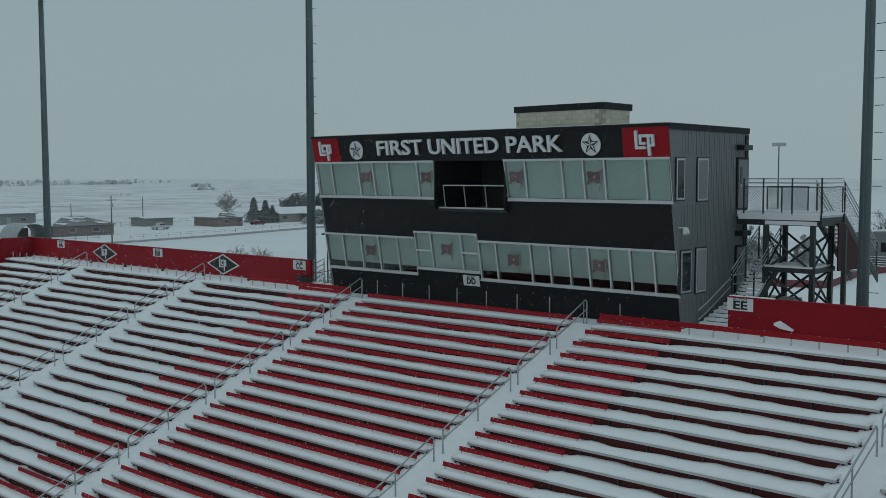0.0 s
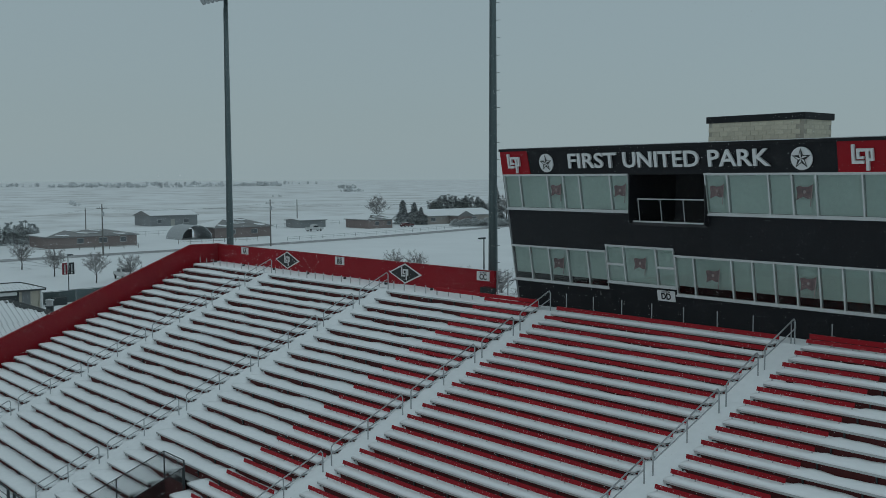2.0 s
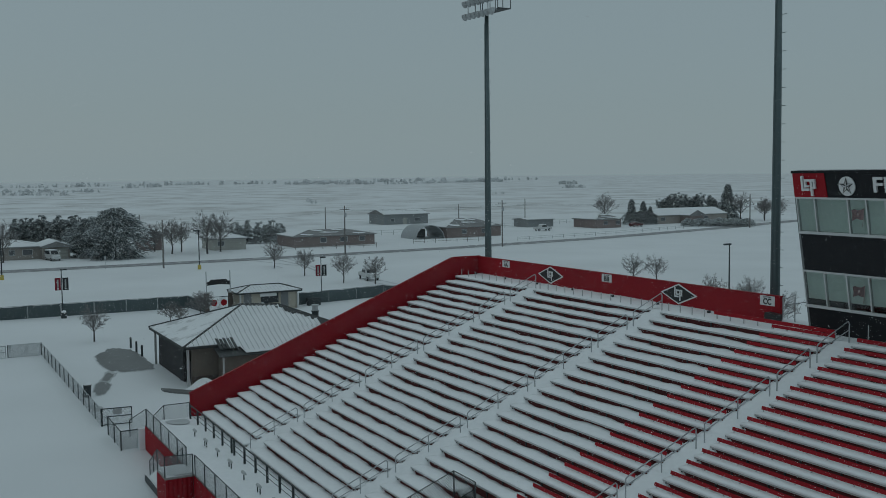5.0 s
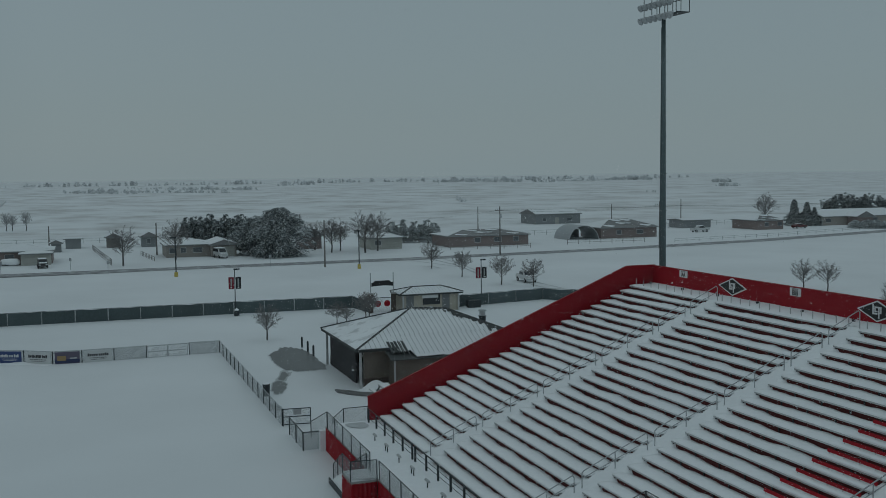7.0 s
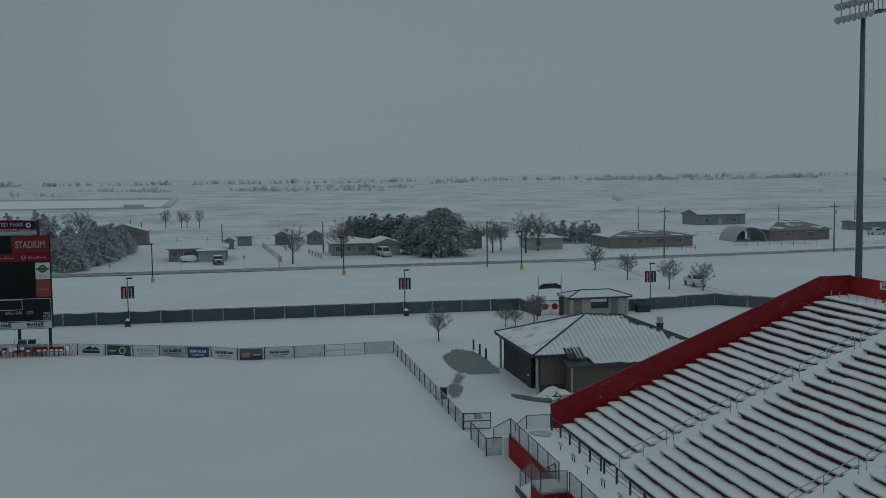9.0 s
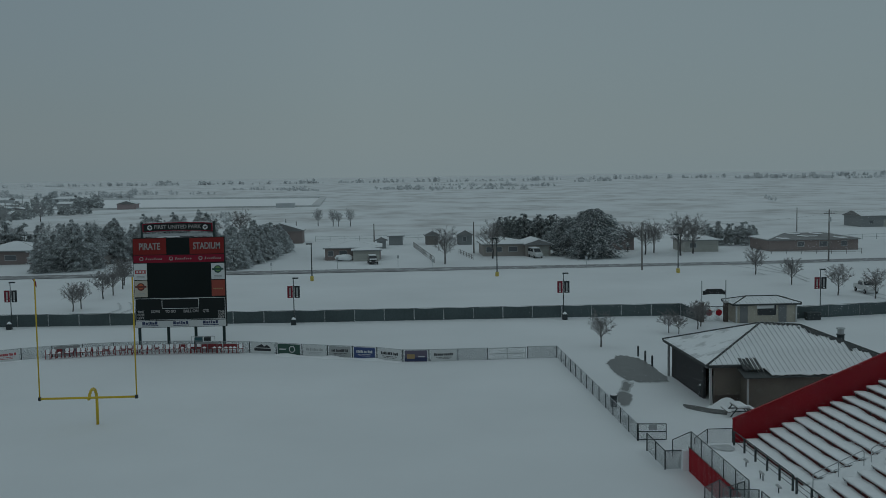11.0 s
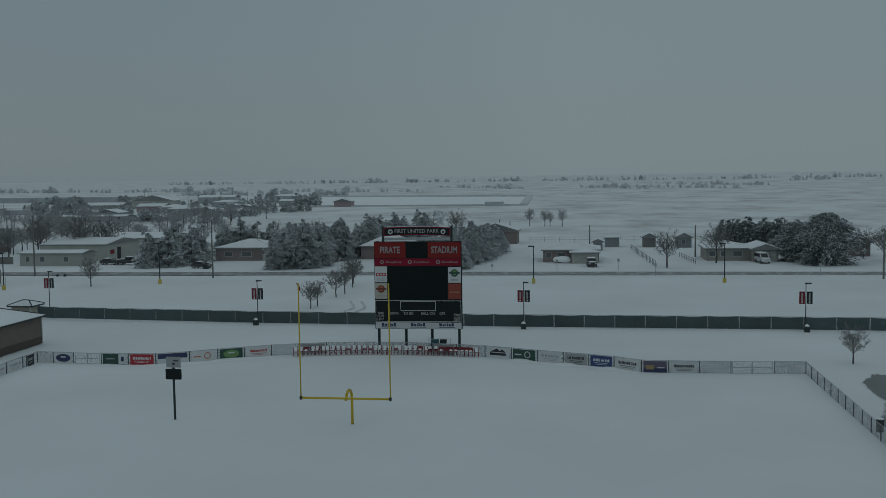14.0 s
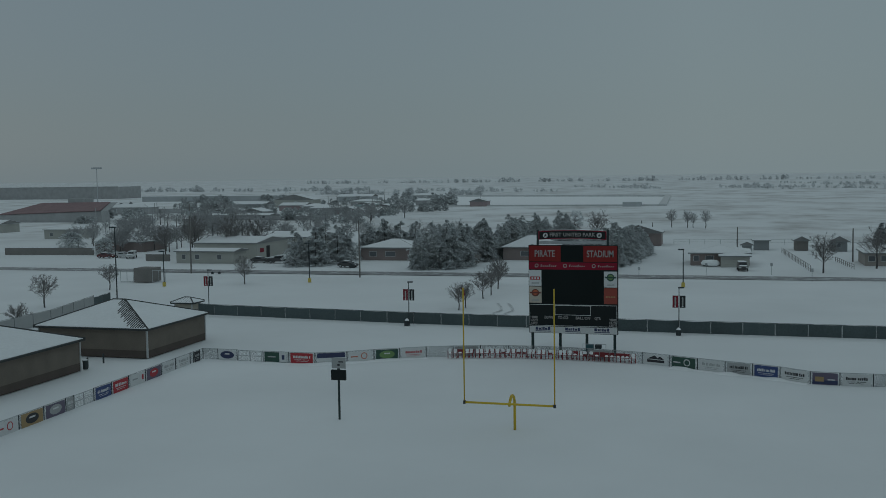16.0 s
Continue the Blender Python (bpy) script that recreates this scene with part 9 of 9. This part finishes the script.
put(conifer(21, 5.4, 3.6, 3500, "cedar_heavy", "broad juniper bush under snow", True), [(-248, -190, 1.0, 0), (-239.5, -174, 0.8, 70)])
# the town, house by house; its wall colours carry the distance haze
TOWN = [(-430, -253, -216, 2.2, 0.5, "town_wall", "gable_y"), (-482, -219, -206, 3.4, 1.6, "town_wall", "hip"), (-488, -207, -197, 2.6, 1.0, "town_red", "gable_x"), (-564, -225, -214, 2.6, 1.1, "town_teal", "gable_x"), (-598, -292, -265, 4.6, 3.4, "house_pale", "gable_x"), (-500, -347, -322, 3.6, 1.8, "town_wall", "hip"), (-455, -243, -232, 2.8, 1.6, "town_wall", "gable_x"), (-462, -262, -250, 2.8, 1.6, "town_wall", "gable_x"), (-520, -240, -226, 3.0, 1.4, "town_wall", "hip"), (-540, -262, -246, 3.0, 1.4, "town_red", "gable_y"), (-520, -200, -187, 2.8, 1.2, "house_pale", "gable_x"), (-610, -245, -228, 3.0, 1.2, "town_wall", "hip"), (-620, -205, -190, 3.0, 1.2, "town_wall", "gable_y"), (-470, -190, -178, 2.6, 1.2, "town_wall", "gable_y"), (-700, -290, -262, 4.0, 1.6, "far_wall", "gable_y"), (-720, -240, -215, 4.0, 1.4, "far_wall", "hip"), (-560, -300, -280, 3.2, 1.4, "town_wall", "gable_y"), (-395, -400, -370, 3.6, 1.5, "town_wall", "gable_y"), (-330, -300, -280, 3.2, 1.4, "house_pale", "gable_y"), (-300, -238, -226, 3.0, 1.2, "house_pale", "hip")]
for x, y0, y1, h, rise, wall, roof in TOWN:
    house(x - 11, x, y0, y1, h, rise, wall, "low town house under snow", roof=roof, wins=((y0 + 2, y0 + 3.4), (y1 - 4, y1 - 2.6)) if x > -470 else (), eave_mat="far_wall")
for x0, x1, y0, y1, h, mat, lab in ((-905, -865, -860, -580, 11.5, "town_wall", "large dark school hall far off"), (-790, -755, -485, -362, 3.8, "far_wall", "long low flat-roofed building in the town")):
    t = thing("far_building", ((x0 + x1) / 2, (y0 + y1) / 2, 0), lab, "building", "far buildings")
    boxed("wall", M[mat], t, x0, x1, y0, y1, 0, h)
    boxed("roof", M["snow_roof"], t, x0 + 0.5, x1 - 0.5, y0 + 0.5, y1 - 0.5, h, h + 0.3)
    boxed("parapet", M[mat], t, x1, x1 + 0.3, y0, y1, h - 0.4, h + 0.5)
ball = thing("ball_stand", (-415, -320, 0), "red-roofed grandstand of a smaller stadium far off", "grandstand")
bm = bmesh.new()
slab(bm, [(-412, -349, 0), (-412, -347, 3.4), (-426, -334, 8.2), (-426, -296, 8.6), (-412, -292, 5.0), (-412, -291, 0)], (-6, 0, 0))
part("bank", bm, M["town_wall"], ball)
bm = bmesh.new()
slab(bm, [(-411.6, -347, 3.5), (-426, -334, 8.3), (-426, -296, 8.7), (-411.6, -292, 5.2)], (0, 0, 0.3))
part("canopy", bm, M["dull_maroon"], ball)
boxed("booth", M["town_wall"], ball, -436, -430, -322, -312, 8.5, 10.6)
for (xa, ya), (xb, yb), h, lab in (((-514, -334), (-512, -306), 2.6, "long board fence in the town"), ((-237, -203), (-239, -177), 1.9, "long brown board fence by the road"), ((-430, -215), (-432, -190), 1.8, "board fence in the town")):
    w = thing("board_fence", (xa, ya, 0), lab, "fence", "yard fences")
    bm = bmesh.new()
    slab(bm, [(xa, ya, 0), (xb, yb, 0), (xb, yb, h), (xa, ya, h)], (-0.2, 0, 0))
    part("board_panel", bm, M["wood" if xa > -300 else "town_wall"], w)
# Far poles share the haze-paled wall colour.
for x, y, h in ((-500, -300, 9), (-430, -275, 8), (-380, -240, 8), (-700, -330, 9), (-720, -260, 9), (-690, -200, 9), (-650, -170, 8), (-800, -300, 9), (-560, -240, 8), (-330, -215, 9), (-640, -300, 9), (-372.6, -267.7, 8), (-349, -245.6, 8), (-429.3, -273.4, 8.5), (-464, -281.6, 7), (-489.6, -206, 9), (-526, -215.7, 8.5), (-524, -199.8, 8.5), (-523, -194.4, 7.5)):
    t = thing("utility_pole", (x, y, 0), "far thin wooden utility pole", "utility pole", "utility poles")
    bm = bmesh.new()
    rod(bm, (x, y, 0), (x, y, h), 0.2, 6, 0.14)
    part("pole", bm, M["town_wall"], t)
# running track and field house behind the stand
tf = thing("track_fence", (-54, 145, 0), "low dark red fence along the snowy track", "fence")
run = [(-64.0, 130.5), (-57.0, 130.8), (-52.0, 133.2), (-53.8, 145.5), (-54.9, 152.9), (-53.5, 160.5), (-40.0, 171.0)]
for p, q in zip(run, run[1:]):
    bm = bmesh.new()
    slab(bm, [(*p, 0), (*q, 0), (*q, 1.0), (*p, 1.0)], (0, 0.08, 0))
    part("board_panel", bm, M["far_red"], tf)
fh = house(-64.0, -50.0, 173.0, 181.0, 5.0, 0.6, "house_grey", "dark grey field house with a snowy flat roof", roof="gable_y", name="field_house")
boxed("window", M["pane"], fh, -58.8, -55.6, 172.96, 172.99, 2.2, 3.8)
bl = thing("small_bleacher", (-57, 168, 0), "small aluminium bleacher covered with snow", "bleacher")
for k in range(5):
    boxed("plank", M["snow"], bl, -61.0, -52.0, 166.6 + 0.7 * k, 167.0 + 0.7 * k, 0.35 + 0.32 * k, 0.45 + 0.32 * k)
    boxed("riser", M["grey_metal"], bl, -61.0, -52.0, 166.95 + 0.7 * k, 167.0 + 0.7 * k, 0.0, 0.35 + 0.32 * k)
# frozen pond edge and long field dyke
dyke = thing("field_dyke", (-690, -130, 0), "low snowy dyke round a flat square field", "bank", kind="structure")
for (xa, ya), (xb, yb), half, h in (((-591, -50.4), (-604, -215), 1.2, 0.9), ((-591, -50.4), (-798, -58.5), 2.2, 1.2), ((-798, -58.5), (-860, -285), 2.5, 1.3)):
    d = Vector((xb - xa, yb - ya, 0)).normalized()
    qv = Vector((-d.y, d.x, 0)) * half
    bm = bmesh.new()
    slab(bm, [Vector((xa, ya, 0)) - qv, Vector((xb, yb, 0)) - qv, Vector((xb, yb, 0)) + qv, Vector((xa, ya, 0)) + qv], (0, 0, h))
    part("bank", bm, M["far_roof"], dyke, "bare wind-swept bank")
bm = bmesh.new()
face(bm, [(-593, -52.5, 0.05), (-796, -61, 0.05), (-858, -285, 0.05), (-606, -215, 0.05)])
part("snow_field", bm, M["snow"], dyke, "smooth unbroken snow")
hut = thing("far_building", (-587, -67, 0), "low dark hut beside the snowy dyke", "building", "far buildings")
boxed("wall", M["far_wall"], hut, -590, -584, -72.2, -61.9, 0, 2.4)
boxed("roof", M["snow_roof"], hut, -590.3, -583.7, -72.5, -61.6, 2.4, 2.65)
# Far mast drawn in the haze-paled wall grey.
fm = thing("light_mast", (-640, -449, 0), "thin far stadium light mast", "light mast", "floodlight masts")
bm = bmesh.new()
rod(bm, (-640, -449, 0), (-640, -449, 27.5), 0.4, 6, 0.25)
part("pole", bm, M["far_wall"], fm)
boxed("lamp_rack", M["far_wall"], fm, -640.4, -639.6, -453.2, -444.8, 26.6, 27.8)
for x, y, h, n in ((-142.5, 323.8, 25.2, 2.4), (-200, 300, 12, 1.2)):
    fm = thing("light_mast", (x, y, 0), "thin far sports light mast", "light mast", "floodlight masts")
    bm = bmesh.new()
    rod(bm, (x, y, 0), (x, y, h), 0.3, 6, 0.2)
    part("pole", bm, M["pole"], fm)
    boxed("lamp_rack", M["galv"], fm, x - n, x + n, y - 0.2, y + 0.2, h - 0.8, h + 0.4)


# snow falling between the camera's line and the stands
rf = random.Random(12)
verts, faces = [], []
while len(verts) < 85000 * 5:
    x, y, z = rf.uniform(-62, -13), rf.uniform(-3, 29.5), rf.uniform(2.5, 23)
    if y > 7.5 and z < 2.4 + (y - 10.5) * 0.4142 + 1.2:
        continue
    r = rf.uniform(0.0045, 0.0105)
    k = len(verts)
    verts += [(x - r, y, z), (x, y - r, z), (x + r, y, z), (x, y + r, z), (x, y, z + r * 1.3)]
    faces += [(k, k + 1, k + 4), (k + 1, k + 2, k + 4), (k + 2, k + 3, k + 4), (k + 3, k, k + 4), (k, k + 3, k + 2, k + 1)]
me = bpy.data.meshes.new("snowflakes")
me.from_pydata(verts, [], faces)
me.materials.append(M["snow"])
tagged(new("snowflakes", me), "sparse small snowflakes drifting in the air", "snowflakes", "", "stuff")
